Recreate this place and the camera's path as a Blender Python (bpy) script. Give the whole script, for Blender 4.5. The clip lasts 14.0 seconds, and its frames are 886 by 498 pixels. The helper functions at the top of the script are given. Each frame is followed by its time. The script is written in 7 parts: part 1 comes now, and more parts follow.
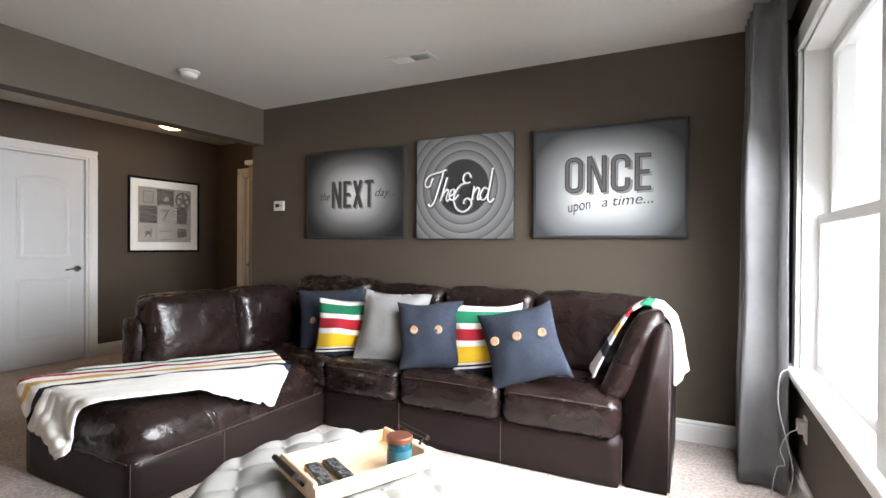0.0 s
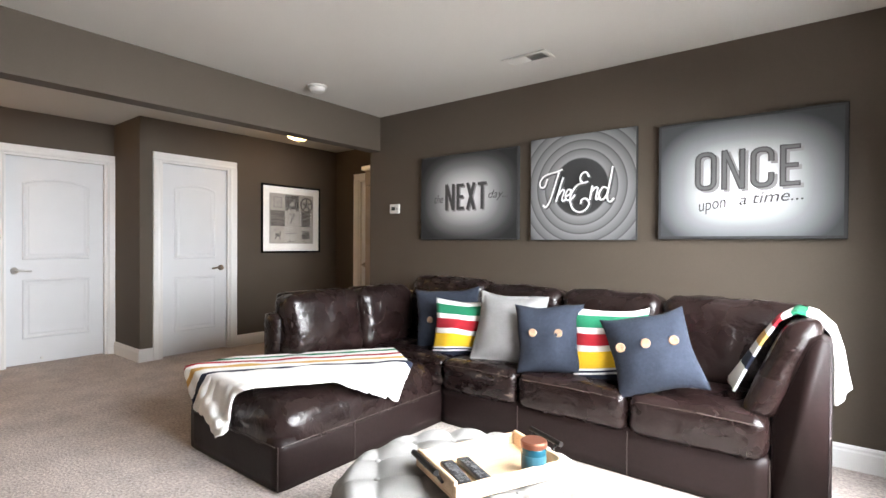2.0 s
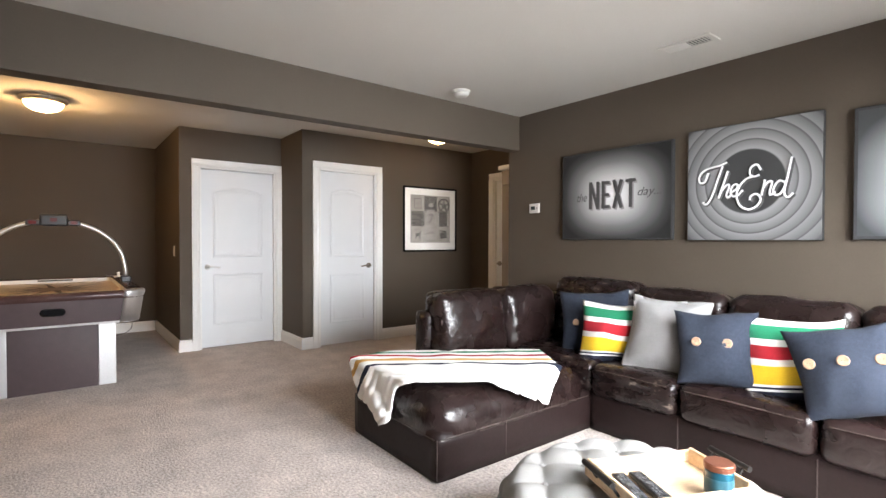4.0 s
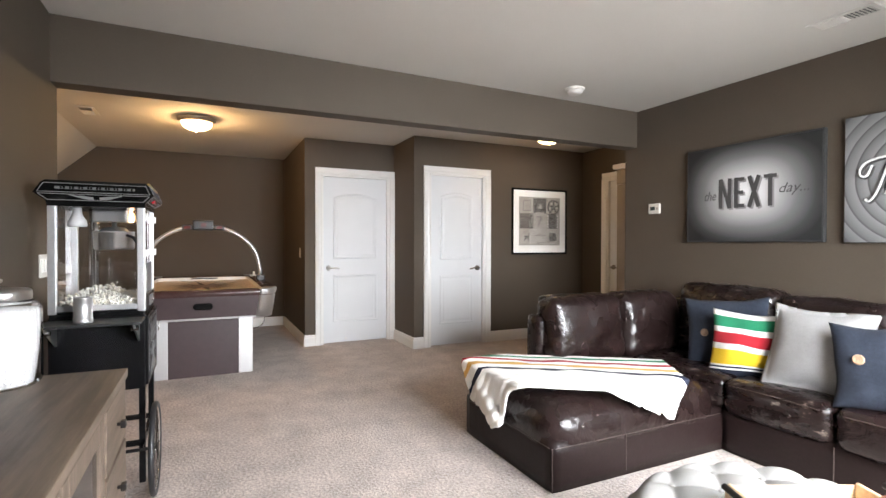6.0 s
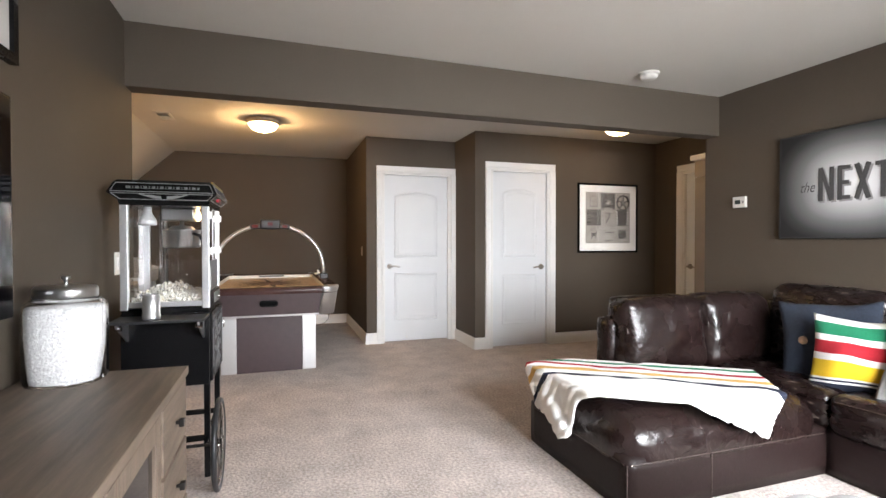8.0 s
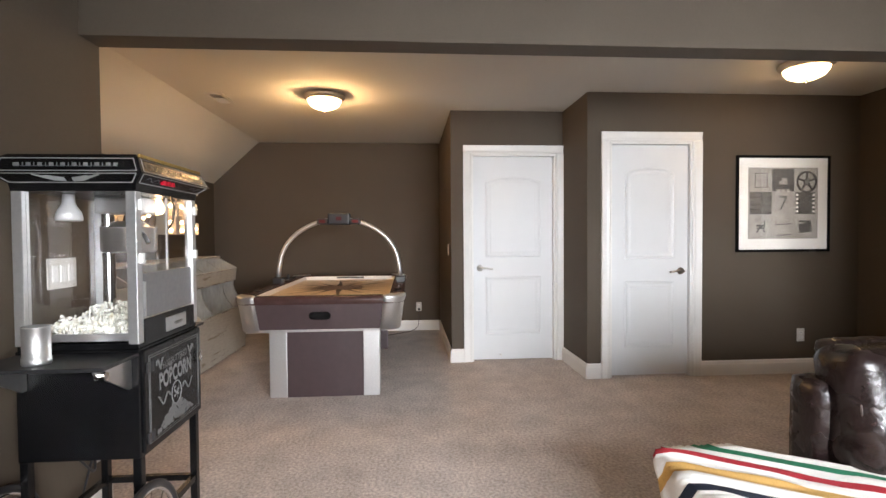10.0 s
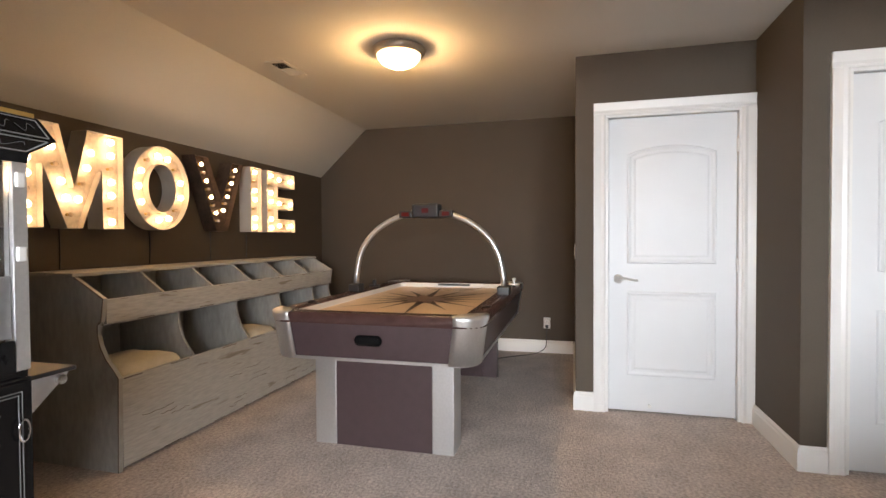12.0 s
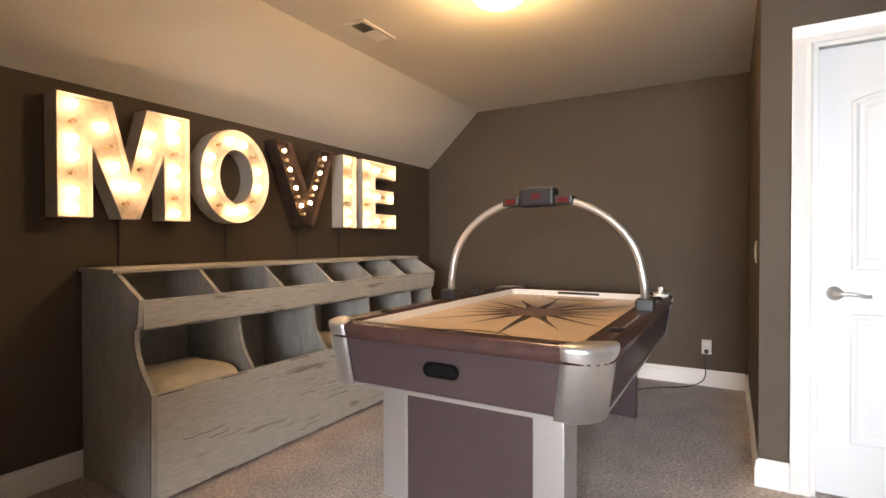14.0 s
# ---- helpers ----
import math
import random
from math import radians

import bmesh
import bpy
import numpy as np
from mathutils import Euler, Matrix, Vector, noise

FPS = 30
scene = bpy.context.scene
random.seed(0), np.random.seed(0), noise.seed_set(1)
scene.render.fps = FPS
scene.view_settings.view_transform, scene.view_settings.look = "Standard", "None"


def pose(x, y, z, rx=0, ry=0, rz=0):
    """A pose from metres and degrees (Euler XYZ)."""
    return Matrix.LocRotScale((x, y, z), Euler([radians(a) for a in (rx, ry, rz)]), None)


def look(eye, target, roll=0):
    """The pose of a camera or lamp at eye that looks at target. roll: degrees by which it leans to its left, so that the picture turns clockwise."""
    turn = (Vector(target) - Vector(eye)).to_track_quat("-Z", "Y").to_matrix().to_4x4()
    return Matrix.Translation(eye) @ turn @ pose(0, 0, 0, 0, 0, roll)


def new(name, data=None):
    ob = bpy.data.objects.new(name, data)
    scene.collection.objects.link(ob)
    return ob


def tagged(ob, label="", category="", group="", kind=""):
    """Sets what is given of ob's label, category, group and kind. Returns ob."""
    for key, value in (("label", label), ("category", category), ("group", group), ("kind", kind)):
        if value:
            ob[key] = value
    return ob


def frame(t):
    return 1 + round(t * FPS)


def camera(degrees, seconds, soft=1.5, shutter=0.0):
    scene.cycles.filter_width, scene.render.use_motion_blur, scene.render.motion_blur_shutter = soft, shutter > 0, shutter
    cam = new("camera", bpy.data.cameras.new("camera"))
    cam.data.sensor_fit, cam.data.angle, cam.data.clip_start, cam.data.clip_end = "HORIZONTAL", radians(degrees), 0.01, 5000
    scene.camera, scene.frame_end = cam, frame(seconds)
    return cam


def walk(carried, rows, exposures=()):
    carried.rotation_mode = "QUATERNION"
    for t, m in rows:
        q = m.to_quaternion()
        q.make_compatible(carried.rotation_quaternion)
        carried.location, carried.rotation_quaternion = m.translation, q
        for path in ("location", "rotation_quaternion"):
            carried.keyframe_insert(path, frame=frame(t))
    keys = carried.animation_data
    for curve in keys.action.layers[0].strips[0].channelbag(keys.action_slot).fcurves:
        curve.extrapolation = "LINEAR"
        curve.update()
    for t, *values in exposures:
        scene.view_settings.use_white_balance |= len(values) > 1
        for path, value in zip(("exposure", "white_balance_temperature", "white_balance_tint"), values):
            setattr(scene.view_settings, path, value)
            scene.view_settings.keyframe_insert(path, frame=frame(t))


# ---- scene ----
cam = camera(83.5, 14.0)
PATH = [
    (0, (-1.269, 0.298, 1.181), (-2.178, 2.079, 1.166), 0.4),
    (0.5, (-1.293, 0.287, 1.193), (-2.286, 2.023, 1.173), 0.3),
    (1, (-1.316, 0.264, 1.193), (-2.384, 1.954, 1.173), 0.3),
    (1.5, (-1.345, 0.24, 1.196), (-2.498, 1.875, 1.174), 0.2),
    (2, (-1.366, 0.23, 1.193), (-2.607, 1.798, 1.175), 0.3),
    (2.5, (-1.396, 0.199, 1.205), (-2.729, 1.69, 1.183), 0.2),
    (3, (-1.406, 0.192, 1.217), (-2.833, 1.593, 1.19), 0.1),
    (3.5, (-1.44, 0.141, 1.223), (-2.951, 1.452, 1.193), 0.1),
    (5.8, (-1.489, 0.081, 1.225), (-3.28, 0.969, 1.196), 0.1),
    (6, (-1.497, 0.077, 1.223), (-3.303, 0.936, 1.199), 0.1),
    (6.5, (-1.497, 0.066, 1.222), (-3.336, 0.851, 1.201), 0.1),
    (7, (-1.503, 0.049, 1.219), (-3.364, 0.781, 1.2), 0.0),
    (7.2, (-1.514, 0.043, 1.216), (-3.38, 0.763, 1.197), 0.0),
    (9.3, (-2.158, 0.498, 1.215), (-4.128, 0.838, 1.167), -0.2),
    (9.5, (-2.296, 0.561, 1.214), (-4.275, 0.845, 1.166), -0.2),
    (10, (-2.642, 0.693, 1.237), (-4.636, 0.835, 1.186), -0.4),
    (10.5, (-2.963, 0.851, 1.233), (-4.962, 0.83, 1.19), -0.4),
    (11, (-3.278, 0.974, 1.211), (-5.269, 0.781, 1.171), -0.3),
    (11.5, (-3.594, 1.062, 1.196), (-5.562, 0.705, 1.159), -0.3),
    (12, (-3.883, 1.103, 1.202), (-5.817, 0.595, 1.161), -0.3),
    (12.5, (-4.155, 1.086, 1.193), (-6.05, 0.448, 1.156), -0.3),
    (13, (-4.382, 1.061, 1.189), (-6.229, 0.294, 1.155), -0.2),
    (13.5, (-4.565, 1.038, 1.169), (-6.352, 0.14, 1.142), -0.3),
    (14, (-4.7, 1.002, 1.15), (-6.429, -0.002, 1.125), -0.1),
]
EXPOSURES = [(0.0, -0.62, 6500, 10), (1.5, -0.29, 6500, 10), (3.0, -0.17, 6500, 10), (6.0, -0.06, 6500, 10), (9.5, -0.04, 6500, 10), (12.0, 0.0, 6500, 10), (13.0, 0.14, 6500, 10), (14.0, 0.42, 6500, 10)]
walk(cam, [(t, look(eye, target, roll)) for t, eye, target, roll in PATH], EXPOSURES)

# ---- world and light ----
world = bpy.data.worlds.new("sky_world")
scene.world = world
world.use_nodes = True
_wn = world.node_tree.nodes
_sky = _wn.new("ShaderNodeTexSky")
_sky.sky_type, _sky.sun_disc, _sky.sun_elevation, _sky.sun_rotation = "NISHITA", False, radians(48), radians(120)
world.node_tree.links.new(_sky.outputs[0], _wn["Background"].inputs[0])
_wn["Background"].inputs[1].default_value = 0.12


def lamp(name, kind, m, energy, colour, **kw):
    data = bpy.data.lights.new(name, kind)
    data.energy, data.color = energy, colour
    for key, value in kw.items():
        if key == "size":
            data.shape, data.size = "RECTANGLE", value
        elif key == "size_y":
            data.size_y = value
        elif key == "radius":
            data.shadow_soft_size = value
        elif key == "spread":
            data.spread = value
        elif key == "angle":
            data.angle = value
    ob = new(name, data)
    ob.matrix_world = m
    return ob


lamp("sun", "SUN", look((0, 0, 10), (3, -1.5, 4)), 1.0, (1, 0.96, 0.9), angle=radians(10))
WINDOW_W = 350
lamp("window_daylight", "AREA", look((-0.6, 2.0, 1.37), (-3.6, 2.0, -1.15)), WINDOW_W, (0.915, 0.95, 1.0), size=2.05, size_y=1.42, spread=radians(138))

# ---- materials ----


def mat(name, colour, rough=0.6, metal=0.0, second=None, scale=8.0, fine=0.0, fine_scale=200.0, bump=0.0, bump_scale=None,
        detail=4.0, amount=0.5, sheen=0.0, coat=0.0, rough_var=0.0, stretch=None, spec=0.5, middle=0.5, crease=0.0, crease_scale=6.0):
    m = bpy.data.materials.new(name)
    m.use_nodes = True
    nt = m.node_tree
    n, l = nt.nodes, nt.links
    b = n["Principled BSDF"]
    b.inputs["Roughness"].default_value = rough
    b.inputs["Metallic"].default_value = metal
    b.inputs["Sheen Weight"].default_value = sheen
    b.inputs["Coat Weight"].default_value = coat
    b.inputs["Specular IOR Level"].default_value = spec
    c = (*colour, 1)
    b.inputs["Base Color"].default_value = c
    tc = n.new("ShaderNodeTexCoord")
    vec = tc.outputs["Object"]
    if stretch:
        mp = n.new("ShaderNodeMapping")
        mp.inputs["Scale"].default_value = stretch
        l.new(vec, mp.inputs[0])
        vec = mp.outputs[0]

    def noise_node(s, d=detail):
        t = n.new("ShaderNodeTexNoise")
        t.inputs["Scale"].default_value = s
        t.inputs["Detail"].default_value = d
        l.new(vec, t.inputs["Vector"])
        return t

    big = noise_node(scale)
    out = None
    if second:
        ramp = n.new("ShaderNodeValToRGB")
        ramp.color_ramp.elements[0].position, ramp.color_ramp.elements[1].position = middle - amount / 2, middle + amount / 2
        ramp.color_ramp.elements[0].color, ramp.color_ramp.elements[1].color = c, (*second, 1)
        l.new(big.outputs["Fac"], ramp.inputs[0])
        out = ramp.outputs[0]
    if fine:
        f = noise_node(fine_scale, 2.0)
        hsv = n.new("ShaderNodeHueSaturation")
        mr = n.new("ShaderNodeMapRange")
        mr.inputs["From Min"].default_value, mr.inputs["From Max"].default_value = 0.3, 0.7
        mr.inputs["To Min"].default_value, mr.inputs["To Max"].default_value = 1 - fine, 1 + fine
        l.new(f.outputs["Fac"], mr.inputs["Value"])
        l.new(mr.outputs[0], hsv.inputs["Value"])
        hsv.inputs["Color"].default_value = c
        if out:
            l.new(out, hsv.inputs["Color"])
        out = hsv.outputs[0]
    if out:
        l.new(out, b.inputs["Base Color"])
    if rough_var:
        mr = n.new("ShaderNodeMapRange")
        mr.inputs["To Min"].default_value, mr.inputs["To Max"].default_value = max(rough - rough_var, 0.02), min(rough + rough_var, 1)
        l.new(big.outputs["Fac"], mr.inputs["Value"])
        l.new(mr.outputs[0], b.inputs["Roughness"])
    if bump:
        f = noise_node(bump_scale or fine_scale, 3.0)
        bp = n.new("ShaderNodeBump")
        bp.inputs["Strength"].default_value = bump
        bp.inputs["Distance"].default_value = 0.01
        l.new(f.outputs["Fac"], bp.inputs["Height"])
        l.new(bp.outputs[0], b.inputs["Normal"])
        if crease:
            # broad pulls and folds in the hide
            rd = n.new("ShaderNodeTexNoise")
            rd.inputs["Scale"].default_value, rd.inputs["Detail"].default_value, rd.inputs["Distortion"].default_value = crease_scale, 2.0, 1.2
            l.new(vec, rd.inputs["Vector"])
            b2 = n.new("ShaderNodeBump")
            b2.inputs["Strength"].default_value, b2.inputs["Distance"].default_value = crease, 0.02
            l.new(rd.outputs["Fac"], b2.inputs["Height"])
            l.new(b2.outputs[0], bp.inputs["Normal"])
    return m


def glow(name, colour, strength):
    m = bpy.data.materials.new(name)
    m.use_nodes = True
    b = m.node_tree.nodes["Principled BSDF"]
    b.inputs["Base Color"].default_value = (0.8, 0.8, 0.8, 1)
    b.inputs["Emission Color"].default_value = (*colour, 1)
    b.inputs["Emission Strength"].default_value = strength
    return m


def glass(name, rough=0.0, tint=(1, 1, 1)):
    m = bpy.data.materials.new(name)
    m.use_nodes = True
    b = m.node_tree.nodes["Principled BSDF"]
    b.inputs["Base Color"].default_value = (*tint, 1)
    b.inputs["Roughness"].default_value = rough
    b.inputs["Transmission Weight"].default_value = 1
    b.inputs["IOR"].default_value = 1.45
    return m


M_WALL = mat("wall_paint", (0.069, 0.052, 0.0365), 0.75, second=(0.076, 0.0583, 0.0412), scale=1.5, fine=0.03, fine_scale=90, bump=0.05, bump_scale=160)
M_CEIL = mat("ceiling_paint", (0.555, 0.53, 0.485), 0.9, second=(0.58, 0.555, 0.51), scale=1.2, fine=0.015, fine_scale=120, bump=0.08, bump_scale=140)
M_TRIM = mat("white_trim_paint", (0.76, 0.75, 0.73), 0.35, second=(0.8, 0.79, 0.77), scale=3)
M_DOOR = mat("white_door_paint", (0.70, 0.715, 0.73), 0.4, second=(0.73, 0.745, 0.76), scale=4)
M_CARPET = mat("carpet", (0.30, 0.25, 0.222), 1.0, second=(0.66, 0.565, 0.51), scale=58, fine=0.15, fine_scale=4.5, bump=1.0, bump_scale=80, amount=0.45, detail=6, sheen=0.15)
M_LEATHER = mat("dark_brown_leather", (0.0095, 0.0048, 0.0044), 0.27, second=(0.0145, 0.0079, 0.0072), scale=5, fine=0.15, fine_scale=60, bump=0.07, bump_scale=45, rough_var=0.08, crease=0.33, crease_scale=13.0, spec=0.4)
M_LEATHER_PLAIN = mat("taut_brown_leather", (0.0105, 0.0056, 0.0052), 0.45, second=(0.014, 0.0077, 0.0072), scale=3, fine=0.12, fine_scale=60, bump=0.05, bump_scale=80, rough_var=0.06, crease=0.08, crease_scale=5.0, spec=0.2)
M_LEATHER_WORN = mat("worn_brown_leather", (0.0095, 0.0048, 0.0044), 0.28, second=(0.13, 0.10, 0.084), scale=15, amount=0.07, middle=0.65, detail=9, fine=0.2, fine_scale=60, bump=0.07, bump_scale=45, rough_var=0.08, crease=0.33, crease_scale=12.0, stretch=(0.75, 1.3, 1.5), spec=0.4)
# seams paler than the hide: the gloss along them is put into the colour
M_SEAM = mat("leather_seam_gloss", (0.055, 0.04, 0.034), 0.42, second=(0.025, 0.017, 0.015), scale=25)
M_NICKEL = mat("brushed_nickel", (0.75, 0.74, 0.72), 0.33, 0.85)
M_BRONZE = mat("dark_nickel", (0.3, 0.27, 0.24), 0.35, 1.0)
M_PLASTIC_W = mat("white_plastic", (0.62, 0.60, 0.56), 0.4)
M_BLACK = mat("black_enamel", (0.005, 0.005, 0.0055), 0.25, rough_var=0.08, scale=6, spec=0.28)
M_GLASS = glass("window_glass")

# ---- building helpers ----


def thing(name, base, label, category, group="", kind="", rz=0.0):
    ob = new(name)
    ob.empty_display_size = 0.1
    ob.matrix_world = pose(*base, 0, 0, rz)
    return tagged(ob, label, category, group, kind)


def finish(name, bm, material, smooth=False):
    me = bpy.data.meshes.new(name)
    bmesh.ops.recalc_face_normals(bm, faces=bm.faces)
    bm.to_mesh(me)
    bm.free()
    for mtl in (material if isinstance(material, (list, tuple)) else [material]):
        me.materials.append(mtl)
    if smooth:
        for p in me.polygons:
            p.use_smooth = True
    return me


def base_of(ob):
    m = ob.matrix_basis.copy()
    while ob.parent:
        ob = ob.parent
        m = ob.matrix_basis @ m
    return m


def part(name, bm, material, parent, label="", world_space=True, smooth=False):
    """One mesh object under a thing or part; the bmesh is in world metres unless world_space is off."""
    me = finish(name, bm, material, smooth)
    if world_space:
        me.transform(base_of(parent).inverted())
    ob = new(name, me)
    ob.parent = parent
    return tagged(ob, label)


def solo(name, bm, material, label, category, group="", kind="", smooth=False, at=None):
    """A thing of one mesh; its origin is moved to at."""
    me = finish(name, bm, material, smooth)
    ob = new(name, me)
    if at:
        me.transform(Matrix.Translation(at).inverted())
        ob.location = at
    return tagged(ob, label, category, group, kind)


def box(bm, x0, x1, y0, y1, z0, z1, bevel=0.0, seg=2):
    x0, x1 = sorted((x0, x1))
    y0, y1 = sorted((y0, y1))
    z0, z1 = sorted((z0, z1))
    vs = [bm.verts.new((x, y, z)) for x in (x0, x1) for y in (y0, y1) for z in (z0, z1)]
    fs = [bm.faces.new([vs[i] for i in q]) for q in ((0, 1, 3, 2), (4, 6, 7, 5), (0, 4, 5, 1), (2, 3, 7, 6), (0, 2, 6, 4), (1, 5, 7, 3))]
    if bevel:
        es = {e for f in fs for e in f.edges}
        bmesh.ops.bevel(bm, geom=list(es), offset=bevel, segments=seg, affect="EDGES", profile=0.6)
    return bm


def boxes(*dims, bevel=0.0, seg=2):
    bm = bmesh.new()
    for d in dims:
        box(bm, *d, bevel=bevel, seg=seg)
    return bm


def cyl(bm, a, b, r0, r1=None, n=24, caps=True):
    a, b = Vector(a), Vector(b)
    r1 = r0 if r1 is None else r1
    q = (b - a).to_track_quat("Z", "Y")
    rings = []
    for p, r in ((a, r0), (b, r1)):
        rings.append([bm.verts.new(p + q @ Vector((r * math.cos(2 * math.pi * i / n), r * math.sin(2 * math.pi * i / n), 0))) for i in range(n)])
    for i in range(n):
        bm.faces.new((rings[0][i], rings[0][(i + 1) % n], rings[1][(i + 1) % n], rings[1][i]))
    if caps:
        bm.faces.new(rings[0][::-1])
        bm.faces.new(rings[1])
    return bm


def tube(bm, pts, r, n=10, closed=False):
    pts = [Vector(p) for p in pts]
    rings = []
    k = len(pts)
    ref = None
    for i, p in enumerate(pts):
        d = (pts[(i + 1) % k] - pts[i - 1]) if closed else (pts[min(i + 1, k - 1)] - pts[max(i - 1, 0)])
        d.normalize()
        if ref is None:
            ref = d.orthogonal().normalized()
        ref = (ref - d * ref.dot(d)).normalized()
        s = d.cross(ref)
        rings.append([bm.verts.new(p + r * (math.cos(2 * math.pi * j / n) * ref + math.sin(2 * math.pi * j / n) * s)) for j in range(n)])
    for i in range(k if closed else k - 1):
        a, b = rings[i], rings[(i + 1) % k]
        for j in range(n):
            bm.faces.new((a[j], a[(j + 1) % n], b[(j + 1) % n], b[j]))
    if not closed:
        bm.faces.new(rings[0][::-1])
        bm.faces.new(rings[-1])
    return bm


def lathe(bm, centre, prof, n=40):
    """prof: (radius, height) pairs, turned round the vertical through centre."""
    cx, cy, cz = centre
    rings = []
    for r, h in prof:
        if r < 1e-5:
            rings.append([bm.verts.new((cx, cy, cz + h))])
        else:
            rings.append([bm.verts.new((cx + r * math.cos(2 * math.pi * i / n), cy + r * math.sin(2 * math.pi * i / n), cz + h)) for i in range(n)])
    for a, b in zip(rings, rings[1:]):
        for i in range(n):
            q = [a[i % len(a)], a[(i + 1) % len(a)], b[(i + 1) % len(b)], b[i % len(b)]]
            q = [v for j, v in enumerate(q) if v not in q[:j]]
            if len(q) > 2:
                bm.faces.new(q)
    return bm


def prism(bm, outline, to3d, depth):
    """A flat outline of (u, v) pairs, thickened: to3d(u, v, w) with w from 0 to depth."""
    a = [bm.verts.new(to3d(u, v, 0)) for u, v in outline]
    b = [bm.verts.new(to3d(u, v, depth)) for u, v in outline]
    bm.faces.new(a[::-1])
    bm.faces.new(b)
    for i in range(len(a)):
        bm.faces.new((a[i], a[(i + 1) % len(a)], b[(i + 1) % len(a)], b[i]))
    return bm


def put_text(text, size, m, material, parent, name="lettering", extrude=0.0005, shear=0.0, xscale=1.0, bold=0.0, label=""):
    cu = bpy.data.curves.new(name, "FONT")
    cu.body, cu.size, cu.extrude, cu.shear, cu.offset = text, size, extrude, shear, bold
    cu.align_x, cu.align_y = "CENTER", "CENTER"
    cu.resolution_u = 4
    ob = new(name, cu)
    bpy.context.view_layer.update()
    me = bpy.data.meshes.new_from_object(ob.evaluated_get(bpy.context.evaluated_depsgraph_get()))
    bpy.data.objects.remove(ob)
    me.transform(base_of(parent).inverted() @ m @ Matrix.Diagonal((xscale, 1, 1, 1)))
    me.materials.clear()
    me.materials.append(material)
    o = new(name, me)
    o.parent = parent
    return tagged(o, label)


# ---- the plan ----
CEIL, GCEIL, WTOP = 2.435, 2.458, 2.50
ART_Y, SOUTH_Y, EAST_X, BEAM_X0, BEAM_X1, BEAM_Z = 3.67, -0.695, -0.82, -4.88, -5.02, 2.105
WEST_X, MOVIE_Y, KNEE_Z, SLOPE_Y = -9.19, -1.771, 1.93, -1.20
D1_X, D2_X, N1_Y, N2_Y, HALL_Y = -7.47, -6.80, 1.118, 2.23, 4.71
WIN_Y0, WIN_Y1, WIN_Z0, WIN_Z1 = 0.90, 3.20, 0.60, 2.13
T = 0.12
CEIL_RISE = 0.038  # the ceiling runs slightly out of level towards the south wall


def ceil_z(y):
    return CEIL + CEIL_RISE * (ART_Y - y) / (ART_Y - SOUTH_Y)


def structure(name, bm, material, label, category, smooth=False):
    return solo(name, bm, material, label, category, kind="structure", smooth=smooth)


structure("floor", boxes((WEST_X - T, EAST_X + T, MOVIE_Y - T, HALL_Y + T, -0.06, 0)), M_CARPET, "taupe cut-pile carpet over the whole floor", "carpet")
bm = bmesh.new()
prism(bm, [(y, ceil_z(y) + dz) for y, dz in ((SOUTH_Y - T, 0), (ART_Y + T, 0), (ART_Y + T, 0.1), (SOUTH_Y - T, 0.1))], lambda u, v, w: (BEAM_X0 + w, u, v), EAST_X + T - BEAM_X0)
structure("ceiling", bm, M_CEIL, "flat off-white painted ceiling of the sitting room", "ceiling")
structure("ceiling_game_area", boxes((WEST_X - T, BEAM_X1 - 0.001, SLOPE_Y, HALL_Y + T, GCEIL, GCEIL + 0.1), (BEAM_X1 - 0.001, -4.0 + T, ART_Y + T + 0.001, HALL_Y + T, GCEIL, GCEIL + 0.1)), M_CEIL, "flat off-white painted ceiling of the game area", "ceiling")
bm = bmesh.new()
prism(bm, [(SLOPE_Y, GCEIL), (SLOPE_Y, GCEIL + 0.1), (MOVIE_Y - T, KNEE_Z + 0.1 - 0.11), (MOVIE_Y - T, KNEE_Z - 0.11), (MOVIE_Y, KNEE_Z)], lambda u, v, w: (BEAM_X1 - w, u, v), BEAM_X1 - WEST_X + T)
structure("ceiling_slope", bm, M_CEIL, "sloped off-white ceiling above the knee wall", "ceiling")
structure("wall_north", boxes((BEAM_X1, EAST_X + T, ART_Y, ART_Y + T, 0, WTOP)), M_WALL, "dark taupe painted wall behind the sofa", "wall")
structure("wall_south", boxes((BEAM_X1, EAST_X + T, SOUTH_Y - T, SOUTH_Y, 0, WTOP)), M_WALL, "dark taupe painted wall behind the dresser", "wall")
structure("wall_east", boxes((EAST_X, EAST_X + T, SOUTH_Y, WIN_Y0, 0, WTOP), (EAST_X, EAST_X + T, WIN_Y1, ART_Y, 0, WTOP),
                             (EAST_X, EAST_X + T, WIN_Y0, WIN_Y1, 0, WIN_Z0), (EAST_X, EAST_X + T, WIN_Y0, WIN_Y1, WIN_Z1, WTOP)), M_WALL, "dark taupe painted window wall", "wall")
structure("beam", boxes((BEAM_X1, BEAM_X0, SOUTH_Y, ART_Y, BEAM_Z, WTOP)), M_WALL, "dark taupe boxed beam across the opening", "beam")
structure("wall_west", boxes((WEST_X - T, WEST_X, MOVIE_Y - T, N1_Y, 0, WTOP)), M_WALL, "dark taupe painted end wall", "wall")
structure("wall_knee", boxes((WEST_X, BEAM_X1 + T, MOVIE_Y - T, MOVIE_Y, 0, KNEE_Z)), M_WALL, "dark taupe knee wall behind the lit letters", "wall")
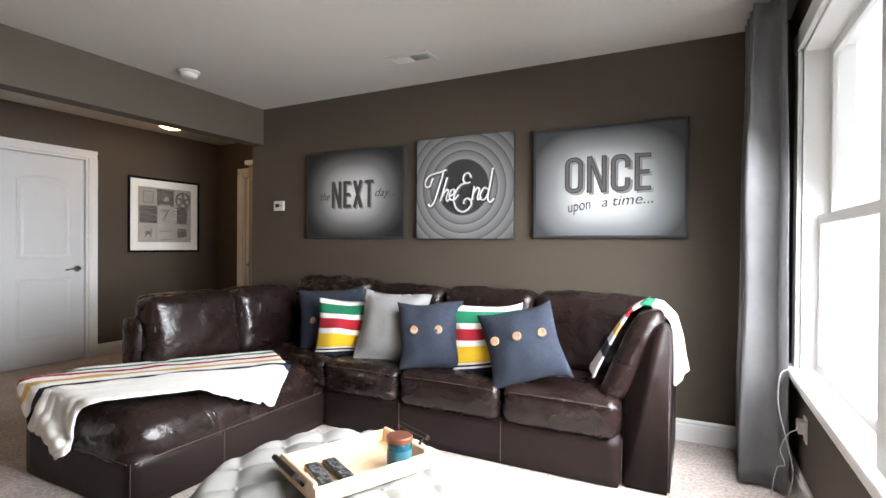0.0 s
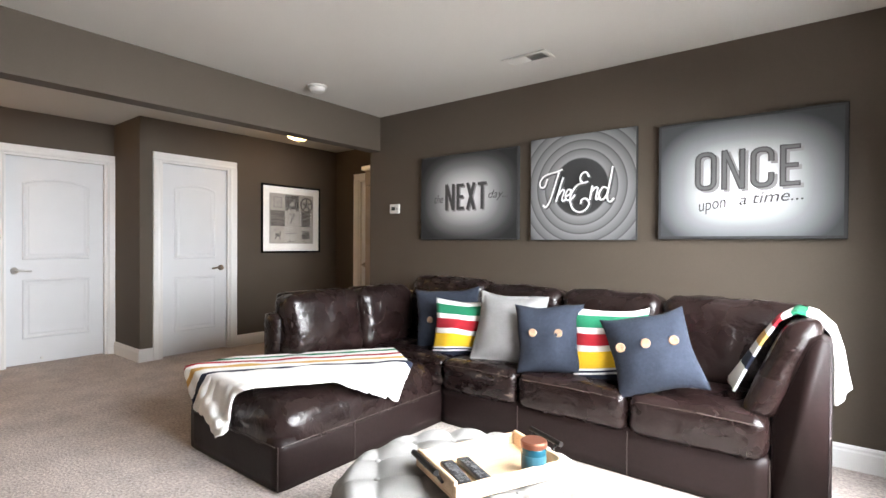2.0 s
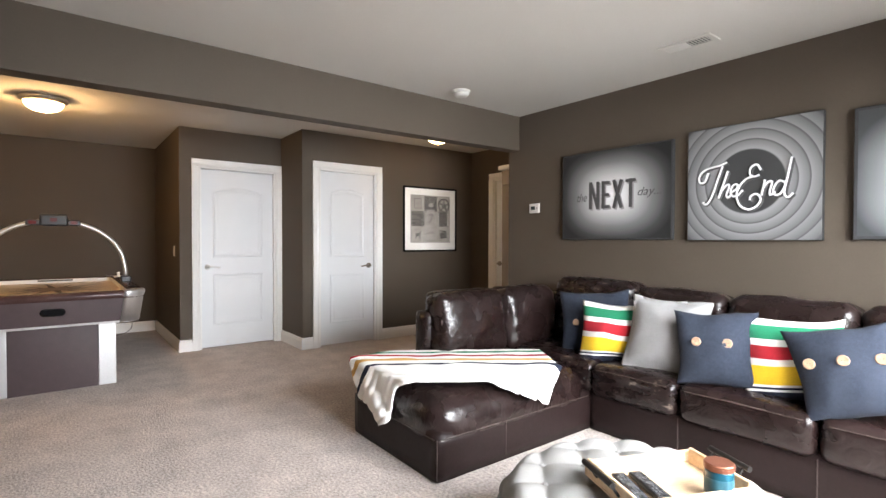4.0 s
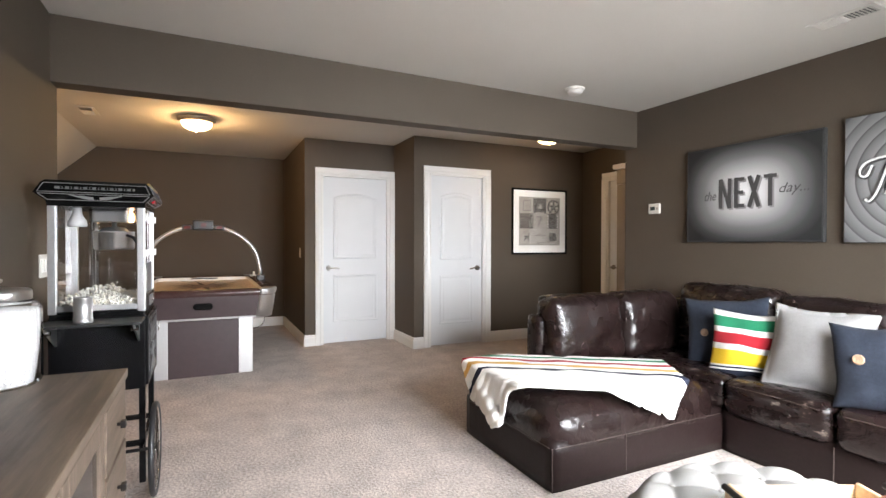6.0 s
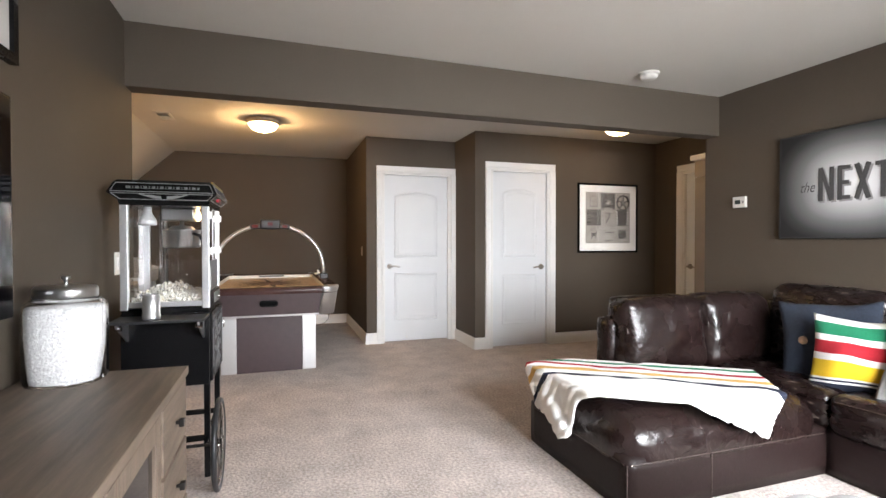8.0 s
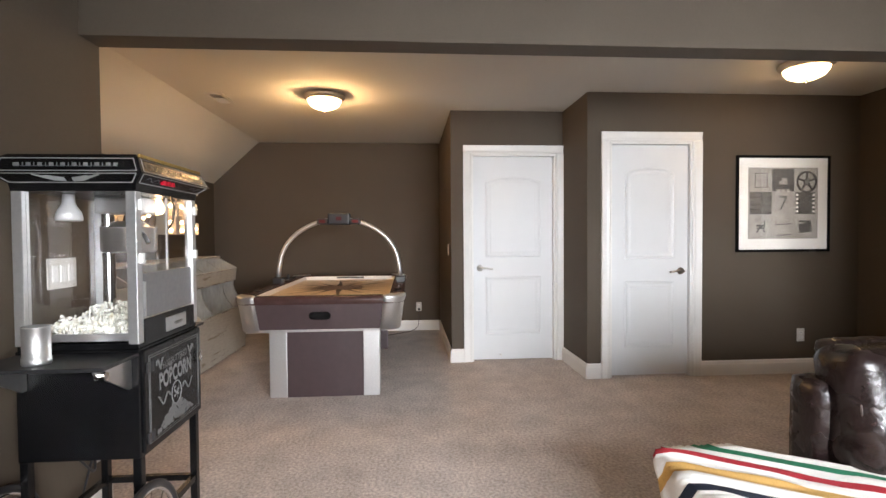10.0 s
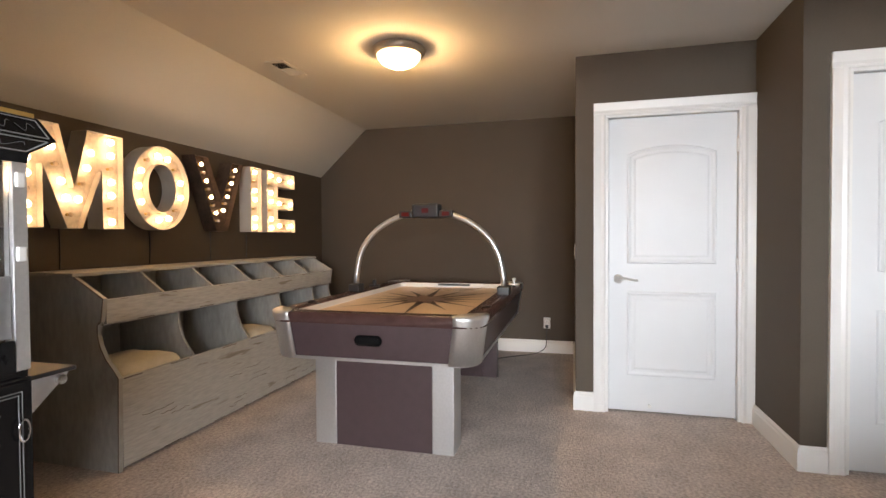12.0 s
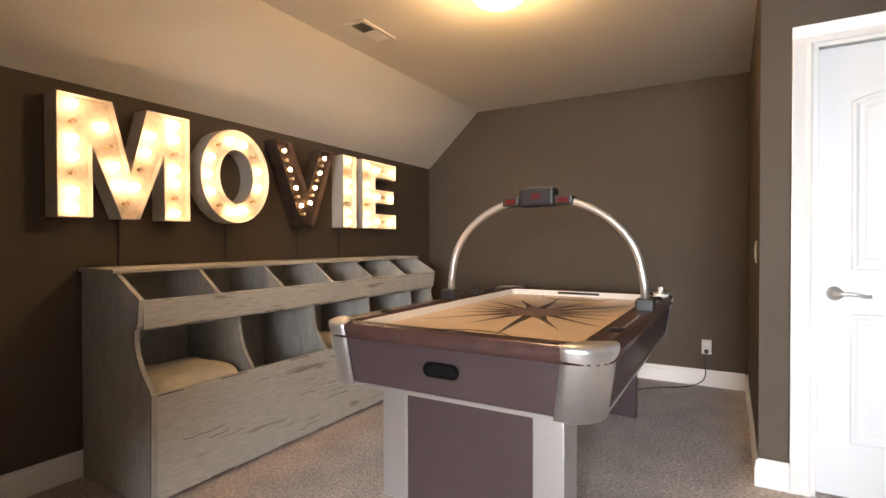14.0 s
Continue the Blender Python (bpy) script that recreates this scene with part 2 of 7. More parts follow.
structure("wall_alcove", boxes((BEAM_X1, BEAM_X1 + T, MOVIE_Y, SOUTH_Y - T, 0, WTOP)), M_WALL, "dark taupe end wall of the alcove", "wall")


def wall_with_door(name, x, y0, y1, dy0, dy1, label):
    structure(name, boxes((x - T, x, y0, dy0, 0, WTOP), (x - T, x, dy1, y1, 0, WTOP), (x - T, x, dy0, dy1, 2.04, WTOP)), M_WALL, label, "wall")


D1 = (1.318, 2.155)
D2 = (2.43, 3.163)
wall_with_door("wall_closet_1", D1_X, N1_Y, N2_Y, D1[0], D1[1], "dark taupe wall round a closet door")
wall_with_door("wall_closet_2", D2_X, N2_Y, HALL_Y + T, D2[0], D2[1], "dark taupe wall round a closet door and the framed poster")
structure("wall_niche_1", boxes((WEST_X - T, D1_X - T, N1_Y, N1_Y + T, 0, WTOP)), M_WALL, "dark taupe return wall with a light switch", "wall")
structure("wall_niche_2", boxes((D1_X, D2_X - T, N2_Y, N2_Y + T, 0, WTOP)), M_WALL, "dark taupe return wall between the two doors", "wall")
D3 = (-6.34, -5.58)
structure("wall_hall", boxes((D2_X, D3[0], HALL_Y, HALL_Y + T, 0, WTOP), (D3[1], -4.0, HALL_Y, HALL_Y + T, 0, WTOP), (D3[0], D3[1], HALL_Y, HALL_Y + T, 2.04, WTOP)), M_WALL, "dark taupe hall wall with a door", "wall")
structure("wall_hall_end", boxes((-4.0, -4.0 + T, ART_Y + T, HALL_Y + T, 0, WTOP)), M_WALL, "dark taupe wall at the end of the hall", "wall")

# ---- baseboards ----


def baseboard(name, x0, y0, x1, y1, nx, ny):
    """A moulded board along a wall from one end to the other; (nx, ny) points into the room."""
    prof = [(0, 0), (0.016, 0), (0.016, 0.095), (0.012, 0.105), (0.012, 0.118), (0.006, 0.13), (0, 0.13)]
    d = Vector((x1 - x0, y1 - y0, 0))
    bm = bmesh.new()
    prism(bm, prof, lambda u, v, w: Vector((x0 + nx * u, y0 + ny * u, v)) + d * w, 1.0)
    structure(name, bm, M_TRIM, "white painted moulded baseboard", "baseboard")


CW = 0.08  # width of a door casing
for nm, a in enumerate([
    (BEAM_X1, ART_Y, EAST_X, ART_Y, 0, -1), (EAST_X, SOUTH_Y, EAST_X, ART_Y - 0.016, -1, 0), (BEAM_X1, SOUTH_Y, EAST_X, SOUTH_Y, 0, 1),
    (BEAM_X1, SOUTH_Y - T, BEAM_X1, SOUTH_Y, -1, 0), (WEST_X, MOVIE_Y, BEAM_X1, MOVIE_Y, 0, 1), (WEST_X, MOVIE_Y + 0.016, WEST_X, N1_Y - 0.016, 1, 0),
    (WEST_X, N1_Y, D1_X + 0.016, N1_Y, 0, -1), (D1_X, N1_Y, D1_X, D1[0] - CW, 1, 0), (D1_X + 0.016, N2_Y, D2_X + 0.016, N2_Y, 0, -1),
    (D2_X, N2_Y, D2_X, D2[0] - CW, 1, 0), (D2_X, D2[1] + CW, D2_X, HALL_Y, 1, 0), (BEAM_X1, ART_Y, BEAM_X1, ART_Y + T, -1, 0),
]):
    baseboard("baseboard_%d" % (nm + 1), *a)

# ---- doors ----


def ring_panel(bm, outline, place, levels):
    """Moulded panel: loops of the outline, each moved inwards by an inset and set to a height."""
    n = len(outline)
    cx = sum(p[0] for p in outline) / n
    loops = []
    for inset, h in levels:
        vs = []
        for i in range(n):
            p, a, b = Vector(outline[i]), Vector(outline[i - 1]), Vector(outline[(i + 1) % n])
            d1, d2 = (p - a).normalized(), (b - p).normalized()
            n1, n2 = Vector((-d1.y, d1.x)), Vector((-d2.y, d2.x))
            k = (n1 + n2)
            k = k / max(k.dot(n1), 0.3)
            q = p + k * inset
            vs.append(bm.verts.new(place(q.x, q.y, h)))
        loops.append(vs)
    for a, b in zip(loops, loops[1:]):
        for i in range(n):
            bm.faces.new((a[i], a[(i + 1) % n], b[(i + 1) % n], b[i]))
    bm.faces.new(loops[-1])
    return bm


def rect(u0, u1, v0, v1):
    return [(u0, v0), (u1, v0), (u1, v1), (u0, v1)]


def arch(u0, u1, v0, v1, rise, n=10):
    pts = [(u0, v0), (u1, v0)]
    for i in range(n + 1):
        s = i / n
        u = u1 + (u0 - u1) * s
        pts.append((u, v1 - rise + rise * math.sin(math.pi * min(max((s - 0.0), 0), 1)) ** 0.8))
    return pts


def door(name, origin, rz, width, hinge_right, metal, label, knob_in=0.07, stop=True):
    """Local frame: u along the wall, w into the room; the leaf stands back in its frame."""
    ob = thing(name, origin, label, "door", kind="structure", rz=rz)
    P = lambda u, v, w: (u, -w, v)

    def pt(nm, bm, m, lab="", parent=None, smooth=False):
        return part(nm, bm, m, parent or ob, lab, world_space=False, smooth=smooth)

    H = 2.04
    # casing with a stepped moulding, legs and head mitred by butting
    prof = [(0, 0), (0, 0.012), (0.012, 0.018), (0.03, 0.014), (0.06, 0.02), (0.075, 0.024), (CW, 0.024), (CW, 0)]
    for nm, s, u0 in (("casing_leg", -1, 0.0), ("casing_leg", 1, width)):
        bm = bmesh.new()
        prism(bm, prof, lambda u, v, w: P(u0 + s * u, w, v), H)
        pt(nm, bm, M_TRIM)
    bm = bmesh.new()
    prism(bm, prof, lambda u, v, w: P(-CW + w, H + u, v), width + 2 * CW)
    pt("casing_head", bm, M_TRIM)
    bm = boxes((0, 0.018, 0.0, 0.115, 0, H), (width - 0.018, width, 0.0, 0.115, 0, H), (0.018, width - 0.018, 0.0, 0.115, H - 0.018, H))
    pt("jamb", bm, M_TRIM)
    back = 0.03
    leaf = pt("leaf", boxes((0.022, width - 0.022, back, back + 0.036, 0.012, H - 0.022), bevel=0.002, seg=1), M_DOOR)
    lv = [(0, 0.0005), (0.006, -0.0), (0.012, 0.007), (0.02, 0.007), (0.034, 0.0015), (0.05, 0.0015), (0.062, 0.005)]
    u0, u1 = 0.135, width - 0.135
    for o in (rect(u0, u1, 0.25, 0.84), arch(u0, u1, 1.02, 1.83, 0.055)):
        bm = bmesh.new()
        ring_panel(bm, o, lambda u, v, w: P(u, v, -back + w), lv)
        part("panel", bm, M_DOOR, leaf, world_space=False)
    kx = knob_in + 0.015 if hinge_right else width - knob_in - 0.015
    s = 1 if hinge_right else -1
    bm = bmesh.new()
    cyl(bm, P(kx, 0.92, -back), P(kx, 0.92, -back + 0.012), 0.032, 0.028, 28)
    cyl(bm, P(kx, 0.92, -back + 0.01), P(kx, 0.92, -back + 0.05), 0.01, 0.01, 14)
    tube(bm, [P(kx + s * a, 0.92 + b, -back + 0.05 + c) for a, b, c in ((-0.008, 0, 0), (0.02, 0.002, 0.002), (0.05, 0.004, 0.003), (0.08, 0.0, 0.0), (0.105, -0.007, -0.004), (0.12, -0.006, -0.008))], 0.0085, 10)
    part("lever_handle", bm, metal, leaf, "lever handle in satin metal", world_space=False, smooth=True)
    hx = width - 0.02 if hinge_right else 0.02
    for z in (0.25, 1.02, 1.8):
        bm = bmesh.new()
        cyl(bm, P(hx, z - 0.045, -back + 0.006), P(hx, z + 0.045, -back + 0.006), 0.007, n=10)
        part("hinge", bm, metal, leaf, world_space=False)
    if stop:
        bm = bmesh.new()
        cyl(bm, P(0.22 * width + 0.1, 0.06, -back), P(0.22 * width + 0.1, 0.06, -back + 0.03), 0.006, n=10)
        cyl(bm, P(0.22 * width + 0.1, 0.06, -back + 0.03), P(0.22 * width + 0.1, 0.06, -back + 0.045), 0.011, n=12)
        part("door_stop", bm, metal, leaf, world_space=False)
    return ob


# rz 90: local u runs along +y, and local -y looks to +x
door("door_1", (D1_X, D1[0], 0), 90, D1[1] - D1[0], True, M_NICKEL, "closed white two-panel arch-top closet door with lever handle")
door("door_2", (D2_X, D2[0], 0), 90, D2[1] - D2[0], False, M_BRONZE, "closed narrow white two-panel arch-top closet door", stop=False)
door("door_3", (D3[0], HALL_Y, 0), 0, D3[1] - D3[0], True, M_BRONZE, "closed white panel door at the end of the hall", stop=False)

# ---- window ----
win = thing("window_1", (EAST_X, 2.04, WIN_Z0), "white twin double-hung window with moulded casing and deep sill", "window", kind="structure")
cw = 0.09
part("casing", boxes((EAST_X - 0.022, EAST_X, WIN_Y1, WIN_Y1 + cw, WIN_Z0, WIN_Z1), (EAST_X - 0.022, EAST_X, WIN_Y0 - cw, WIN_Y0, WIN_Z0, WIN_Z1),
                     (EAST_X - 0.026, EAST_X, WIN_Y0 - cw, WIN_Y1 + cw, WIN_Z1, WIN_Z1 + cw), bevel=0.006), M_TRIM, win)
part("window_sill", boxes((EAST_X - 0.055, EAST_X + 0.13, WIN_Y0 - cw - 0.03, WIN_Y1 + cw + 0.03, WIN_Z0 - 0.03, WIN_Z0 + 0.002), bevel=0.008), M_TRIM, win)
part("apron", boxes((EAST_X - 0.016, EAST_X, WIN_Y0 - cw, WIN_Y1 + cw, WIN_Z0 - 0.1, WIN_Z0 - 0.03), bevel=0.004), M_TRIM, win)
part("jamb", boxes((EAST_X, EAST_X + 0.2, WIN_Y1 - 0.015, WIN_Y1 + 0.01, WIN_Z0, WIN_Z1), (EAST_X, EAST_X + 0.2, WIN_Y0 - 0.01, WIN_Y0 + 0.015, WIN_Z0, WIN_Z1),
                   (EAST_X, EAST_X + 0.2, WIN_Y0, WIN_Y1, WIN_Z1 - 0.015, WIN_Z1 + 0.01)), M_TRIM, win)
MUL = 1.93
part("mullion", boxes((EAST_X - 0.02, EAST_X + 0.14, MUL - 0.06, MUL + 0.06, WIN_Z0, WIN_Z1 - 0.015), bevel=0.006), M_TRIM, win)
MEET = 1.315
for y0, y1 in ((WIN_Y0 + 0.015, MUL - 0.06), (MUL + 0.06, WIN_Y1 - 0.015)):
    for z0, z1, dx in ((WIN_Z0, MEET + 0.02, 0.06), (MEET - 0.02, WIN_Z1 - 0.015, 0.1)):
        fr = part("window_frame", boxes((EAST_X + dx, EAST_X + dx + 0.035, y0, y0 + 0.05, z0, z1), (EAST_X + dx, EAST_X + dx + 0.035, y1 - 0.05, y1, z0, z1),
                                        (EAST_X + dx, EAST_X + dx + 0.035, y0 + 0.05, y1 - 0.05, z0, z0 + 0.045), (EAST_X + dx, EAST_X + dx + 0.035, y0 + 0.05, y1 - 0.05, z1 - 0.045, z1), bevel=0.004), M_TRIM, win)
        pane = part("pane", boxes((EAST_X + dx + 0.015, EAST_X + dx + 0.019, y0 + 0.05, y1 - 0.05, z0 + 0.045, z1 - 0.045)), M_GLASS, fr)
        pane.visible_shadow = False
structure("backdrop", boxes((55, 55.2, -900, 900, -300, 400)), glow("bright_haze", (0.93, 0.97, 1.0), 4.0), "white overcast brightness outside the window", "backdrop")

# ---- more materials ----


def mixed(name, stops, centre=(0, 0, 0), size=(1, 1, 1), rough=0.8, square=0, speck=0.06):
    """A printed picture: colours by the distance from the middle, in parts of size."""
    m = bpy.data.materials.new(name)
    m.use_nodes = True
    nt = m.node_tree
    n, l = nt.nodes, nt.links
    b = n["Principled BSDF"]
    b.inputs["Roughness"].default_value = rough
    tc = n.new("ShaderNodeTexCoord")
    mp = n.new("ShaderNodeMapping")
    mp.inputs["Location"].default_value = [-c / s for c, s in zip(centre, size)]
    mp.inputs["Scale"].default_value = [1 / s for s in size]
    l.new(tc.outputs["Object"], mp.inputs[0])
    if square:
        # (|x|^p + |z|^p)^(1/p): follows the edges of the sheet
        sp = n.new("ShaderNodeSeparateXYZ")
        l.new(mp.outputs[0], sp.inputs[0])

        def calc(op, a, b=None):
            k = n.new("ShaderNodeMath")
            k.operation = op
            l.new(a, k.inputs[0])
            if isinstance(b, bpy.types.NodeSocket):
                l.new(b, k.inputs[1])
            elif b is not None:
                k.inputs[1].default_value = b
            return k.outputs[0]

        px, pz = (calc("POWER", calc("ABSOLUTE", sp.outputs[c]), square) for c in (0, 2))
        dist = calc("POWER", calc("ADD", px, pz), 1 / square)
    else:
        ln = n.new("ShaderNodeVectorMath")
        ln.operation = "LENGTH"
        l.new(mp.outputs[0], ln.inputs[0])
        dist = ln.outputs["Value"]
    ramp = n.new("ShaderNodeValToRGB")
    e = ramp.color_ramp.elements
    e[0].position, e[0].color = stops[0][0], (*stops[0][1], 1)
    e[1].position, e[1].color = stops[-1][0], (*stops[-1][1], 1)
    for p, c in stops[1:-1]:
        k = e.new(p)
        k.color = (*c, 1)
    l.new(dist, ramp.inputs[0])
    t = n.new("ShaderNodeTexNoise")
    t.inputs["Scale"].default_value = 260
    l.new(tc.outputs["Object"], t.inputs["Vector"])
    mr = n.new("ShaderNodeMapRange")
    mr.inputs["To Min"].default_value, mr.inputs["To Max"].default_value = 1 - speck * 2, 1 + speck * 2
    l.new(t.outputs["Fac"], mr.inputs["Value"])
    hsv = n.new("ShaderNodeHueSaturation")
    l.new(mr.outputs[0], hsv.inputs["Value"])
    l.new(ramp.outputs[0], hsv.inputs["Color"])
    l.new(hsv.outputs[0], b.inputs["Base Color"])
    return m


def g(v):
    return (v, v, v * 1.0)


M_NAVY = mat("navy_linen", (0.011, 0.016, 0.029), 0.95, second=(0.020, 0.027, 0.044), scale=55, fine=0.4, fine_scale=320, bump=0.35, bump_scale=380)
M_GREY = mat("grey_linen", (0.26, 0.253, 0.25), 0.95, second=(0.30, 0.293, 0.29), scale=20, fine=0.15, fine_scale=300, bump=0.3, bump_scale=350)
M_WOOL = mat("white_wool", (0.80, 0.78, 0.74), 1.0, second=(0.85, 0.83, 0.79), scale=20, fine=0.06, fine_scale=300, bump=0.3, bump_scale=350)
M_GREEN = mat("green_wool", (0.01, 0.17, 0.08), 1.0, fine=0.2, fine_scale=300, bump=0.3, bump_scale=350)
M_RED = mat("red_wool", (0.36, 0.012, 0.022), 1.0, fine=0.2, fine_scale=300, bump=0.3, bump_scale=350)
M_YELLOW = mat("yellow_wool", (0.75, 0.48, 0.02), 1.0, fine=0.15, fine_scale=300, bump=0.3, bump_scale=350)
M_AMBER = mat("amber_wool", (0.62, 0.37, 0.11), 1.0, fine=0.15, fine_scale=300, bump=0.3, bump_scale=350)
M_INK = mat("dark_navy_wool", (0.008, 0.012, 0.028), 1.0, fine=0.2, fine_scale=300, bump=0.3, bump_scale=350)
M_BUTTON = mat("horn_button", (0.42, 0.28, 0.18), 0.35, second=(0.22, 0.13, 0.08), scale=60)
M_LINEN_W = mat("cream_linen", (0.25, 0.242, 0.232), 0.95, second=(0.285, 0.276, 0.264), scale=12, fine=0.08, fine_scale=350, bump=0.2, bump_scale=400)
M_TRAYWOOD = mat("pale_pine", (0.62, 0.43, 0.26), 0.5, second=(0.74, 0.56, 0.37), scale=6, stretch=(1, 9, 9), fine=0.1, fine_scale=40, bump=0.1, bump_scale=60)
M_OAK = mat("weathered_oak", (0.088, 0.063, 0.046), 0.5, second=(0.18, 0.135, 0.10), scale=2.6, stretch=(1, 11, 11), fine=0.13, fine_scale=8, bump=0.2, bump_scale=30, amount=0.4)
M_OAK_V = mat("weathered_oak_upright", (0.096, 0.069, 0.05), 0.5, second=(0.19, 0.143, 0.107), scale=2.6, stretch=(11, 11, 1), fine=0.13, fine_scale=8, bump=0.2, bump_scale=30, amount=0.4)
M_STEEL = mat("brushed_steel", (0.62, 0.62, 0.62), 0.28, 1.0, fine=0.03, fine_scale=60)
M_ALU = mat("satin_aluminium", (0.66, 0.66, 0.66), 0.38, 0.9, fine=0.04, fine_scale=80)
M_CHROME = mat("chrome", (0.75, 0.75, 0.75), 0.08, 1.0)
M_DARKMETAL = mat("dark_iron", (0.02, 0.018, 0.017), 0.45, 0.6)
M_PURPLE = mat("plum_laminate", (0.054, 0.034, 0.036), 0.35, second=(0.064, 0.041, 0.043), scale=20, fine=0.06, fine_scale=150)
M_PLUM_RAIL = mat("dark_plum_rail", (0.06, 0.03, 0.028), 0.22, second=(0.08, 0.042, 0.038), scale=14)
M_PLAYFIELD = mat("cream_playfield", (0.60, 0.47, 0.34), 0.3, second=(0.66, 0.52, 0.38), scale=3, fine=0.05, fine_scale=90)
M_STARDARK = mat("star_print", (0.03, 0.018, 0.016), 0.4)
M_FOGWHITE = mat("white_rail_plastic", (0.78, 0.78, 0.76), 0.3)
M_DISTRESS = mat("distressed_grey_paint", (0.44, 0.425, 0.39), 0.6, second=(0.26, 0.225, 0.18), scale=3.2, stretch=(1, 8, 8), middle=0.665, amount=0.07, detail=9, fine=0.13, fine_scale=12, bump=0.15, bump_scale=30)
M_GREYBOARD = mat("worn_grey_board", (0.42, 0.405, 0.37), 0.6, second=(0.33, 0.31, 0.275), scale=4, stretch=(3, 3, 1), amount=0.4, fine=0.1, fine_scale=14, bump=0.12, bump_scale=30)
M_CREAMPAINT = mat("letter_cream_metal", (0.78, 0.70, 0.59), 0.4, second=(0.70, 0.61, 0.49), scale=9, fine=0.12, fine_scale=40)
M_RUST = mat("letter_rusty_metal", (0.055, 0.036, 0.026), 0.5, 0.3, second=(0.11, 0.075, 0.055), scale=12, fine=0.2, fine_scale=50)
M_LETTERSIDE = mat("letter_white_side", (0.6, 0.56, 0.5), 0.5, second=(0.5, 0.46, 0.4), scale=9)
M_BULB = glow("lit_bulb", (1.0, 0.60, 0.31), 19.0)
M_BULB_OFF = mat("unlit_bulb", (0.75, 0.62, 0.46), 0.12)
M_SHADE = glow("lamp_bowl", (1.0, 0.64, 0.30), 18.0)
M_CURTAIN = mat("grey_curtain", (0.075, 0.073, 0.075), 0.5, second=(0.095, 0.093, 0.095), scale=12, fine=0.1, fine_scale=250, bump=0.15, bump_scale=300, sheen=0.3)
M_SCREEN = mat("black_screen", (0.004, 0.004, 0.005), 0.06)
M_BLACKP = mat("black_plastic", (0.02, 0.02, 0.022), 0.4)
M_PRINT = mat("silver_print", (0.23, 0.23, 0.23), 0.4)
M_PRINT_DIM = mat("dim_silver_print", (0.13, 0.13, 0.13), 0.4)
M_KEY = mat("remote_key_grey", (0.075, 0.075, 0.08), 0.5)
M_REDLIT = mat("red_switch", (0.5, 0.012, 0.03), 0.2)
# brass of the bulb sockets; on the canopy it stands for a lamp's reflection
M_GOLD = mat("glint_brass", (0.62, 0.45, 0.16), 0.3, 0.9)
M_CLEAR = glass("clear_glass")
M_POP = mat("popped_corn", (0.82, 0.80, 0.74), 0.9, second=(0.80, 0.70, 0.50), scale=50, amount=0.2, middle=0.62)
M_SUGAR = mat("white_pebbles", (0.52, 0.515, 0.51), 0.8, fine=0.2, fine_scale=120, bump=0.5, bump_scale=130)
M_TURQ = mat("turquoise_jar", (0.006, 0.04, 0.06), 0.15, second=(0.012, 0.07, 0.095), scale=20)
M_COPPER = mat("copper_lid", (0.20, 0.075, 0.045), 0.35, 0.6)
M_WHITECORD = mat("white_cord", (0.42, 0.42, 0.41), 0.5)
M_PAPER = mat("mat_board", (0.60, 0.575, 0.54), 0.8, fine=0.03)
M_INKGREY = mat("grey_ink", (0.06, 0.055, 0.052), 0.8, second=(0.13, 0.12, 0.115), scale=30)
M_INKLIGHT = mat("light_ink", (0.29, 0.265, 0.24), 0.8, second=(0.19, 0.175, 0.16), scale=30)
M_CABINET = mat("taupe_white_paint", (0.30, 0.25, 0.20), 0.5, second=(0.26, 0.215, 0.175), scale=4)

# ---- soft shapes ----


def soft(bm, x0, x1, y0, y1, z0, z1, r=0.05, puff=(0, 0, 0), wrinkle=0.006, cell=0.035, seed=0.0, freq=7.0, pleat=None):
    """A stuffed cushion: rounded box, swollen in its middle, with creases."""
    c = Vector(((x0 + x1) / 2, (y0 + y1) / 2, (z0 + z1) / 2))
    h = Vector(((x1 - x0) / 2, (y1 - y0) / 2, (z1 - z0) / 2))
    seen = {}

    def vert(p):
        key = (round(p[0], 5), round(p[1], 5), round(p[2], 5))
        if key not in seen:
            q = Vector([max(-(h[i] - r), min(h[i] - r, p[i] * h[i])) for i in range(3)])
            d = Vector([p[i] * h[i] for i in range(3)]) - q
            v = q + (d.normalized() * r if d.length > 1e-6 else d)
            for i in range(3):
                j, k = (i + 1) % 3, (i + 2) % 3
                v[i] += math.copysign(puff[i] * (1 - p[j] ** 2) * (1 - p[k] ** 2), p[i]) if abs(p[i]) > 0.99 else 0
            w = v + c
            nv = noise.noise(w * freq + Vector((seed, seed * 2, 0))) + 0.5 * noise.noise(w * freq * 2.7 + Vector((0, seed, 3)))
            w += (v.normalized()) * nv * wrinkle
            if pleat is not None:
                # puckers that run in from the two seamed ends of the cushion
                e = max(0.0, abs(p[pleat]) - 0.35) / 0.65
                k = noise.noise(Vector((w.z * 17 + seed, math.copysign(5.0, p[pleat]) + seed, w[pleat] * 2.0)))
                w += v.normalized() * (0.026 * e * (1.15 - e) * k)
            seen[key] = bm.verts.new(w)
        return seen[key]

    for i in range(3):
        j, k = (i + 1) % 3, (i + 2) % 3
        nj, nk = max(4, int(2 * h[j] / cell)), max(4, int(2 * h[k] / cell))
        for s in (-1, 1):
            for a in range(nj):
                for b in range(nk):
                    q = []
                    for da, db in ((0, 0), (1, 0), (1, 1), (0, 1)):
                        p = [0, 0, 0]
                        p[i], p[j], p[k] = s, -1 + 2 * (a + da) / nj, -1 + 2 * (b + db) / nk
                        q.append(vert(p))
                    bm.faces.new(q if s > 0 else q[::-1])
    return bm


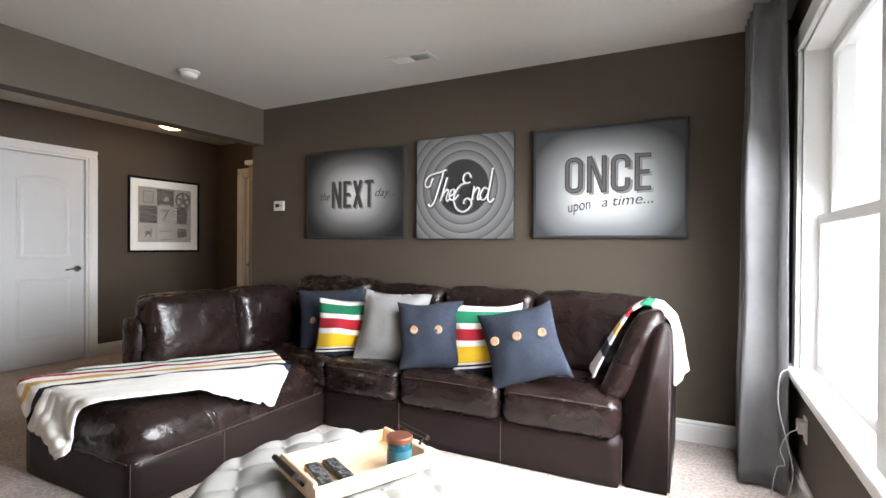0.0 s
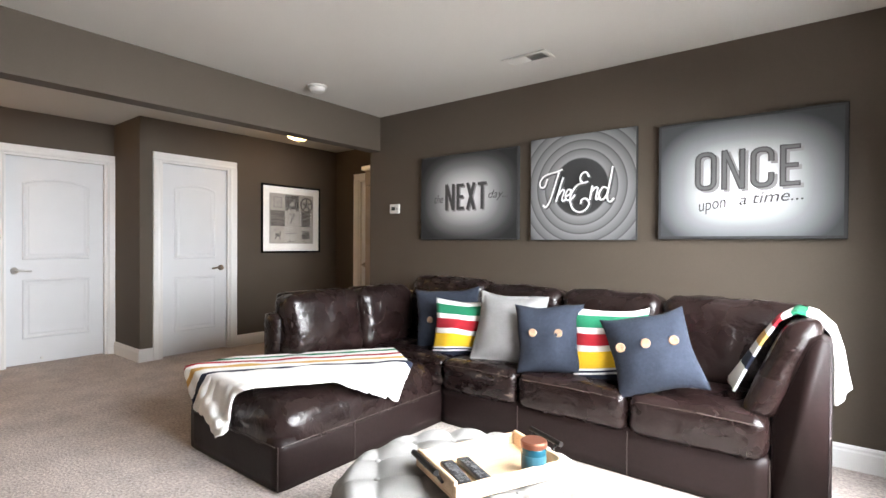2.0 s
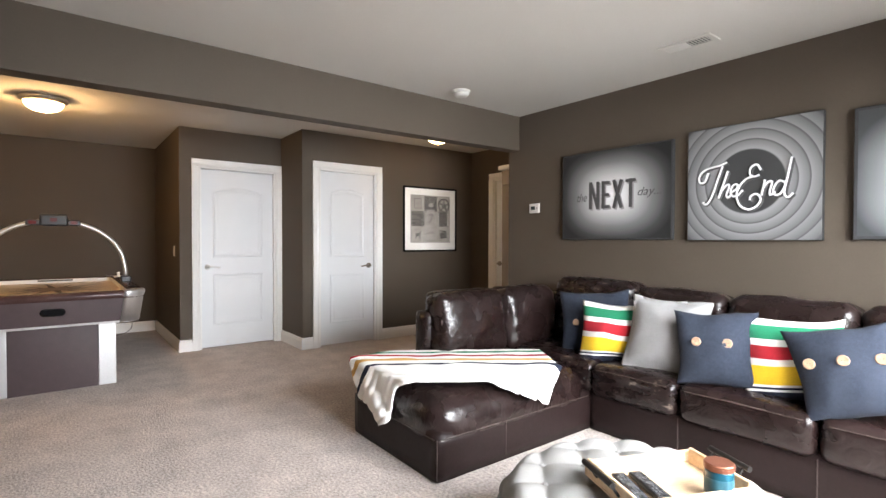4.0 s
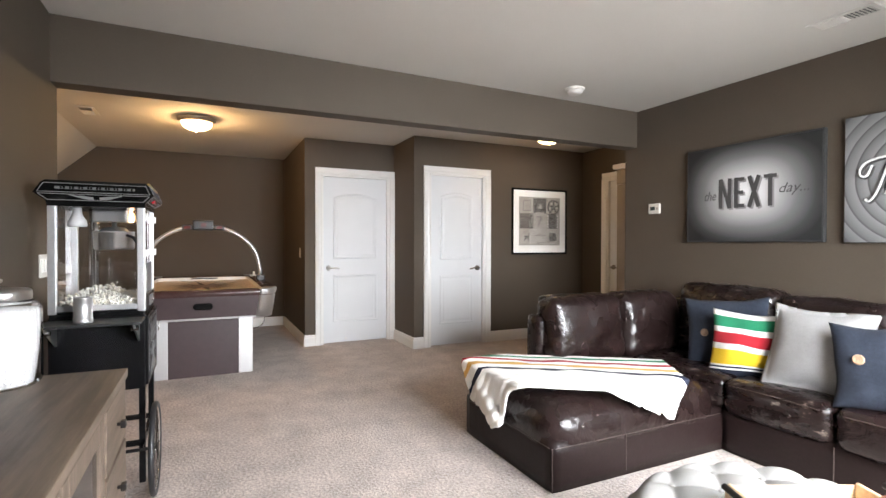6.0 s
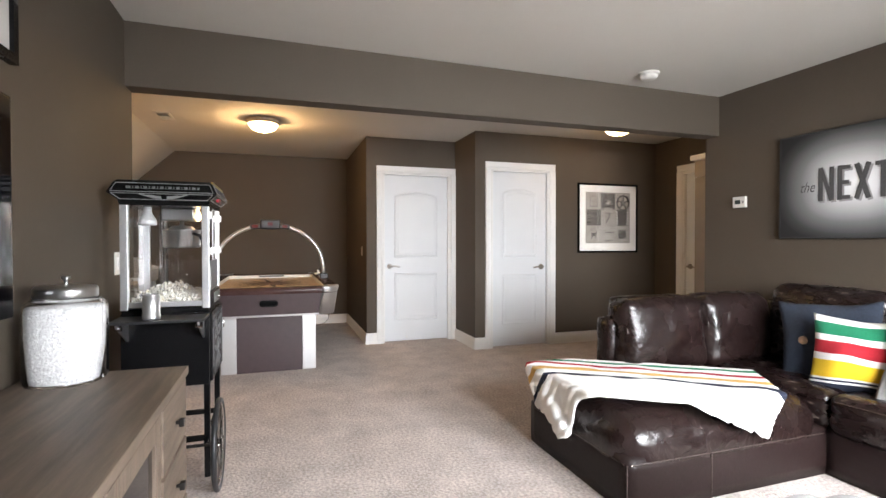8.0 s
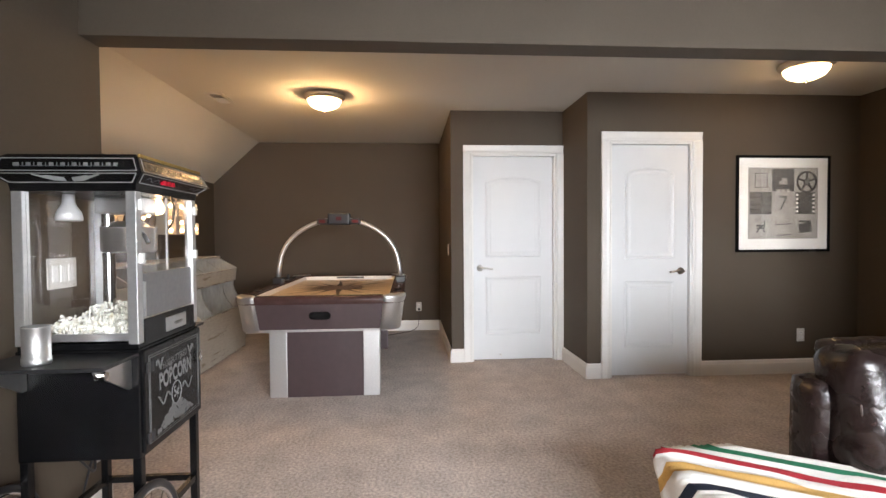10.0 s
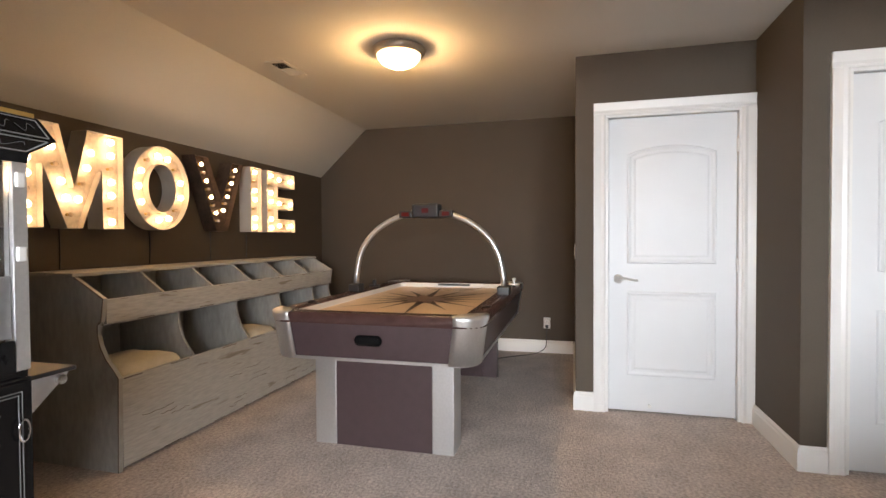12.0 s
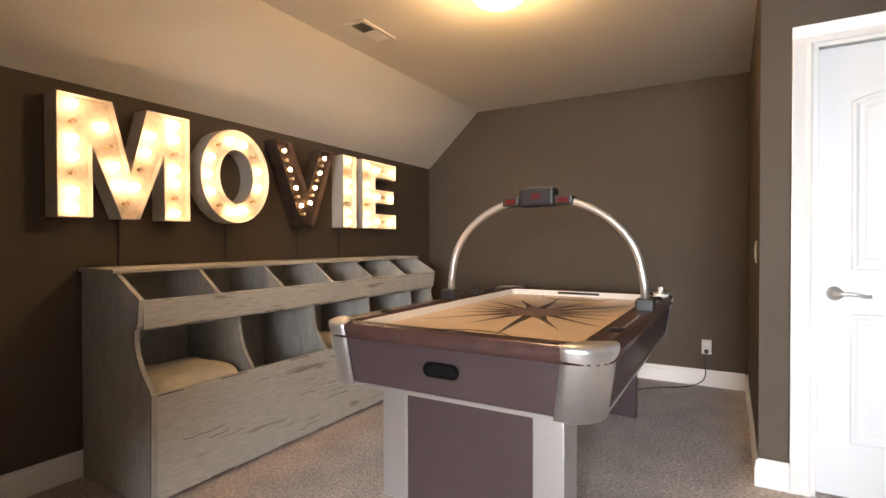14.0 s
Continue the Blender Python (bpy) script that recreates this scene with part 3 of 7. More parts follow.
def piping(pts, r=0.006):
    return tube(bmesh.new(), pts, r, 8)


# ---- sectional sofa ----
sofa = thing("sectional_sofa", (-3.0, 2.7, 0), "worn dark brown leather sectional sofa with chaise and padded arm", "sofa")
SX0, SX1, CX1, SY0, SYF, SY1 = -4.315, -1.37, -3.425, 1.58, 2.82, 3.60
BASE_Z, SEAT_Z = 0.235, 0.435
part("chaise_base", soft(bmesh.new(), SX0, CX1, SY0, 3.58, 0.0, BASE_Z + 0.02, r=0.018, wrinkle=0.002, cell=0.06), M_LEATHER_PLAIN, sofa, smooth=True)
part("sofa_base", soft(bmesh.new(), CX1 - 0.02, SX1 - 0.22, SYF, SY1, 0.0, BASE_Z + 0.02, r=0.018, wrinkle=0.002, cell=0.06), M_LEATHER_PLAIN, sofa, smooth=True)
part("chaise_cushion", soft(bmesh.new(), SX0 - 0.002, CX1 + 0.003, SY0 - 0.003, 2.83, 0.09, SEAT_Z - 0.015, r=0.155, puff=(0, 0, 0.018), wrinkle=0.006, seed=1), M_LEATHER, sofa, smooth=True)
part("corner_cushion", soft(bmesh.new(), SX0 + 0.05, CX1 + 0.015, 2.80, 3.45, BASE_Z, SEAT_Z, r=0.05, puff=(0, 0, 0.015), wrinkle=0.008, seed=2), M_LEATHER_WORN, sofa, smooth=True)
xs = [CX1 + 0.01, -2.845, -2.20, SX1 - 0.22]
for i in range(3):
    part("seat_cushion", soft(bmesh.new(), xs[i] + 0.004, xs[i + 1] - 0.004, SYF - 0.03, 3.42, BASE_Z - 0.005, SEAT_Z, r=0.055, puff=(0, 0.01, 0.02), wrinkle=0.007, seed=3 + i, cell=0.025, pleat=0), M_LEATHER_WORN if i == 0 else M_LEATHER, sofa, smooth=True)
    if i:
        part("seam", piping([(xs[i], SYF - 0.001, 0.01), (xs[i], SYF - 0.001, BASE_Z)], 0.003), M_SEAM, sofa)
    part("seam", piping([(xs[i] + 0.05, SYF - 0.03, SEAT_Z - 0.03), ((xs[i] + xs[i + 1]) / 2, SYF - 0.04, SEAT_Z - 0.022), (xs[i + 1] - 0.05, SYF - 0.03, SEAT_Z - 0.03)], 0.003), M_SEAM, sofa)
# stitched seams of the chaise
for pts in ([(CX1 - 0.004, SY0 + 0.004, 0.01), (CX1 - 0.004, SY0 + 0.004, BASE_Z - 0.01)], [(CX1 + 0.001, SY0 + 0.02, BASE_Z - 0.012), (CX1 + 0.001, 2.8, BASE_Z - 0.012)],
            [(SX0 + 0.02, SY0 - 0.001, BASE_Z - 0.012), (CX1 - 0.02, SY0 - 0.001, BASE_Z - 0.012)], [(CX1 + 0.0005, 2.06, 0.02), (CX1 + 0.0005, 2.06, BASE_Z - 0.015)]):
    part("seam", piping(pts, 0.0028), M_SEAM, sofa)
# frames of the backs
part("back_frame", soft(bmesh.new(), SX0 - 0.01, SX1 - 0.03, 3.42, SY1 + 0.03, 0.0, 0.80, r=0.04, wrinkle=0.004, cell=0.06), M_LEATHER, sofa, smooth=True)
part("side_back_frame", soft(bmesh.new(), SX0 - 0.05, SX0 + 0.10, 2.08, SY1 + 0.02, 0.0, 0.735, r=0.03, wrinkle=0.004, cell=0.06), M_LEATHER, sofa, smooth=True)


def tilted(bm, pivot, axis, deg):
    bmesh.ops.rotate(bm, verts=bm.verts, cent=pivot, matrix=Matrix.Rotation(radians(deg), 3, axis))
    return bm


# side backs lean to the west; their worn top edges show scuffs
for y0, y1, sd in ((2.12, 2.74, 21), (2.75, 3.30, 22)):
    bm = soft(bmesh.new(), SX0 + 0.02, SX0 + 0.25, y0, y1, SEAT_Z - 0.03, 0.855, r=0.07, puff=(0.03, 0, 0.01), wrinkle=0.014, seed=sd, freq=6, pleat=1, cell=0.022)
    part("back_cushion", tilted(bm, (SX0 + 0.12, y0, SEAT_Z), "Y", -7), M_LEATHER, sofa, smooth=True)
    part("seam", piping([(SX0 + 0.20, y0 + 0.03, 0.50), (SX0 + 0.195, y0 + 0.02, 0.68), (SX0 + 0.16, y0 + 0.03, 0.80), (SX0 + 0.12, y0 + 0.08, 0.85)], 0.0035), M_SEAM, sofa)
    part("scuffed_edge", soft(bmesh.new(), SX0 - 0.035, SX0 + 0.06, y0 + 0.04, y1 - 0.02, 0.80, 0.862, r=0.028, wrinkle=0.012, seed=sd, freq=14), M_LEATHER_WORN, sofa, smooth=True)
bxs = [SX0 + 0.18, -3.42, -2.80, -2.17, SX1 - 0.06]
tops = [0.92, 0.89, 0.892, 0.89]
for i in range(4):
    bm = soft(bmesh.new(), bxs[i] + 0.004, bxs[i + 1] - 0.004, 3.24, 3.52, SEAT_Z - 0.03, tops[i], r=0.075, puff=(0, 0.03, 0.012), wrinkle=0.014, seed=10 + i, freq=6, pleat=0, cell=0.022)
    part("back_cushion", tilted(bm, (bxs[i], 3.38, SEAT_Z), "X", -8), M_LEATHER_WORN if i < 1 else M_LEATHER, sofa, smooth=True)
# arm with its loose pad leaning on it
bm = bmesh.new()
prism(bm, [(SX1 - 0.215, 0), (SX1, 0), (SX1, 0.775), (SX1 - 0.02, 0.80), (SX1 - 0.06, 0.80), (SX1 - 0.09, 0.76), (SX1 - 0.215, 0.43)], lambda u, v, w: (u, 2.86 + w + 0.07 * v * (1 - w / 0.74), v), 0.74)
bmesh.ops.bevel(bm, geom=bm.edges[:], offset=0.014, segments=3, affect="EDGES")
part("arm", bm, M_LEATHER_PLAIN, sofa, smooth=True)
part("seam", piping([(SX1 - 0.217, 2.855, 0.01), (SX1 - 0.217, 2.855, 0.24)], 0.003), M_SEAM, sofa)
bm = soft(bmesh.new(), SX1 - 0.335, SX1 - 0.195, 2.86, 3.42, 0.40, 0.865, r=0.06, puff=(0.015, 0.02, 0.0), wrinkle=0.010, seed=31, pleat=2, cell=0.022)
for v in bm.verts:
    v.co.x += (v.co.z - 0.44) * 0.42
    v.co.y += (v.co.z - 0.44) * 0.22
part("arm_pad", bm, M_LEATHER, sofa, smooth=True)

# ---- striped blankets ----


def sheet(bm, nu, nv, fn, bands):
    grid = [[bm.verts.new(fn(i / nu, j / nv)) for j in range(nv + 1)] for i in range(nu + 1)]
    for i in range(nu):
        for j in range(nv):
            f = bm.faces.new((grid[i][j], grid[i + 1][j], grid[i + 1][j + 1], grid[i][j + 1]))
            s = (j + 0.5) / nv
            f.material_index = next(k for b, k in bands if s <= b)
    return bm


def drape(x, y):
    top = SEAT_Z + 0.022
    e = 0.0
    if y < SY0:
        e, y = e + (SY0 - y), SY0 - 0.03
    if x > CX1 + 0.01:
        e, x = e + (x - CX1 - 0.01), CX1 + 0.045
    if x < SX0:
        e, x = e + (SX0 - x), SX0 - 0.03
    return x, y, top - e


def throw(s, v):
    far = Vector((-4.415, 1.71)).lerp(Vector((-3.755, 2.70)), s)
    mid = Vector((-4.145, 1.38)).lerp(Vector((-3.365, 2.445)), s) + Vector((0.0, 0.04)) * math.sin(math.pi * s)
    low = Vector((-3.89, 1.285)).lerp(Vector((-3.205, 2.365)), s) + Vector((0.065, -0.025)) * math.sin(math.pi * s) ** 1.3
    if s < 0.3:
        low += Vector((0.10, -0.10)) * math.sin(s * 22) * 0.3
    p = far.lerp(mid, v * 2) if v < 0.5 else mid.lerp(low, v * 2 - 1)
    x, y, z = drape(p.x, p.y)
    hang = max(0.0, SEAT_Z + 0.02 - z)
    fold = math.sin(v * 19 + 3 * s) * 0.004 + 0.012 * noise.noise(Vector((p.x * 6, p.y * 6, 0))) + hang * 0.16 * math.sin(s * 46 + v * 6) + hang * 0.05 * math.sin(s * 101)
    fold += 0.007 * math.sin(v * 52 + 5 * s) * max(0.0, 0.5 - s) / 0.5 + 0.002 * math.sin(v * 71 + 2)
    return (x + fold * 0.8, y - fold * 0.6 - hang * 0.08, z + abs(fold) * 0.6 + 0.012)


BANDS = [(0.06, 0), (0.105, 1), (0.175, 0), (0.225, 2), (0.295, 0), (0.35, 3), (0.425, 0), (0.475, 4), (1.1, 0)]
bm = sheet(bmesh.new(), 70, 140, throw, BANDS)
ob = solo("throw_blanket", bm, [M_WOOL, M_GREEN, M_RED, M_AMBER, M_INK], "white wool blanket with coloured stripes draped over the chaise", "blanket", smooth=True, at=(-3.9, 2.0, SEAT_Z))
md = ob.modifiers.new("thickness", "SOLIDIFY")
md.thickness, md.offset = 0.012, 1


def arm_throw(s, v):
    """v runs along the cloth from the inner hanging end, over the arm, to the outer one."""
    y = 3.07 + 0.29 * s + 0.02 * math.sin(v * 6)
    path = [(-1.765, 0.49), (-1.71, 0.61), (-1.645, 0.735), (-1.58, 0.835), (-1.51, 0.878), (-1.435, 0.862), (-1.38, 0.80), (-1.358, 0.69), (-1.352, 0.575), (-1.347, 0.49)]
    f = min(v, 0.9999) * (len(path) - 1)
    i = int(f)
    a, b = Vector(path[i]), Vector(path[i + 1])
    q = a.lerp(b, f - i)
    w = 0.006 * math.sin(s * 9 + v * 5) * (0.3 + abs(v - 0.5))
    q.x += -0.07 * (s - 0.35) * max(0.0, 1 - v / 0.42) + 0.05 * (s - 0.3) * max(0.0, v - 0.55) / 0.45
    return (q.x + w, y - 0.28 * max(0, 0.32 - v), q.y + 0.02 * (s - 0.5) * (1 if v > 0.9 else 0.3))


bm = sheet(bmesh.new(), 24, 90, arm_throw, [(0.10, 0), (0.155, 4), (0.20, 0), (0.255, 3), (0.30, 0), (0.355, 2), (0.42, 0), (0.50, 1), (1.1, 0)])
ob = solo("throw_blanket", bm, [M_WOOL, M_GREEN, M_RED, M_AMBER, M_INK], "folded striped white wool blanket hanging over the sofa arm", "blanket", smooth=True, at=(-1.45, 3.2, 0.86))
md = ob.modifiers.new("thickness", "SOLIDIFY")
md.thickness, md.offset = 0.014, 1

# ---- pillows ----


def pillow_mesh(size, thick, bands=None, n=36, seed=0.0, hem=1.0, slump=0.0):
    bm = bmesh.new()
    h = size / 2
    rows = {}
    for side in (1, -1):
        for i in range(n + 1):
            for j in range(n + 1):
                u, v = -1 + 2 * i / n, -1 + 2 * j / n
                edge = i in (0, n) or j in (0, n)
                if edge and side < 0:
                    rows[side, i, j] = rows[1, i, j]
                    continue
                pin = 0.095
                x = h * u * (1 - pin * (1 - v * v))
                y = h * v * (1 - pin * (1 - u * u))
                a, b = min(1.0, abs(u) / hem), min(1.0, abs(v) / hem)
                z = side * (0.003 + thick / 2 * ((1 - a * a) * (1 - b * b)) ** 0.62)
                x += slump * y + 0.018 * noise.noise(Vector((u + seed, v, 9)))
                y += 0.018 * noise.noise(Vector((u, v + seed, 4)))
                k = noise.noise(Vector((x * 9 + seed, y * 9, side * 2 + seed))) * 0.012
                rows[side, i, j] = bm.verts.new((x, y, z + (k if not edge else 0)))
        for i in range(n):
            for j in range(n):
                q = [rows[side, i, j], rows[side, i + 1, j], rows[side, i + 1, j + 1], rows[side, i, j + 1]]
                f = bm.faces.new(q if side > 0 else q[::-1])
                if bands:
                    s = (j + 0.5) / n
                    f.material_index = next(k for b, k in bands if s <= b)
    return bm


def pillow(m, size, thick, material, label, bands=None, buttons=(), flange=False, seed=0.0, slump=0.0):
    ob = thing("throw_pillow", (0, 0, 0), label, "pillow", "pillows on the sofa")
    ob.matrix_world = m
    part("cover", pillow_mesh(size, thick, bands, seed=seed, hem=0.9 if flange else 1.0, slump=slump), material, ob, world_space=False, smooth=True)
    for u, v in buttons:
        bm = bmesh.new()
        u += slump * v
        z = thick / 2 * ((1 - (2 * u / size) ** 2) * (1 - (2 * v / size) ** 2)) ** 0.62 + 0.006
        lathe(bm, (u, v, z - 0.004), [(0.0, -0.004), (0.021, -0.004), (0.025, 0.004), (0.022, 0.010), (0.017, 0.008), (0, 0.007)], 20)
        part("button", bm, M_BUTTON, ob, "pale horn button", world_space=False, smooth=True)
        bm = bmesh.new()
        for k in (-1, 1):
            cyl(bm, (u + k * 0.005, v, z + 0.001), (u + k * 0.005, v, z + 0.0045), 0.0022, n=8)
        part("button_hole", bm, M_BLACKP, ob, world_space=False)
    return ob


def lean(x, y, z, yaw, tip=-14, roll=0):
    """Upright, its face to -y, then turned by yaw, tipped back and rolled in its plane."""
    return pose(x, y, z, 90, 0, yaw) @ pose(0, 0, 0, tip, 0, 0) @ pose(0, 0, 0, 0, 0, roll)


STRIPES = [(0.10, 4), (0.14, 0), (0.16, 4), (0.20, 0), (0.42, 3), (0.50, 0), (0.66, 2), (0.76, 0), (0.93, 1), (1.1, 0)]
MS = [M_WOOL, M_GREEN, M_RED, M_YELLOW, M_INK]
BTN3 = [(-0.13, 0.02), (0.0, 0.02), (0.13, 0.02)]
pillow(lean(-3.63, 3.15, 0.625, 24, -16, 5), 0.50, 0.19, M_NAVY, "navy linen pillow tucked into the sofa corner", buttons=[(-0.11, 0.0), (0.02, 0.0)], seed=1)
pillow(lean(-3.41, 3.03, 0.60, 22, -12, -2), 0.42, 0.17, MS, "white pillow with green, red, yellow and navy stripes", bands=STRIPES, seed=2)
pillow(lean(-3.03, 3.03, 0.645, 12, -18, -3), 0.48, 0.19, M_GREY, "light grey linen pillow with flanged edge", flange=True, seed=3)
pillow(lean(-2.70, 2.95, 0.63, 15, -14, 3), 0.42, 0.18, M_NAVY, "navy linen pillow with two horn buttons", buttons=[(-0.085, 0.03), (0.065, 0.03)], seed=4, slump=-0.04)
pillow(lean(-2.37, 3.03, 0.62, 14, -13, 3), 0.44, 0.16, MS, "white pillow with broad coloured stripes", bands=STRIPES, seed=5)
pillow(lean(-2.11, 2.91, 0.64, 4, -20, 15), 0.43, 0.19, M_NAVY, "navy linen pillow with three horn buttons", buttons=[(-0.13, 0.03), (0.0, 0.03), (0.13, 0.03)], seed=6, slump=-0.10)

# ---- tufted ottoman ----
OX, OY, OR, OZ = -2.37, 1.63, 0.465, 0.425
ott = thing("tufted_ottoman", (OX, OY, 0), "round cream linen button-tufted ottoman in front of the sofa", "ottoman")
PITCH = 0.215


def tuft(x, y):
    a, b = (x + y) / PITCH, (x - y) / PITCH
    return (abs(math.sin(math.pi * a)) * abs(math.sin(math.pi * b))) ** 0.5


bm = bmesh.new()
NR, NA = 44, 150
prev = None
for k in range(NR + 1):
    f = k / NR
    ring = []
    for i in range(NA):
        t = 2 * math.pi * i / NA
        r = OR * 0.985 * f
        x, y = r * math.cos(t), r * math.sin(t)
        rim = max(0.0, (f - 0.86) / 0.14)
        z = OZ - 0.03 + 0.03 * tuft(x, y) * (1 - 0.6 * rim) - 0.02 * f ** 2 - 0.05 * rim ** 2.2
        ring.append(bm.verts.new((OX + x, OY + y, z)))
        if k == 0:
            break
    if prev:
        for i in range(NA):
            if len(prev) == 1:
                bm.faces.new((prev[0], ring[i], ring[(i + 1) % NA]))
            else:
                bm.faces.new((prev[i], ring[i], ring[(i + 1) % NA], prev[(i + 1) % NA]))
    prev = ring
for z, rr in ((0.33, 1.012), (0.27, 1.02), (0.2, 1.01), (0.14, 0.985)):
    ring = []
    for i in range(NA):
        t = 2 * math.pi * i / NA
        d = 1 - 0.035 * (1 - abs(math.sin(t * 9)) ** 0.4)
        ring.append(bm.verts.new((OX + OR * rr * d * math.cos(t), OY + OR * rr * d * math.sin(t), z)))
    for i in range(NA):
        bm.faces.new((prev[i], ring[i], ring[(i + 1) % NA], prev[(i + 1) % NA]))
    prev = ring
bm.faces.new(prev[::-1])
part("tufted_top", bm, M_LINEN_W, ott, smooth=True)
part("base_ring", lathe(bmesh.new(), (OX, OY, 0), [(0, 0.06), (OR * 0.97, 0.06), (OR * 0.98, 0.10), (OR * 0.97, 0.145), (0, 0.145)], 60), M_LINEN_W, ott, smooth=True)
for i in range(4):
    t = math.pi / 4 + i * math.pi / 2
    part("leg", cyl(bmesh.new(), (OX + 0.4 * math.cos(t), OY + 0.4 * math.sin(t), 0), (OX + 0.4 * math.cos(t), OY + 0.4 * math.sin(t), 0.07), 0.02, 0.028, 14), M_DARKMETAL, ott)
for i in range(-7, 8):
    for j in range(-7, 8):
        x, y = (i + j) * PITCH / 2, (i - j) * PITCH / 2
        if math.hypot(x, y) < OR * 0.84:
            part("tuft_button", lathe(bmesh.new(), (OX + x, OY + y, OZ - 0.03 - 0.02 * (math.hypot(x, y) / OR) ** 2), [(0.012, 0), (0.011, 0.005), (0.006, 0.008), (0, 0.009)], 12), M_LINEN_W, ott, smooth=True)

# ---- tray, remotes, candle ----
TL, TB, TR = Vector((-2.50, 1.515)), Vector((-2.335, 1.875)), Vector((-2.066, 1.775))
tc = (TL + TR) / 2
tang = math.degrees(math.atan2(TB.y - TL.y, TB.x - TL.x))
TLEN, TWID, TZ = 0.41, 0.29, OZ + 0.002
tray = thing("serving_tray", (tc.x, tc.y, TZ), "pale pine serving tray with black iron handles on the ottoman", "tray", rz=tang)
a, b = TLEN / 2, TWID / 2
tp = lambda nm, bm, m, lab="": part(nm, bm, m, tray, lab, world_space=False)
tp("tray_floor", boxes((-a, a, -b, b, 0, 0.01), bevel=0.002, seg=1), M_TRAYWOOD)
for y in (-b, b - 0.013):
    tp("long_side", boxes((-a, a, y, y + 0.013, 0.008, 0.05), bevel=0.002, seg=1), M_TRAYWOOD)
for x in (-a, a - 0.013):
    tp("short_side", boxes((x, x + 0.013, -b + 0.013, b - 0.013, 0.008, 0.062), bevel=0.003, seg=1), M_TRAYWOOD)
for s in (-1, 1):
    bm = tube(bmesh.new(), [(s * (a + 0.002), -0.062, 0.03), (s * (a + 0.02), -0.062, 0.055), (s * (a + 0.036), -0.062, 0.074)], 0.005)
    tube(bm, [(s * (a + 0.002), 0.062, 0.03), (s * (a + 0.02), 0.062, 0.055), (s * (a + 0.036), 0.062, 0.074)], 0.005)
    cyl(bm, (s * (a + 0.036), -0.085, 0.075), (s * (a + 0.036), 0.085, 0.075), 0.0095, n=16)
    tp("handle", bm, M_DARKMETAL, "black iron handle")


def remote(x, y, rz):
    ob = thing("remote_control", (x, y, TZ + 0.0105), "black remote control with rows of small buttons on the tray", "remote", "remotes on the tray", rz=rz)
    part("body", boxes((-0.09, 0.09, -0.023, 0.023, 0, 0.018), bevel=0.006, seg=3), M_BLACKP, ob, world_space=False)
    for i in range(9):
        for j in range(3):
            if i == 4:
                continue
            part("key", boxes((-0.078 + i * 0.018, -0.067 + i * 0.018, -0.0165 + j * 0.012, -0.0085 + j * 0.012, 0.0172, 0.0205)), M_KEY if (i * 3 + j) % 5 else M_BLACKP, ob, world_space=False)
    part("round_key", cyl(bmesh.new(), (0.0, 0, 0.017), (0.0, 0, 0.021), 0.012, n=18), M_KEY, ob, world_space=False)
    return ob


remote(-2.33, 1.522, -31)
remote(-2.30, 1.582, -28)
cd = thing("candle_jar", (-2.145, 1.705, TZ + 0.0105), "turquoise glass candle jar with a copper lid on the tray", "candle")
part("jar", lathe(bmesh.new(), (-2.145, 1.705, TZ + 0.0105), [(0, 0), (0.038, 0), (0.041, 0.006), (0.041, 0.085), (0.039, 0.09), (0, 0.09)], 32), M_TURQ, cd, smooth=True)
part("lid", lathe(bmesh.new(), (-2.145, 1.705, TZ + 0.0105), [(0, 0.09), (0.043, 0.09), (0.044, 0.094), (0.044, 0.106), (0.04, 0.11), (0, 0.11)], 32), M_COPPER, cd, "copper lid")
part("paper_label", lathe(bmesh.new(), (-2.145, 1.705, TZ + 0.0105), [(0.0413, 0.02), (0.0416, 0.022), (0.0416, 0.065), (0.0413, 0.067)], 32), mat("jar_label", (0.01, 0.06, 0.085), 0.5, second=(0.02, 0.09, 0.115), scale=30), cd)

# ---- wall canvases ----


def fit_text(text, w, h, m, material, parent, shear=0.0, bold=0.0, extrude=0.0006, name="lettering"):
    o = put_text(text, 1.0, Matrix.Identity(4), material, parent, name=name, extrude=0.0, shear=shear, bold=bold)
    me = o.data
    me.transform(base_of(parent))
    co = [v.co for v in me.vertices]
    lo = [min(c[i] for c in co) for i in range(2)]
    hi = [max(c[i] for c in co) for i in range(2)]
    me.transform(Matrix.Translation((-(lo[0] + hi[0]) / 2, -(lo[1] + hi[1]) / 2, 0)))
    me.transform(Matrix.Diagonal((w / (hi[0] - lo[0]), h / (hi[1] - lo[1]), 1, 1)))
    me.transform(base_of(parent).inverted() @ m)
    split_letters(o, parent)


def split_letters(o, parent):
    """Each letter becomes a part of its own."""
    bm = bmesh.new()
    bm.from_mesh(o.data)
    bm.verts.index_update()
    left, groups = set(bm.verts), []
    while left:
        todo = [left.pop()]
        one = set(todo)
        while todo:
            for e in todo.pop().link_edges:
                for v in e.verts:
                    if v in left:
                        left.discard(v)
                        one.add(v)
                        todo.append(v)
        groups.append(one)
    groups.sort(key=lambda q: min(v.index for v in q))
    for one in groups:
        fs = [f for f in bm.faces if f.verts[0] in one]
        nb = bmesh.new()
        mp = {}
        for f in fs:
            nb.faces.new([mp.setdefault(v, nb.verts.new(v.co)) if v not in mp else mp[v] for v in f.verts])
        for v in [v for v in nb.verts if not v.link_faces]:
            nb.verts.remove(v)
        part("letter", nb, o.data.materials[0], parent, world_space=False)
    bm.free()
    bpy.data.objects.remove(o)


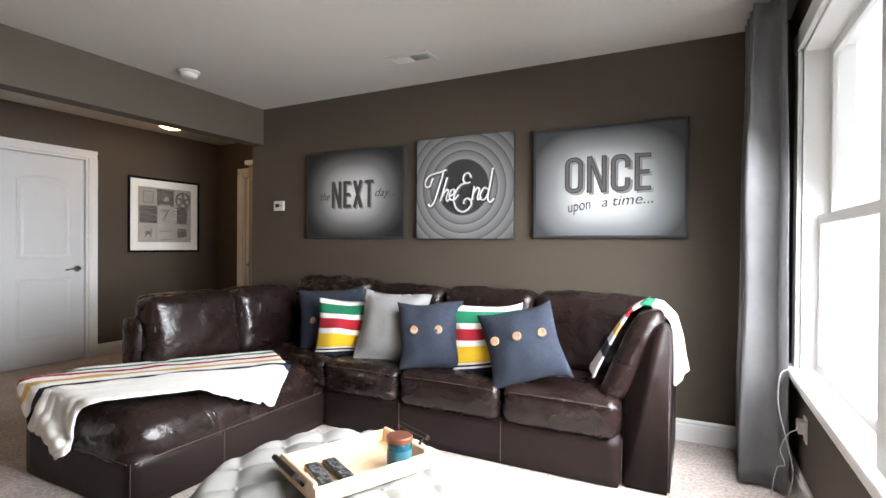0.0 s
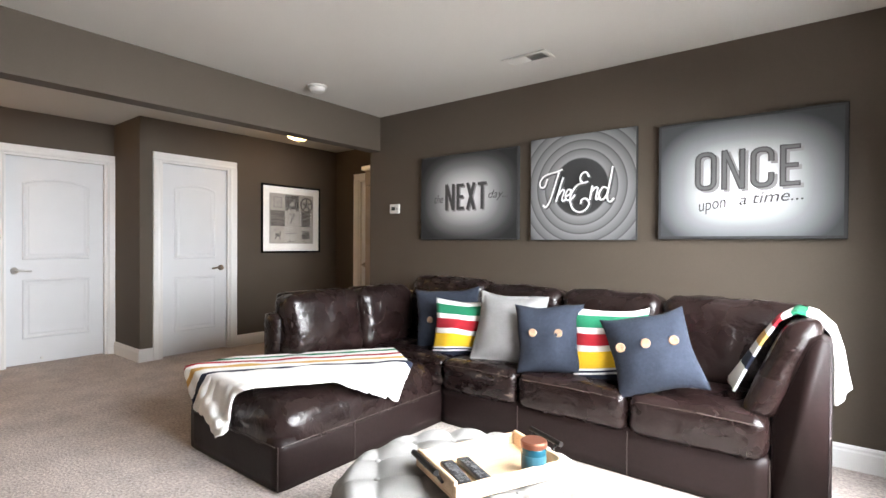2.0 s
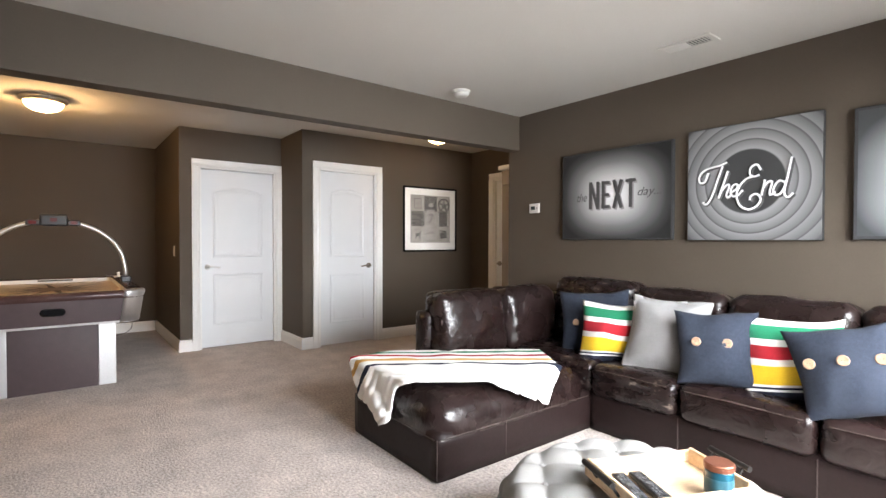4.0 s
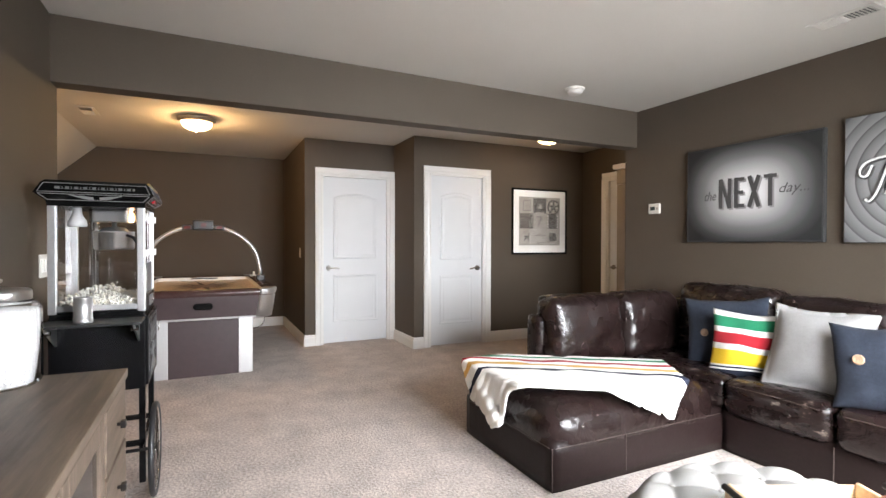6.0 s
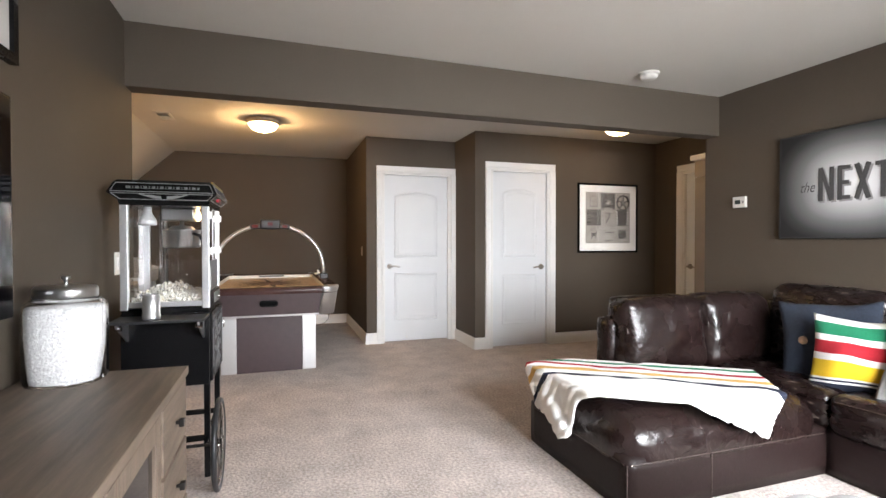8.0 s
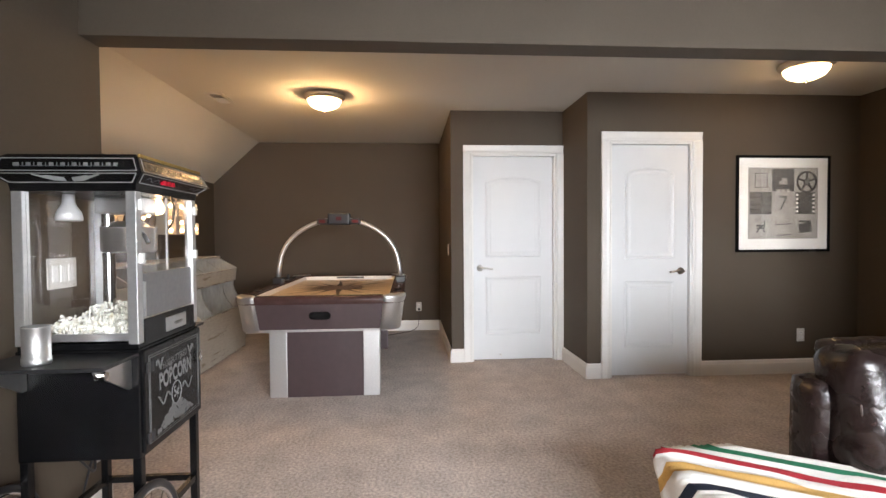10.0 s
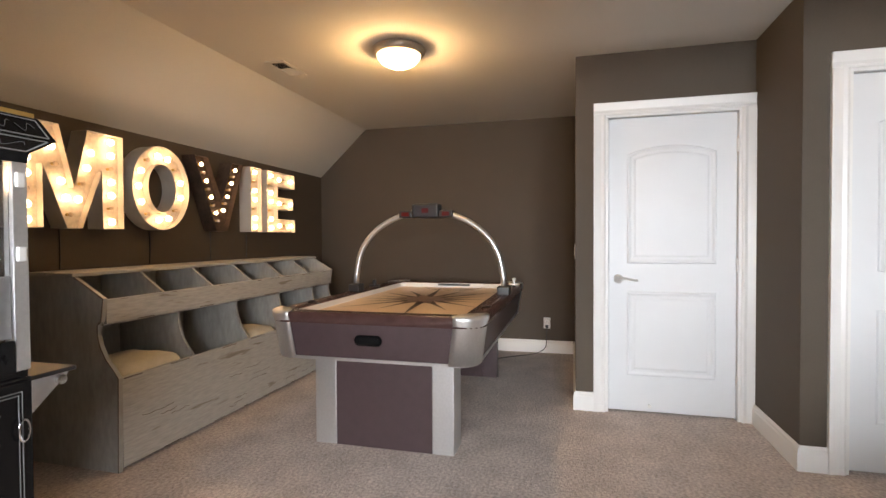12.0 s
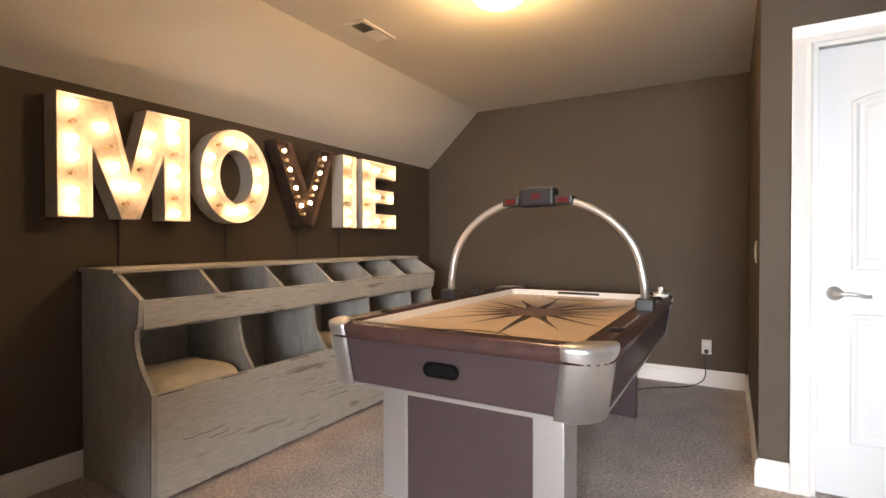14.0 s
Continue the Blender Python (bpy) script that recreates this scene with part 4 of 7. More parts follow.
def canvas(x0, x1, z0, z1, material, label, edge, rim=0.0):
    cx, cz, y = (x0 + x1) / 2, (z0 + z1) / 2, ART_Y - 0.038
    ob = thing("wall_canvas", (cx, ART_Y, cz), label, "canvas print", "canvas prints over the sofa")
    part("canvas_edge", boxes((x0, x1, y + 0.003, ART_Y - 0.002, z0, z1), bevel=0.003, seg=1), edge, ob)
    part("printed_face", boxes((x0 + 0.003, x1 - 0.003, y, y + 0.004, z0 + 0.003, z1 - 0.003)), material, ob)
    if rim:
        w = rim
        for b in ((x0 + 0.003, x1 - 0.003, z0 + 0.003, z0 + w), (x0 + 0.003, x1 - 0.003, z1 - w, z1 - 0.003), (x0 + 0.003, x0 + w, z0 + w, z1 - w), (x1 - w, x1 - 0.003, z0 + w, z1 - w)):
            part("printed_border", boxes((b[0], b[1], y - 0.0008, y + 0.001, b[2], b[3])), M_BORDER, ob)
    return ob, lambda u, v, d=0.0025, r=0.0: pose(cx + u, y - d, cz + v, 90, 0, 0) @ pose(0, 0, 0, 0, 0, r)


M_BORDER = mat("dark_print_border", (0.03, 0.03, 0.031), 0.8, fine=0.2)
M_EDGE = mat("black_canvas_edge", (0.02, 0.02, 0.02), 0.8)
M_CHAR = mat("charcoal_ink", (0.06, 0.057, 0.057), 0.8, fine=0.2)
M_SHADOWINK = mat("soft_grey_ink", (0.28, 0.27, 0.27), 0.8, fine=0.1)
M_WHITEINK = mat("white_ink", (0.78, 0.77, 0.76), 0.8)
M_MIDINK = mat("mid_grey_ink", (0.13, 0.13, 0.13), 0.8)


def ribbon_mesh(bm, pts, w, h, m, closed=False):
    """A flat stroke of width w with mitred corners, h proud of the canvas."""
    p = [Vector(q) for q in pts]
    n = len(p)
    lr = []
    for i in range(n):
        a = (p[i] - p[i - 1]) if (i or closed) else (p[1] - p[0])
        b = (p[(i + 1) % n] - p[i]) if (i < n - 1 or closed) else a
        a, b = a.normalized(), b.normalized()
        na, nb = Vector((-a.y, a.x)), Vector((-b.y, b.x))
        k = (na + nb).normalized()
        k = k * (w / 2 / max(0.35, k.dot(na)))
        lr.append([bm.verts.new(m @ Vector((q.x, q.y, z))) for q in (p[i] + k, p[i] - k) for z in (0, h)])
    for i in range(n if closed else n - 1):
        a, b = lr[i], lr[(i + 1) % n]
        for u, v in ((1, 3), (0, 1), (3, 2)):
            bm.faces.new((a[u], a[v], b[v], b[u]))


def round_box(w, h, r, a0=0, a1=360):
    out = []
    for cx, cy, s in ((w / 2 - r, h / 2 - r, 0), (r - w / 2, h / 2 - r, 90), (r - w / 2, r - h / 2, 180), (w / 2 - r, r - h / 2, 270)):
        for k in range(6):
            d = s + 18 * k
            if a0 <= d <= a1:
                out.append((cx + r * math.cos(radians(d)), cy + r * math.sin(radians(d))))
    return out


def block_word(word, w, h, m, material, parent, thick=0.135, proud=0.001, shrink=0.0):
    """Tall condensed capitals made of strokes."""
    wide = {"O": 1.0, "N": 1.05, "C": 1.0, "E": 0.82, "X": 1.02, "T": 0.92}
    gap = 0.2
    unit = w / (sum(wide[c] for c in word) + gap * (len(word) - 1))
    x = -w / 2
    t = h * thick
    s = t - shrink
    for c in word:
        cw = wide[c] * unit
        mc = m @ Matrix.Translation((x + cw / 2, 0, 0))
        a, b = cw / 2 - t / 2, h / 2 - t / 2
        up = (h - shrink) / 2
        sd = cw / 2 - shrink / 2
        bm = bmesh.new()
        lift = Matrix.Translation((0, 0, 0.0003))
        if c == "O":
            ribbon_mesh(bm, round_box(2 * a, 2 * b, a * 0.8), s, proud, mc, True)
        elif c == "C":
            ribbon_mesh(bm, [(a, b * 0.3)] + round_box(2 * a, 2 * b, a * 0.8, 0, 360) + [(a, -b * 0.3)], s, proud, mc)
        elif c == "N":
            for k in (-a, a):
                ribbon_mesh(bm, [(k, -up), (k, up)], s, proud, mc)
            ribbon_mesh(bm, [(-a * 0.95, up), (a * 0.95, -up)], s * 0.85, proud, mc @ lift)
        elif c == "E":
            ribbon_mesh(bm, [(-a, -up), (-a, up)], s, proud, mc)
            for k in (-b, 0, b):
                ribbon_mesh(bm, [(-a, k), (sd * (0.8 if k == 0 else 1), k)], s * 0.85, proud, mc @ lift)
        elif c == "X":
            ribbon_mesh(bm, [(-a, up), (a, -up)], s, proud, mc)
            ribbon_mesh(bm, [(a, up), (-a, -up)], s, proud, mc @ lift)
        elif c == "T":
            ribbon_mesh(bm, [(0, -up), (0, up)], s, proud, mc)
            ribbon_mesh(bm, [(-sd, b), (sd, b)], s * 0.85, proud, mc @ lift)
        part("letter", bm, material, parent)
        x += cw + gap * unit


Z0, Z1 = 1.234, 1.967
ob, at = canvas(-4.315, -3.315, Z0, Z1, mixed("print_next", [(0.0, g(0.88)), (0.2, g(0.72)), (0.42, g(0.44)), (0.65, g(0.17)), (0.86, g(0.045)), (1.0, g(0.01))], size=(0.53, 1, 0.40), square=2.5), "black and white vignette canvas reading the next day", M_EDGE, 0.012)
block_word("NEXT", 0.43, 0.225, at(0.007, -0.012, 0.001), M_SHADOWINK, ob)
block_word("NEXT", 0.43, 0.225, at(-0.005, 0.0, 0.0025), M_CHAR, ob)
fit_text("the", 0.10, 0.07, at(-0.29, -0.01), M_CHAR, ob, shear=0.35)
fit_text("day...", 0.19, 0.085, at(0.32, -0.005), M_CHAR, ob, shear=0.35)
rings = []
for i, (r0, r1) in enumerate(((0.40, 0.52), (0.52, 0.64), (0.64, 0.76), (0.76, 0.88), (0.88, 1.0))):
    rings += [(r0 + 0.004, g(0.27 - 0.02 * i)), (r1 - 0.025, g(0.16 - 0.012 * i)), (r1 - 0.003, g(0.065))]
ob, at = canvas(-3.205, -2.415, Z0 - 0.005, Z1 + 0.026, mixed("print_rings", [(0.0, g(0.032)), (0.385, g(0.035))] + rings, size=(0.53, 1, 0.53)), "black and white canvas of rings reading the end", M_EDGE)
SCRIPT = {
    "T_bar": [(494, 262), (484, 288), (471, 290), (468, 274), (480, 255), (505, 246), (525, 243), (545, 236)],
    "T_stem": [(534, 244), (522, 280), (509, 322), (498, 347), (487, 358), (479, 351)],
    "h": [(548, 262), (536, 300), (523, 342), (532, 320), (546, 303), (552, 309), (545, 332), (549, 341), (558, 333)],
    "e": [(558, 326), (571, 318), (574, 306), (564, 305), (556, 322), (561, 337), (574, 337), (588, 322)],
    "E_top": [(633, 268), (623, 252), (609, 257), (605, 274), (614, 285), (629, 282)],
    "E_bowl": [(614, 285), (595, 291), (578, 313), (572, 338), (581, 367), (602, 379), (623, 370), (633, 351), (623, 336), (609, 340), (606, 353)],
    "n": [(643, 296), (635, 341), (640, 318), (652, 303), (660, 307), (655, 331), (657, 341), (668, 332)],
    "d": [(691, 309), (677, 303), (665, 320), (665, 338), (677, 341), (689, 322), (699, 275), (705, 240), (697, 290), (689, 335), (697, 350), (709, 339)],
}


def smooth_line(pts, n=5):
    out = []
    for i in range(len(pts) - 1):
        p = [Vector(pts[max(0, min(len(pts) - 1, i + k))]) for k in (-1, 0, 1, 2)]
        for j in range(n):
            t = j / n
            out.append(0.5 * (2 * p[1] + (p[2] - p[0]) * t + (2 * p[0] - 5 * p[1] + 4 * p[2] - p[3]) * t * t + (3 * p[1] - p[0] - 3 * p[2] + p[3]) * t ** 3))
    return out + [Vector(pts[-1])]


for key, pts in SCRIPT.items():
    line = [((p.x - 602) * 0.00232, (297 - p.y) * 0.00222) for p in smooth_line(pts)]
    part("script_shadow", tube(bmesh.new(), [at(u + 0.008, v - 0.008, 0.001).translation for u, v in line], 0.0085, 6), M_CHAR, ob)
    part("script_stroke", tube(bmesh.new(), [at(u, v, 0.006).translation for u, v in line], 0.0075, 6), M_WHITEINK, ob, "white script stroke")
ob, at = canvas(-2.275, -1.315, Z0, Z1, mixed("print_once", [(0.0, (0.88, 0.89, 0.89)), (0.25, (0.82, 0.83, 0.835)), (0.45, (0.56, 0.575, 0.58)), (0.68, (0.26, 0.27, 0.275)), (0.9, (0.11, 0.115, 0.12)), (1.0, (0.045, 0.047, 0.05))], centre=(0, 0, -0.03), size=(0.49, 1, 0.39), square=3.0), "grey vignette canvas reading once upon a time", M_EDGE, 0.018)
block_word("ONCE", 0.535, 0.238, at(0.02, 0.037, 0.001), M_SHADOWINK, ob)
block_word("ONCE", 0.535, 0.238, at(0.005, 0.05, 0.0025), M_CHAR, ob)
block_word("ONCE", 0.535, 0.238, at(0.005, 0.05, 0.0042), M_MIDINK, ob, shrink=0.014)
for word, w_, h_, u, v, deg in (("upon", 0.15, 0.07, -0.165, -0.172, 9), ("a", 0.037, 0.042, -0.005, -0.142, 5), ("time...", 0.24, 0.062, 0.165, -0.122, 3)):
    fit_text(word, w_, h_, at(u, v, r=deg), M_CHAR, ob, shear=0.25)

# ---- curtain and window corner ----
cur = thing("curtain", (-0.93, 3.3, 0.0), "dark grey floor-length curtain gathered beside the window", "curtain")


def fold_curtain(s, v):
    y = 3.13 + 0.40 * s
    amp = 0.10 - 0.03 * v
    ph = s * 2 * math.pi * 4.4 + 0.6
    x = -0.965 + amp * math.sin(ph) + 0.012 * noise.noise(Vector((s * 9, v * 4, 1)))
    return (x, y + 0.02 * math.cos(ph * 2) + 0.01 * math.sin(v * 5), 0.015 + 2.36 * v)


bm = bmesh.new()
sheet(bm, 90, 26, fold_curtain, [(2, 0)])
ob = part("drape", bm, M_CURTAIN, cur, smooth=True)
md = ob.modifiers.new("thickness", "SOLIDIFY")
md.thickness = 0.006
rod = thing("curtain_rod", (-0.945, 2.0, 2.385), "dark metal curtain rod above the window", "curtain rod")
part("rod", cyl(bmesh.new(), (-0.945, 0.55, 2.385), (-0.945, 3.58, 2.385), 0.012, n=16), M_DARKMETAL, rod)
for y in (0.7, 3.45):
    part("bracket", boxes((-0.945, EAST_X, y, y + 0.012, 2.365, 2.38)), M_DARKMETAL, rod)


def wall_plate(name, origin, rz, w, h, label, kind, cat):
    """Local: face to -y, standing on the wall at its middle."""
    ob = thing(name, origin, label, cat, rz=rz)
    part("cover_plate", boxes((-w / 2, w / 2, -0.006, 0, -h / 2, h / 2), bevel=0.002), M_PLASTIC_W, ob, world_space=False)
    gangs = max(1, round(w / 0.06) - 0) if kind == "switch" else 1
    for i in range(gangs):
        x = (i - (gangs - 1) / 2) * 0.046
        if kind == "switch":
            part("rocker", boxes((x - 0.016, x + 0.016, -0.010, -0.005, -0.033, 0.033), bevel=0.002), M_TRIM, ob, world_space=False)
        else:
            for z in (-0.02, 0.02):
                part("socket", boxes((-0.016, 0.016, -0.008, -0.005, z - 0.013, z + 0.013), bevel=0.003), M_TRIM, ob, world_space=False)
                for dx in (-0.006, 0.006):
                    part("slot", boxes((dx - 0.0012, dx + 0.0012, -0.0086, -0.0075, z - 0.005, z + 0.005)), M_BLACKP, ob, world_space=False)
    return ob


wall_plate("light_switch", (-4.735, SOUTH_Y, 1.10), 180, 0.165, 0.12, "white triple rocker switch plate on the taupe wall", "switch", "light switch")
wall_plate("light_switch", (-7.79, N1_Y, 1.10), 0, 0.07, 0.115, "white single rocker switch plate on the return wall", "switch", "light switch")
wall_plate("wall_outlet", (WEST_X, 0.835, 0.312), 90, 0.07, 0.115, "white wall outlet with a black plug in it", "outlet", "outlet")
wall_plate("wall_outlet", (D2_X, 4.17, 0.34), 90, 0.07, 0.115, "white wall outlet below the framed poster", "outlet", "outlet")
wall_plate("wall_outlet", (-4.95, SOUTH_Y, 0.30), 180, 0.07, 0.115, "white wall outlet behind the popcorn cart", "outlet", "outlet")
wall_plate("wall_outlet", (EAST_X, 3.03, 0.36), -90, 0.07, 0.115, "white wall outlet under the window sill", "outlet", "outlet")


def cord(pts, r, material, label, n=8):
    k = []
    pts = [Vector(p) for p in pts]
    for i in range(len(pts) - 1):
        p0, p1, p2, p3 = pts[max(i - 1, 0)], pts[i], pts[i + 1], pts[min(i + 2, len(pts) - 1)]
        for j in range(6):
            t = j / 6
            k.append(0.5 * ((2 * p1) + (p2 - p0) * t + (2 * p0 - 5 * p1 + 4 * p2 - p3) * t * t + (3 * p1 - p0 - 3 * p2 + p3) * t ** 3))
    k.append(pts[-1])
    return solo("power_cord", tube(bmesh.new(), k, r, n), material, label, "cord", smooth=True, at=tuple(pts[0]))


cord([(EAST_X - 0.04, 3.12, WIN_Z0 + 0.01), (EAST_X - 0.085, 3.13, WIN_Z0 - 0.02), (EAST_X - 0.10, 3.08, 0.45), (EAST_X - 0.075, 3.0, 0.3), (EAST_X - 0.06, 2.94, 0.18), (EAST_X - 0.09, 2.93, 0.06), (EAST_X - 0.12, 2.98, 0.006)], 0.0025, M_WHITECORD, "thin white cord hanging from the window sill")
cord([(EAST_X - 0.01, 3.03, 0.36), (EAST_X - 0.06, 3.05, 0.33), (EAST_X - 0.09, 3.08, 0.24), (EAST_X - 0.08, 3.02, 0.19), (EAST_X - 0.10, 3.1, 0.14), (EAST_X - 0.12, 3.12, 0.006)], 0.0025, M_WHITECORD, "white cord looping from the outlet")
part("plug", boxes((EAST_X - 0.035, EAST_X - 0.006, 3.0, 3.06, 0.345, 0.40), bevel=0.004), M_PLASTIC_W, thing("plug_adapter", (EAST_X - 0.02, 3.03, 0.37), "white plug adapter in the outlet under the sill", "adapter"))
cord([(WEST_X + 0.008, 0.835, 0.28), (WEST_X + 0.04, 0.83, 0.2), (WEST_X + 0.03, 0.82, 0.06), (WEST_X + 0.10, 0.72, 0.006), (WEST_X + 0.25, 0.55, 0.006), (-8.75, 0.35, 0.006), (-8.35, 0.2, 0.006)], 0.004, M_BLACKP, "black cord from the outlet along the carpet")
part("plug", boxes((WEST_X + 0.008, WEST_X + 0.03, 0.82, 0.85, 0.265, 0.295), bevel=0.003), M_BLACKP, thing("plug_adapter", (WEST_X + 0.01, 0.835, 0.28), "black plug in the wall outlet", "plug"))

# ---- thermostat, smoke detector, vents ----
th = thing("thermostat", (-4.665, ART_Y, 1.53), "small white thermostat with a dark display", "thermostat")
part("case", boxes((-4.725, -4.605, ART_Y - 0.026, ART_Y, 1.485, 1.575), bevel=0.01, seg=3), M_PLASTIC_W, th)
part("display", boxes((-4.70, -4.65, ART_Y - 0.0275, ART_Y - 0.025, 1.515, 1.548)), mat("thermostat_display", (0.05, 0.06, 0.055), 0.2), th)
part("key", boxes((-4.635, -4.62, ART_Y - 0.028, ART_Y - 0.025, 1.52, 1.54), bevel=0.001, seg=1), M_PRINT, th)
sm = thing("smoke_detector", (-4.60, 2.70, ceil_z(2.70)), "round white smoke detector on the ceiling", "smoke detector")
part("base", lathe(bmesh.new(), (-4.60, 2.70, ceil_z(2.70)), [(0, 0), (0.075, 0), (0.075, -0.012), (0.066, -0.016), (0, -0.016)], 36), M_PLASTIC_W, sm, smooth=True)
part("cover", lathe(bmesh.new(), (-4.60, 2.70, ceil_z(2.70)), [(0.062, -0.016), (0.062, -0.03), (0.05, -0.045), (0.03, -0.05), (0, -0.05)], 36), M_PLASTIC_W, sm, smooth=True)


def ceiling_vent(x, y, w, d, label, z=None, m=None):
    ob = thing("ceiling_vent", (0, 0, 0), label, "vent")
    ob.matrix_world = m if m else pose(x, y, ceil_z(y) if z is None else z)
    part("frame", boxes((-w / 2, w / 2, -d / 2, -d / 2 + 0.025, -0.008, 0), (-w / 2, w / 2, d / 2 - 0.025, d / 2, -0.008, 0), (-w / 2, -w / 2 + 0.025, -d / 2 + 0.025, d / 2 - 0.025, -0.008, 0), (w / 2 - 0.025, w / 2, -d / 2 + 0.025, d / 2 - 0.025, -0.008, 0)), M_CEIL, ob, world_space=False)
    part("backing", boxes((-w / 2 + 0.024, w / 2 - 0.024, -d / 2 + 0.024, d / 2 - 0.024, -0.002, 0)), M_BLACKP, ob, world_space=False)
    n = int((w - 0.05) / 0.018)
    for i in range(n):
        x0 = -w / 2 + 0.025 + (w - 0.05) * (i + 0.5) / n
        t = 0.006 if i < n / 2 else -0.006
        bm = bmesh.new()
        prism(bm, [(x0 - 0.004 + t, -0.002), (x0 - 0.002 + t, -0.002), (x0 + 0.004 - t, -0.010), (x0 + 0.002 - t, -0.010)], lambda u, v, q: (u, -d / 2 + 0.025 + q, v), d - 0.05)
        part("slat", bm, M_CEIL, ob, world_space=False)
    return ob


ceiling_vent(-2.99, 3.18, 0.32, 0.15, "white slatted register in the ceiling over the sofa")
ceiling_vent(-7.14, -0.93, 0.32, 0.15, "white slatted register in the ceiling over the game table", z=GCEIL)
ceiling_vent(-5.68, 1.26, 0.36, 0.52, "white return-air grille in the ceiling beside the beam", z=GCEIL)

# ---- flush ceiling lamps ----


M_RIM = mat("brushed_bronze", (0.50, 0.44, 0.36), 0.42, 0.75, fine=0.05, fine_scale=60)


def flush_lamp(x, y, power):
    ob = thing("ceiling_lamp", (x, y, GCEIL), "lit flush ceiling lamp with frosted bowl and bronze rim", "ceiling lamp", "flush ceiling lamps")
    part("rim", lathe(bmesh.new(), (x, y, GCEIL), [(0, 0), (0.165, 0), (0.175, -0.012), (0.172, -0.03), (0.155, -0.045), (0.145, -0.05), (0.14, -0.04), (0, -0.04)], 48), M_RIM, ob, "brushed bronze rim", smooth=True)
    part("bowl", lathe(bmesh.new(), (x, y, GCEIL), [(0.143, -0.042), (0.138, -0.065), (0.115, -0.095), (0.075, -0.115), (0.03, -0.123), (0, -0.124)], 48), M_SHADE, ob, "glowing frosted glass bowl", smooth=True)
    part("finial", lathe(bmesh.new(), (x, y, GCEIL), [(0, -0.124), (0.012, -0.124), (0.012, -0.13), (0.007, -0.14), (0, -0.143)], 16), M_BRONZE, ob, smooth=True)
    lamp("ceiling_lamp_light", "POINT", pose(x, y, GCEIL - 0.165), power, (1.0, 0.60, 0.25), radius=0.02)


flush_lamp(-7.0, -0.01, 28)
flush_lamp(-6.02, 3.54, 3.0)

# ---- framed poster ----
PY0, PY1, PZ0, PZ1 = 3.555, 4.42, 1.08, 1.924
pf = thing("framed_poster", (D2_X, (PY0 + PY1) / 2, (PZ0 + PZ1) / 2), "black framed film-themed collage with a wide white mat", "picture")
fx = D2_X + 0.022
part("frame", boxes((D2_X, fx, PY0, PY0 + 0.022, PZ0, PZ1), (D2_X, fx, PY1 - 0.022, PY1, PZ0, PZ1), (D2_X, fx, PY0 + 0.022, PY1 - 0.022, PZ0, PZ0 + 0.022), (D2_X, fx, PY0 + 0.022, PY1 - 0.022, PZ1 - 0.022, PZ1), bevel=0.002, seg=1), M_BLACK, pf)
part("mat_board", boxes((D2_X + 0.004, D2_X + 0.010, PY0 + 0.022, PY1 - 0.022, PZ0 + 0.022, PZ1 - 0.022)), M_PAPER, pf)
iy0, iy1, iz0, iz1 = PY0 + 0.11, PY1 - 0.11, PZ0 + 0.115, PZ1 - 0.105
part("print", boxes((D2_X + 0.010, D2_X + 0.0115, iy0, iy1, iz0, iz1)), M_INKLIGHT, pf, "brown-grey film collage print")
M_PHOTO = mat("dark_photo_print", (0.018, 0.016, 0.015), 0.8, second=(0.10, 0.09, 0.08), scale=14, detail=6)
M_STREAK = mat("streaked_photo_print", (0.03, 0.027, 0.025), 0.8, second=(0.15, 0.135, 0.12), scale=9, stretch=(1, 0.6, 5), detail=6)
M_VELLUM = mat("pale_print_ground", (0.31, 0.285, 0.255), 0.8, second=(0.22, 0.20, 0.18), scale=11, detail=6)
cells = [[M_VELLUM, M_PHOTO, M_VELLUM], [M_STREAK, M_INKLIGHT, M_VELLUM], [M_VELLUM, M_VELLUM, M_VELLUM]]
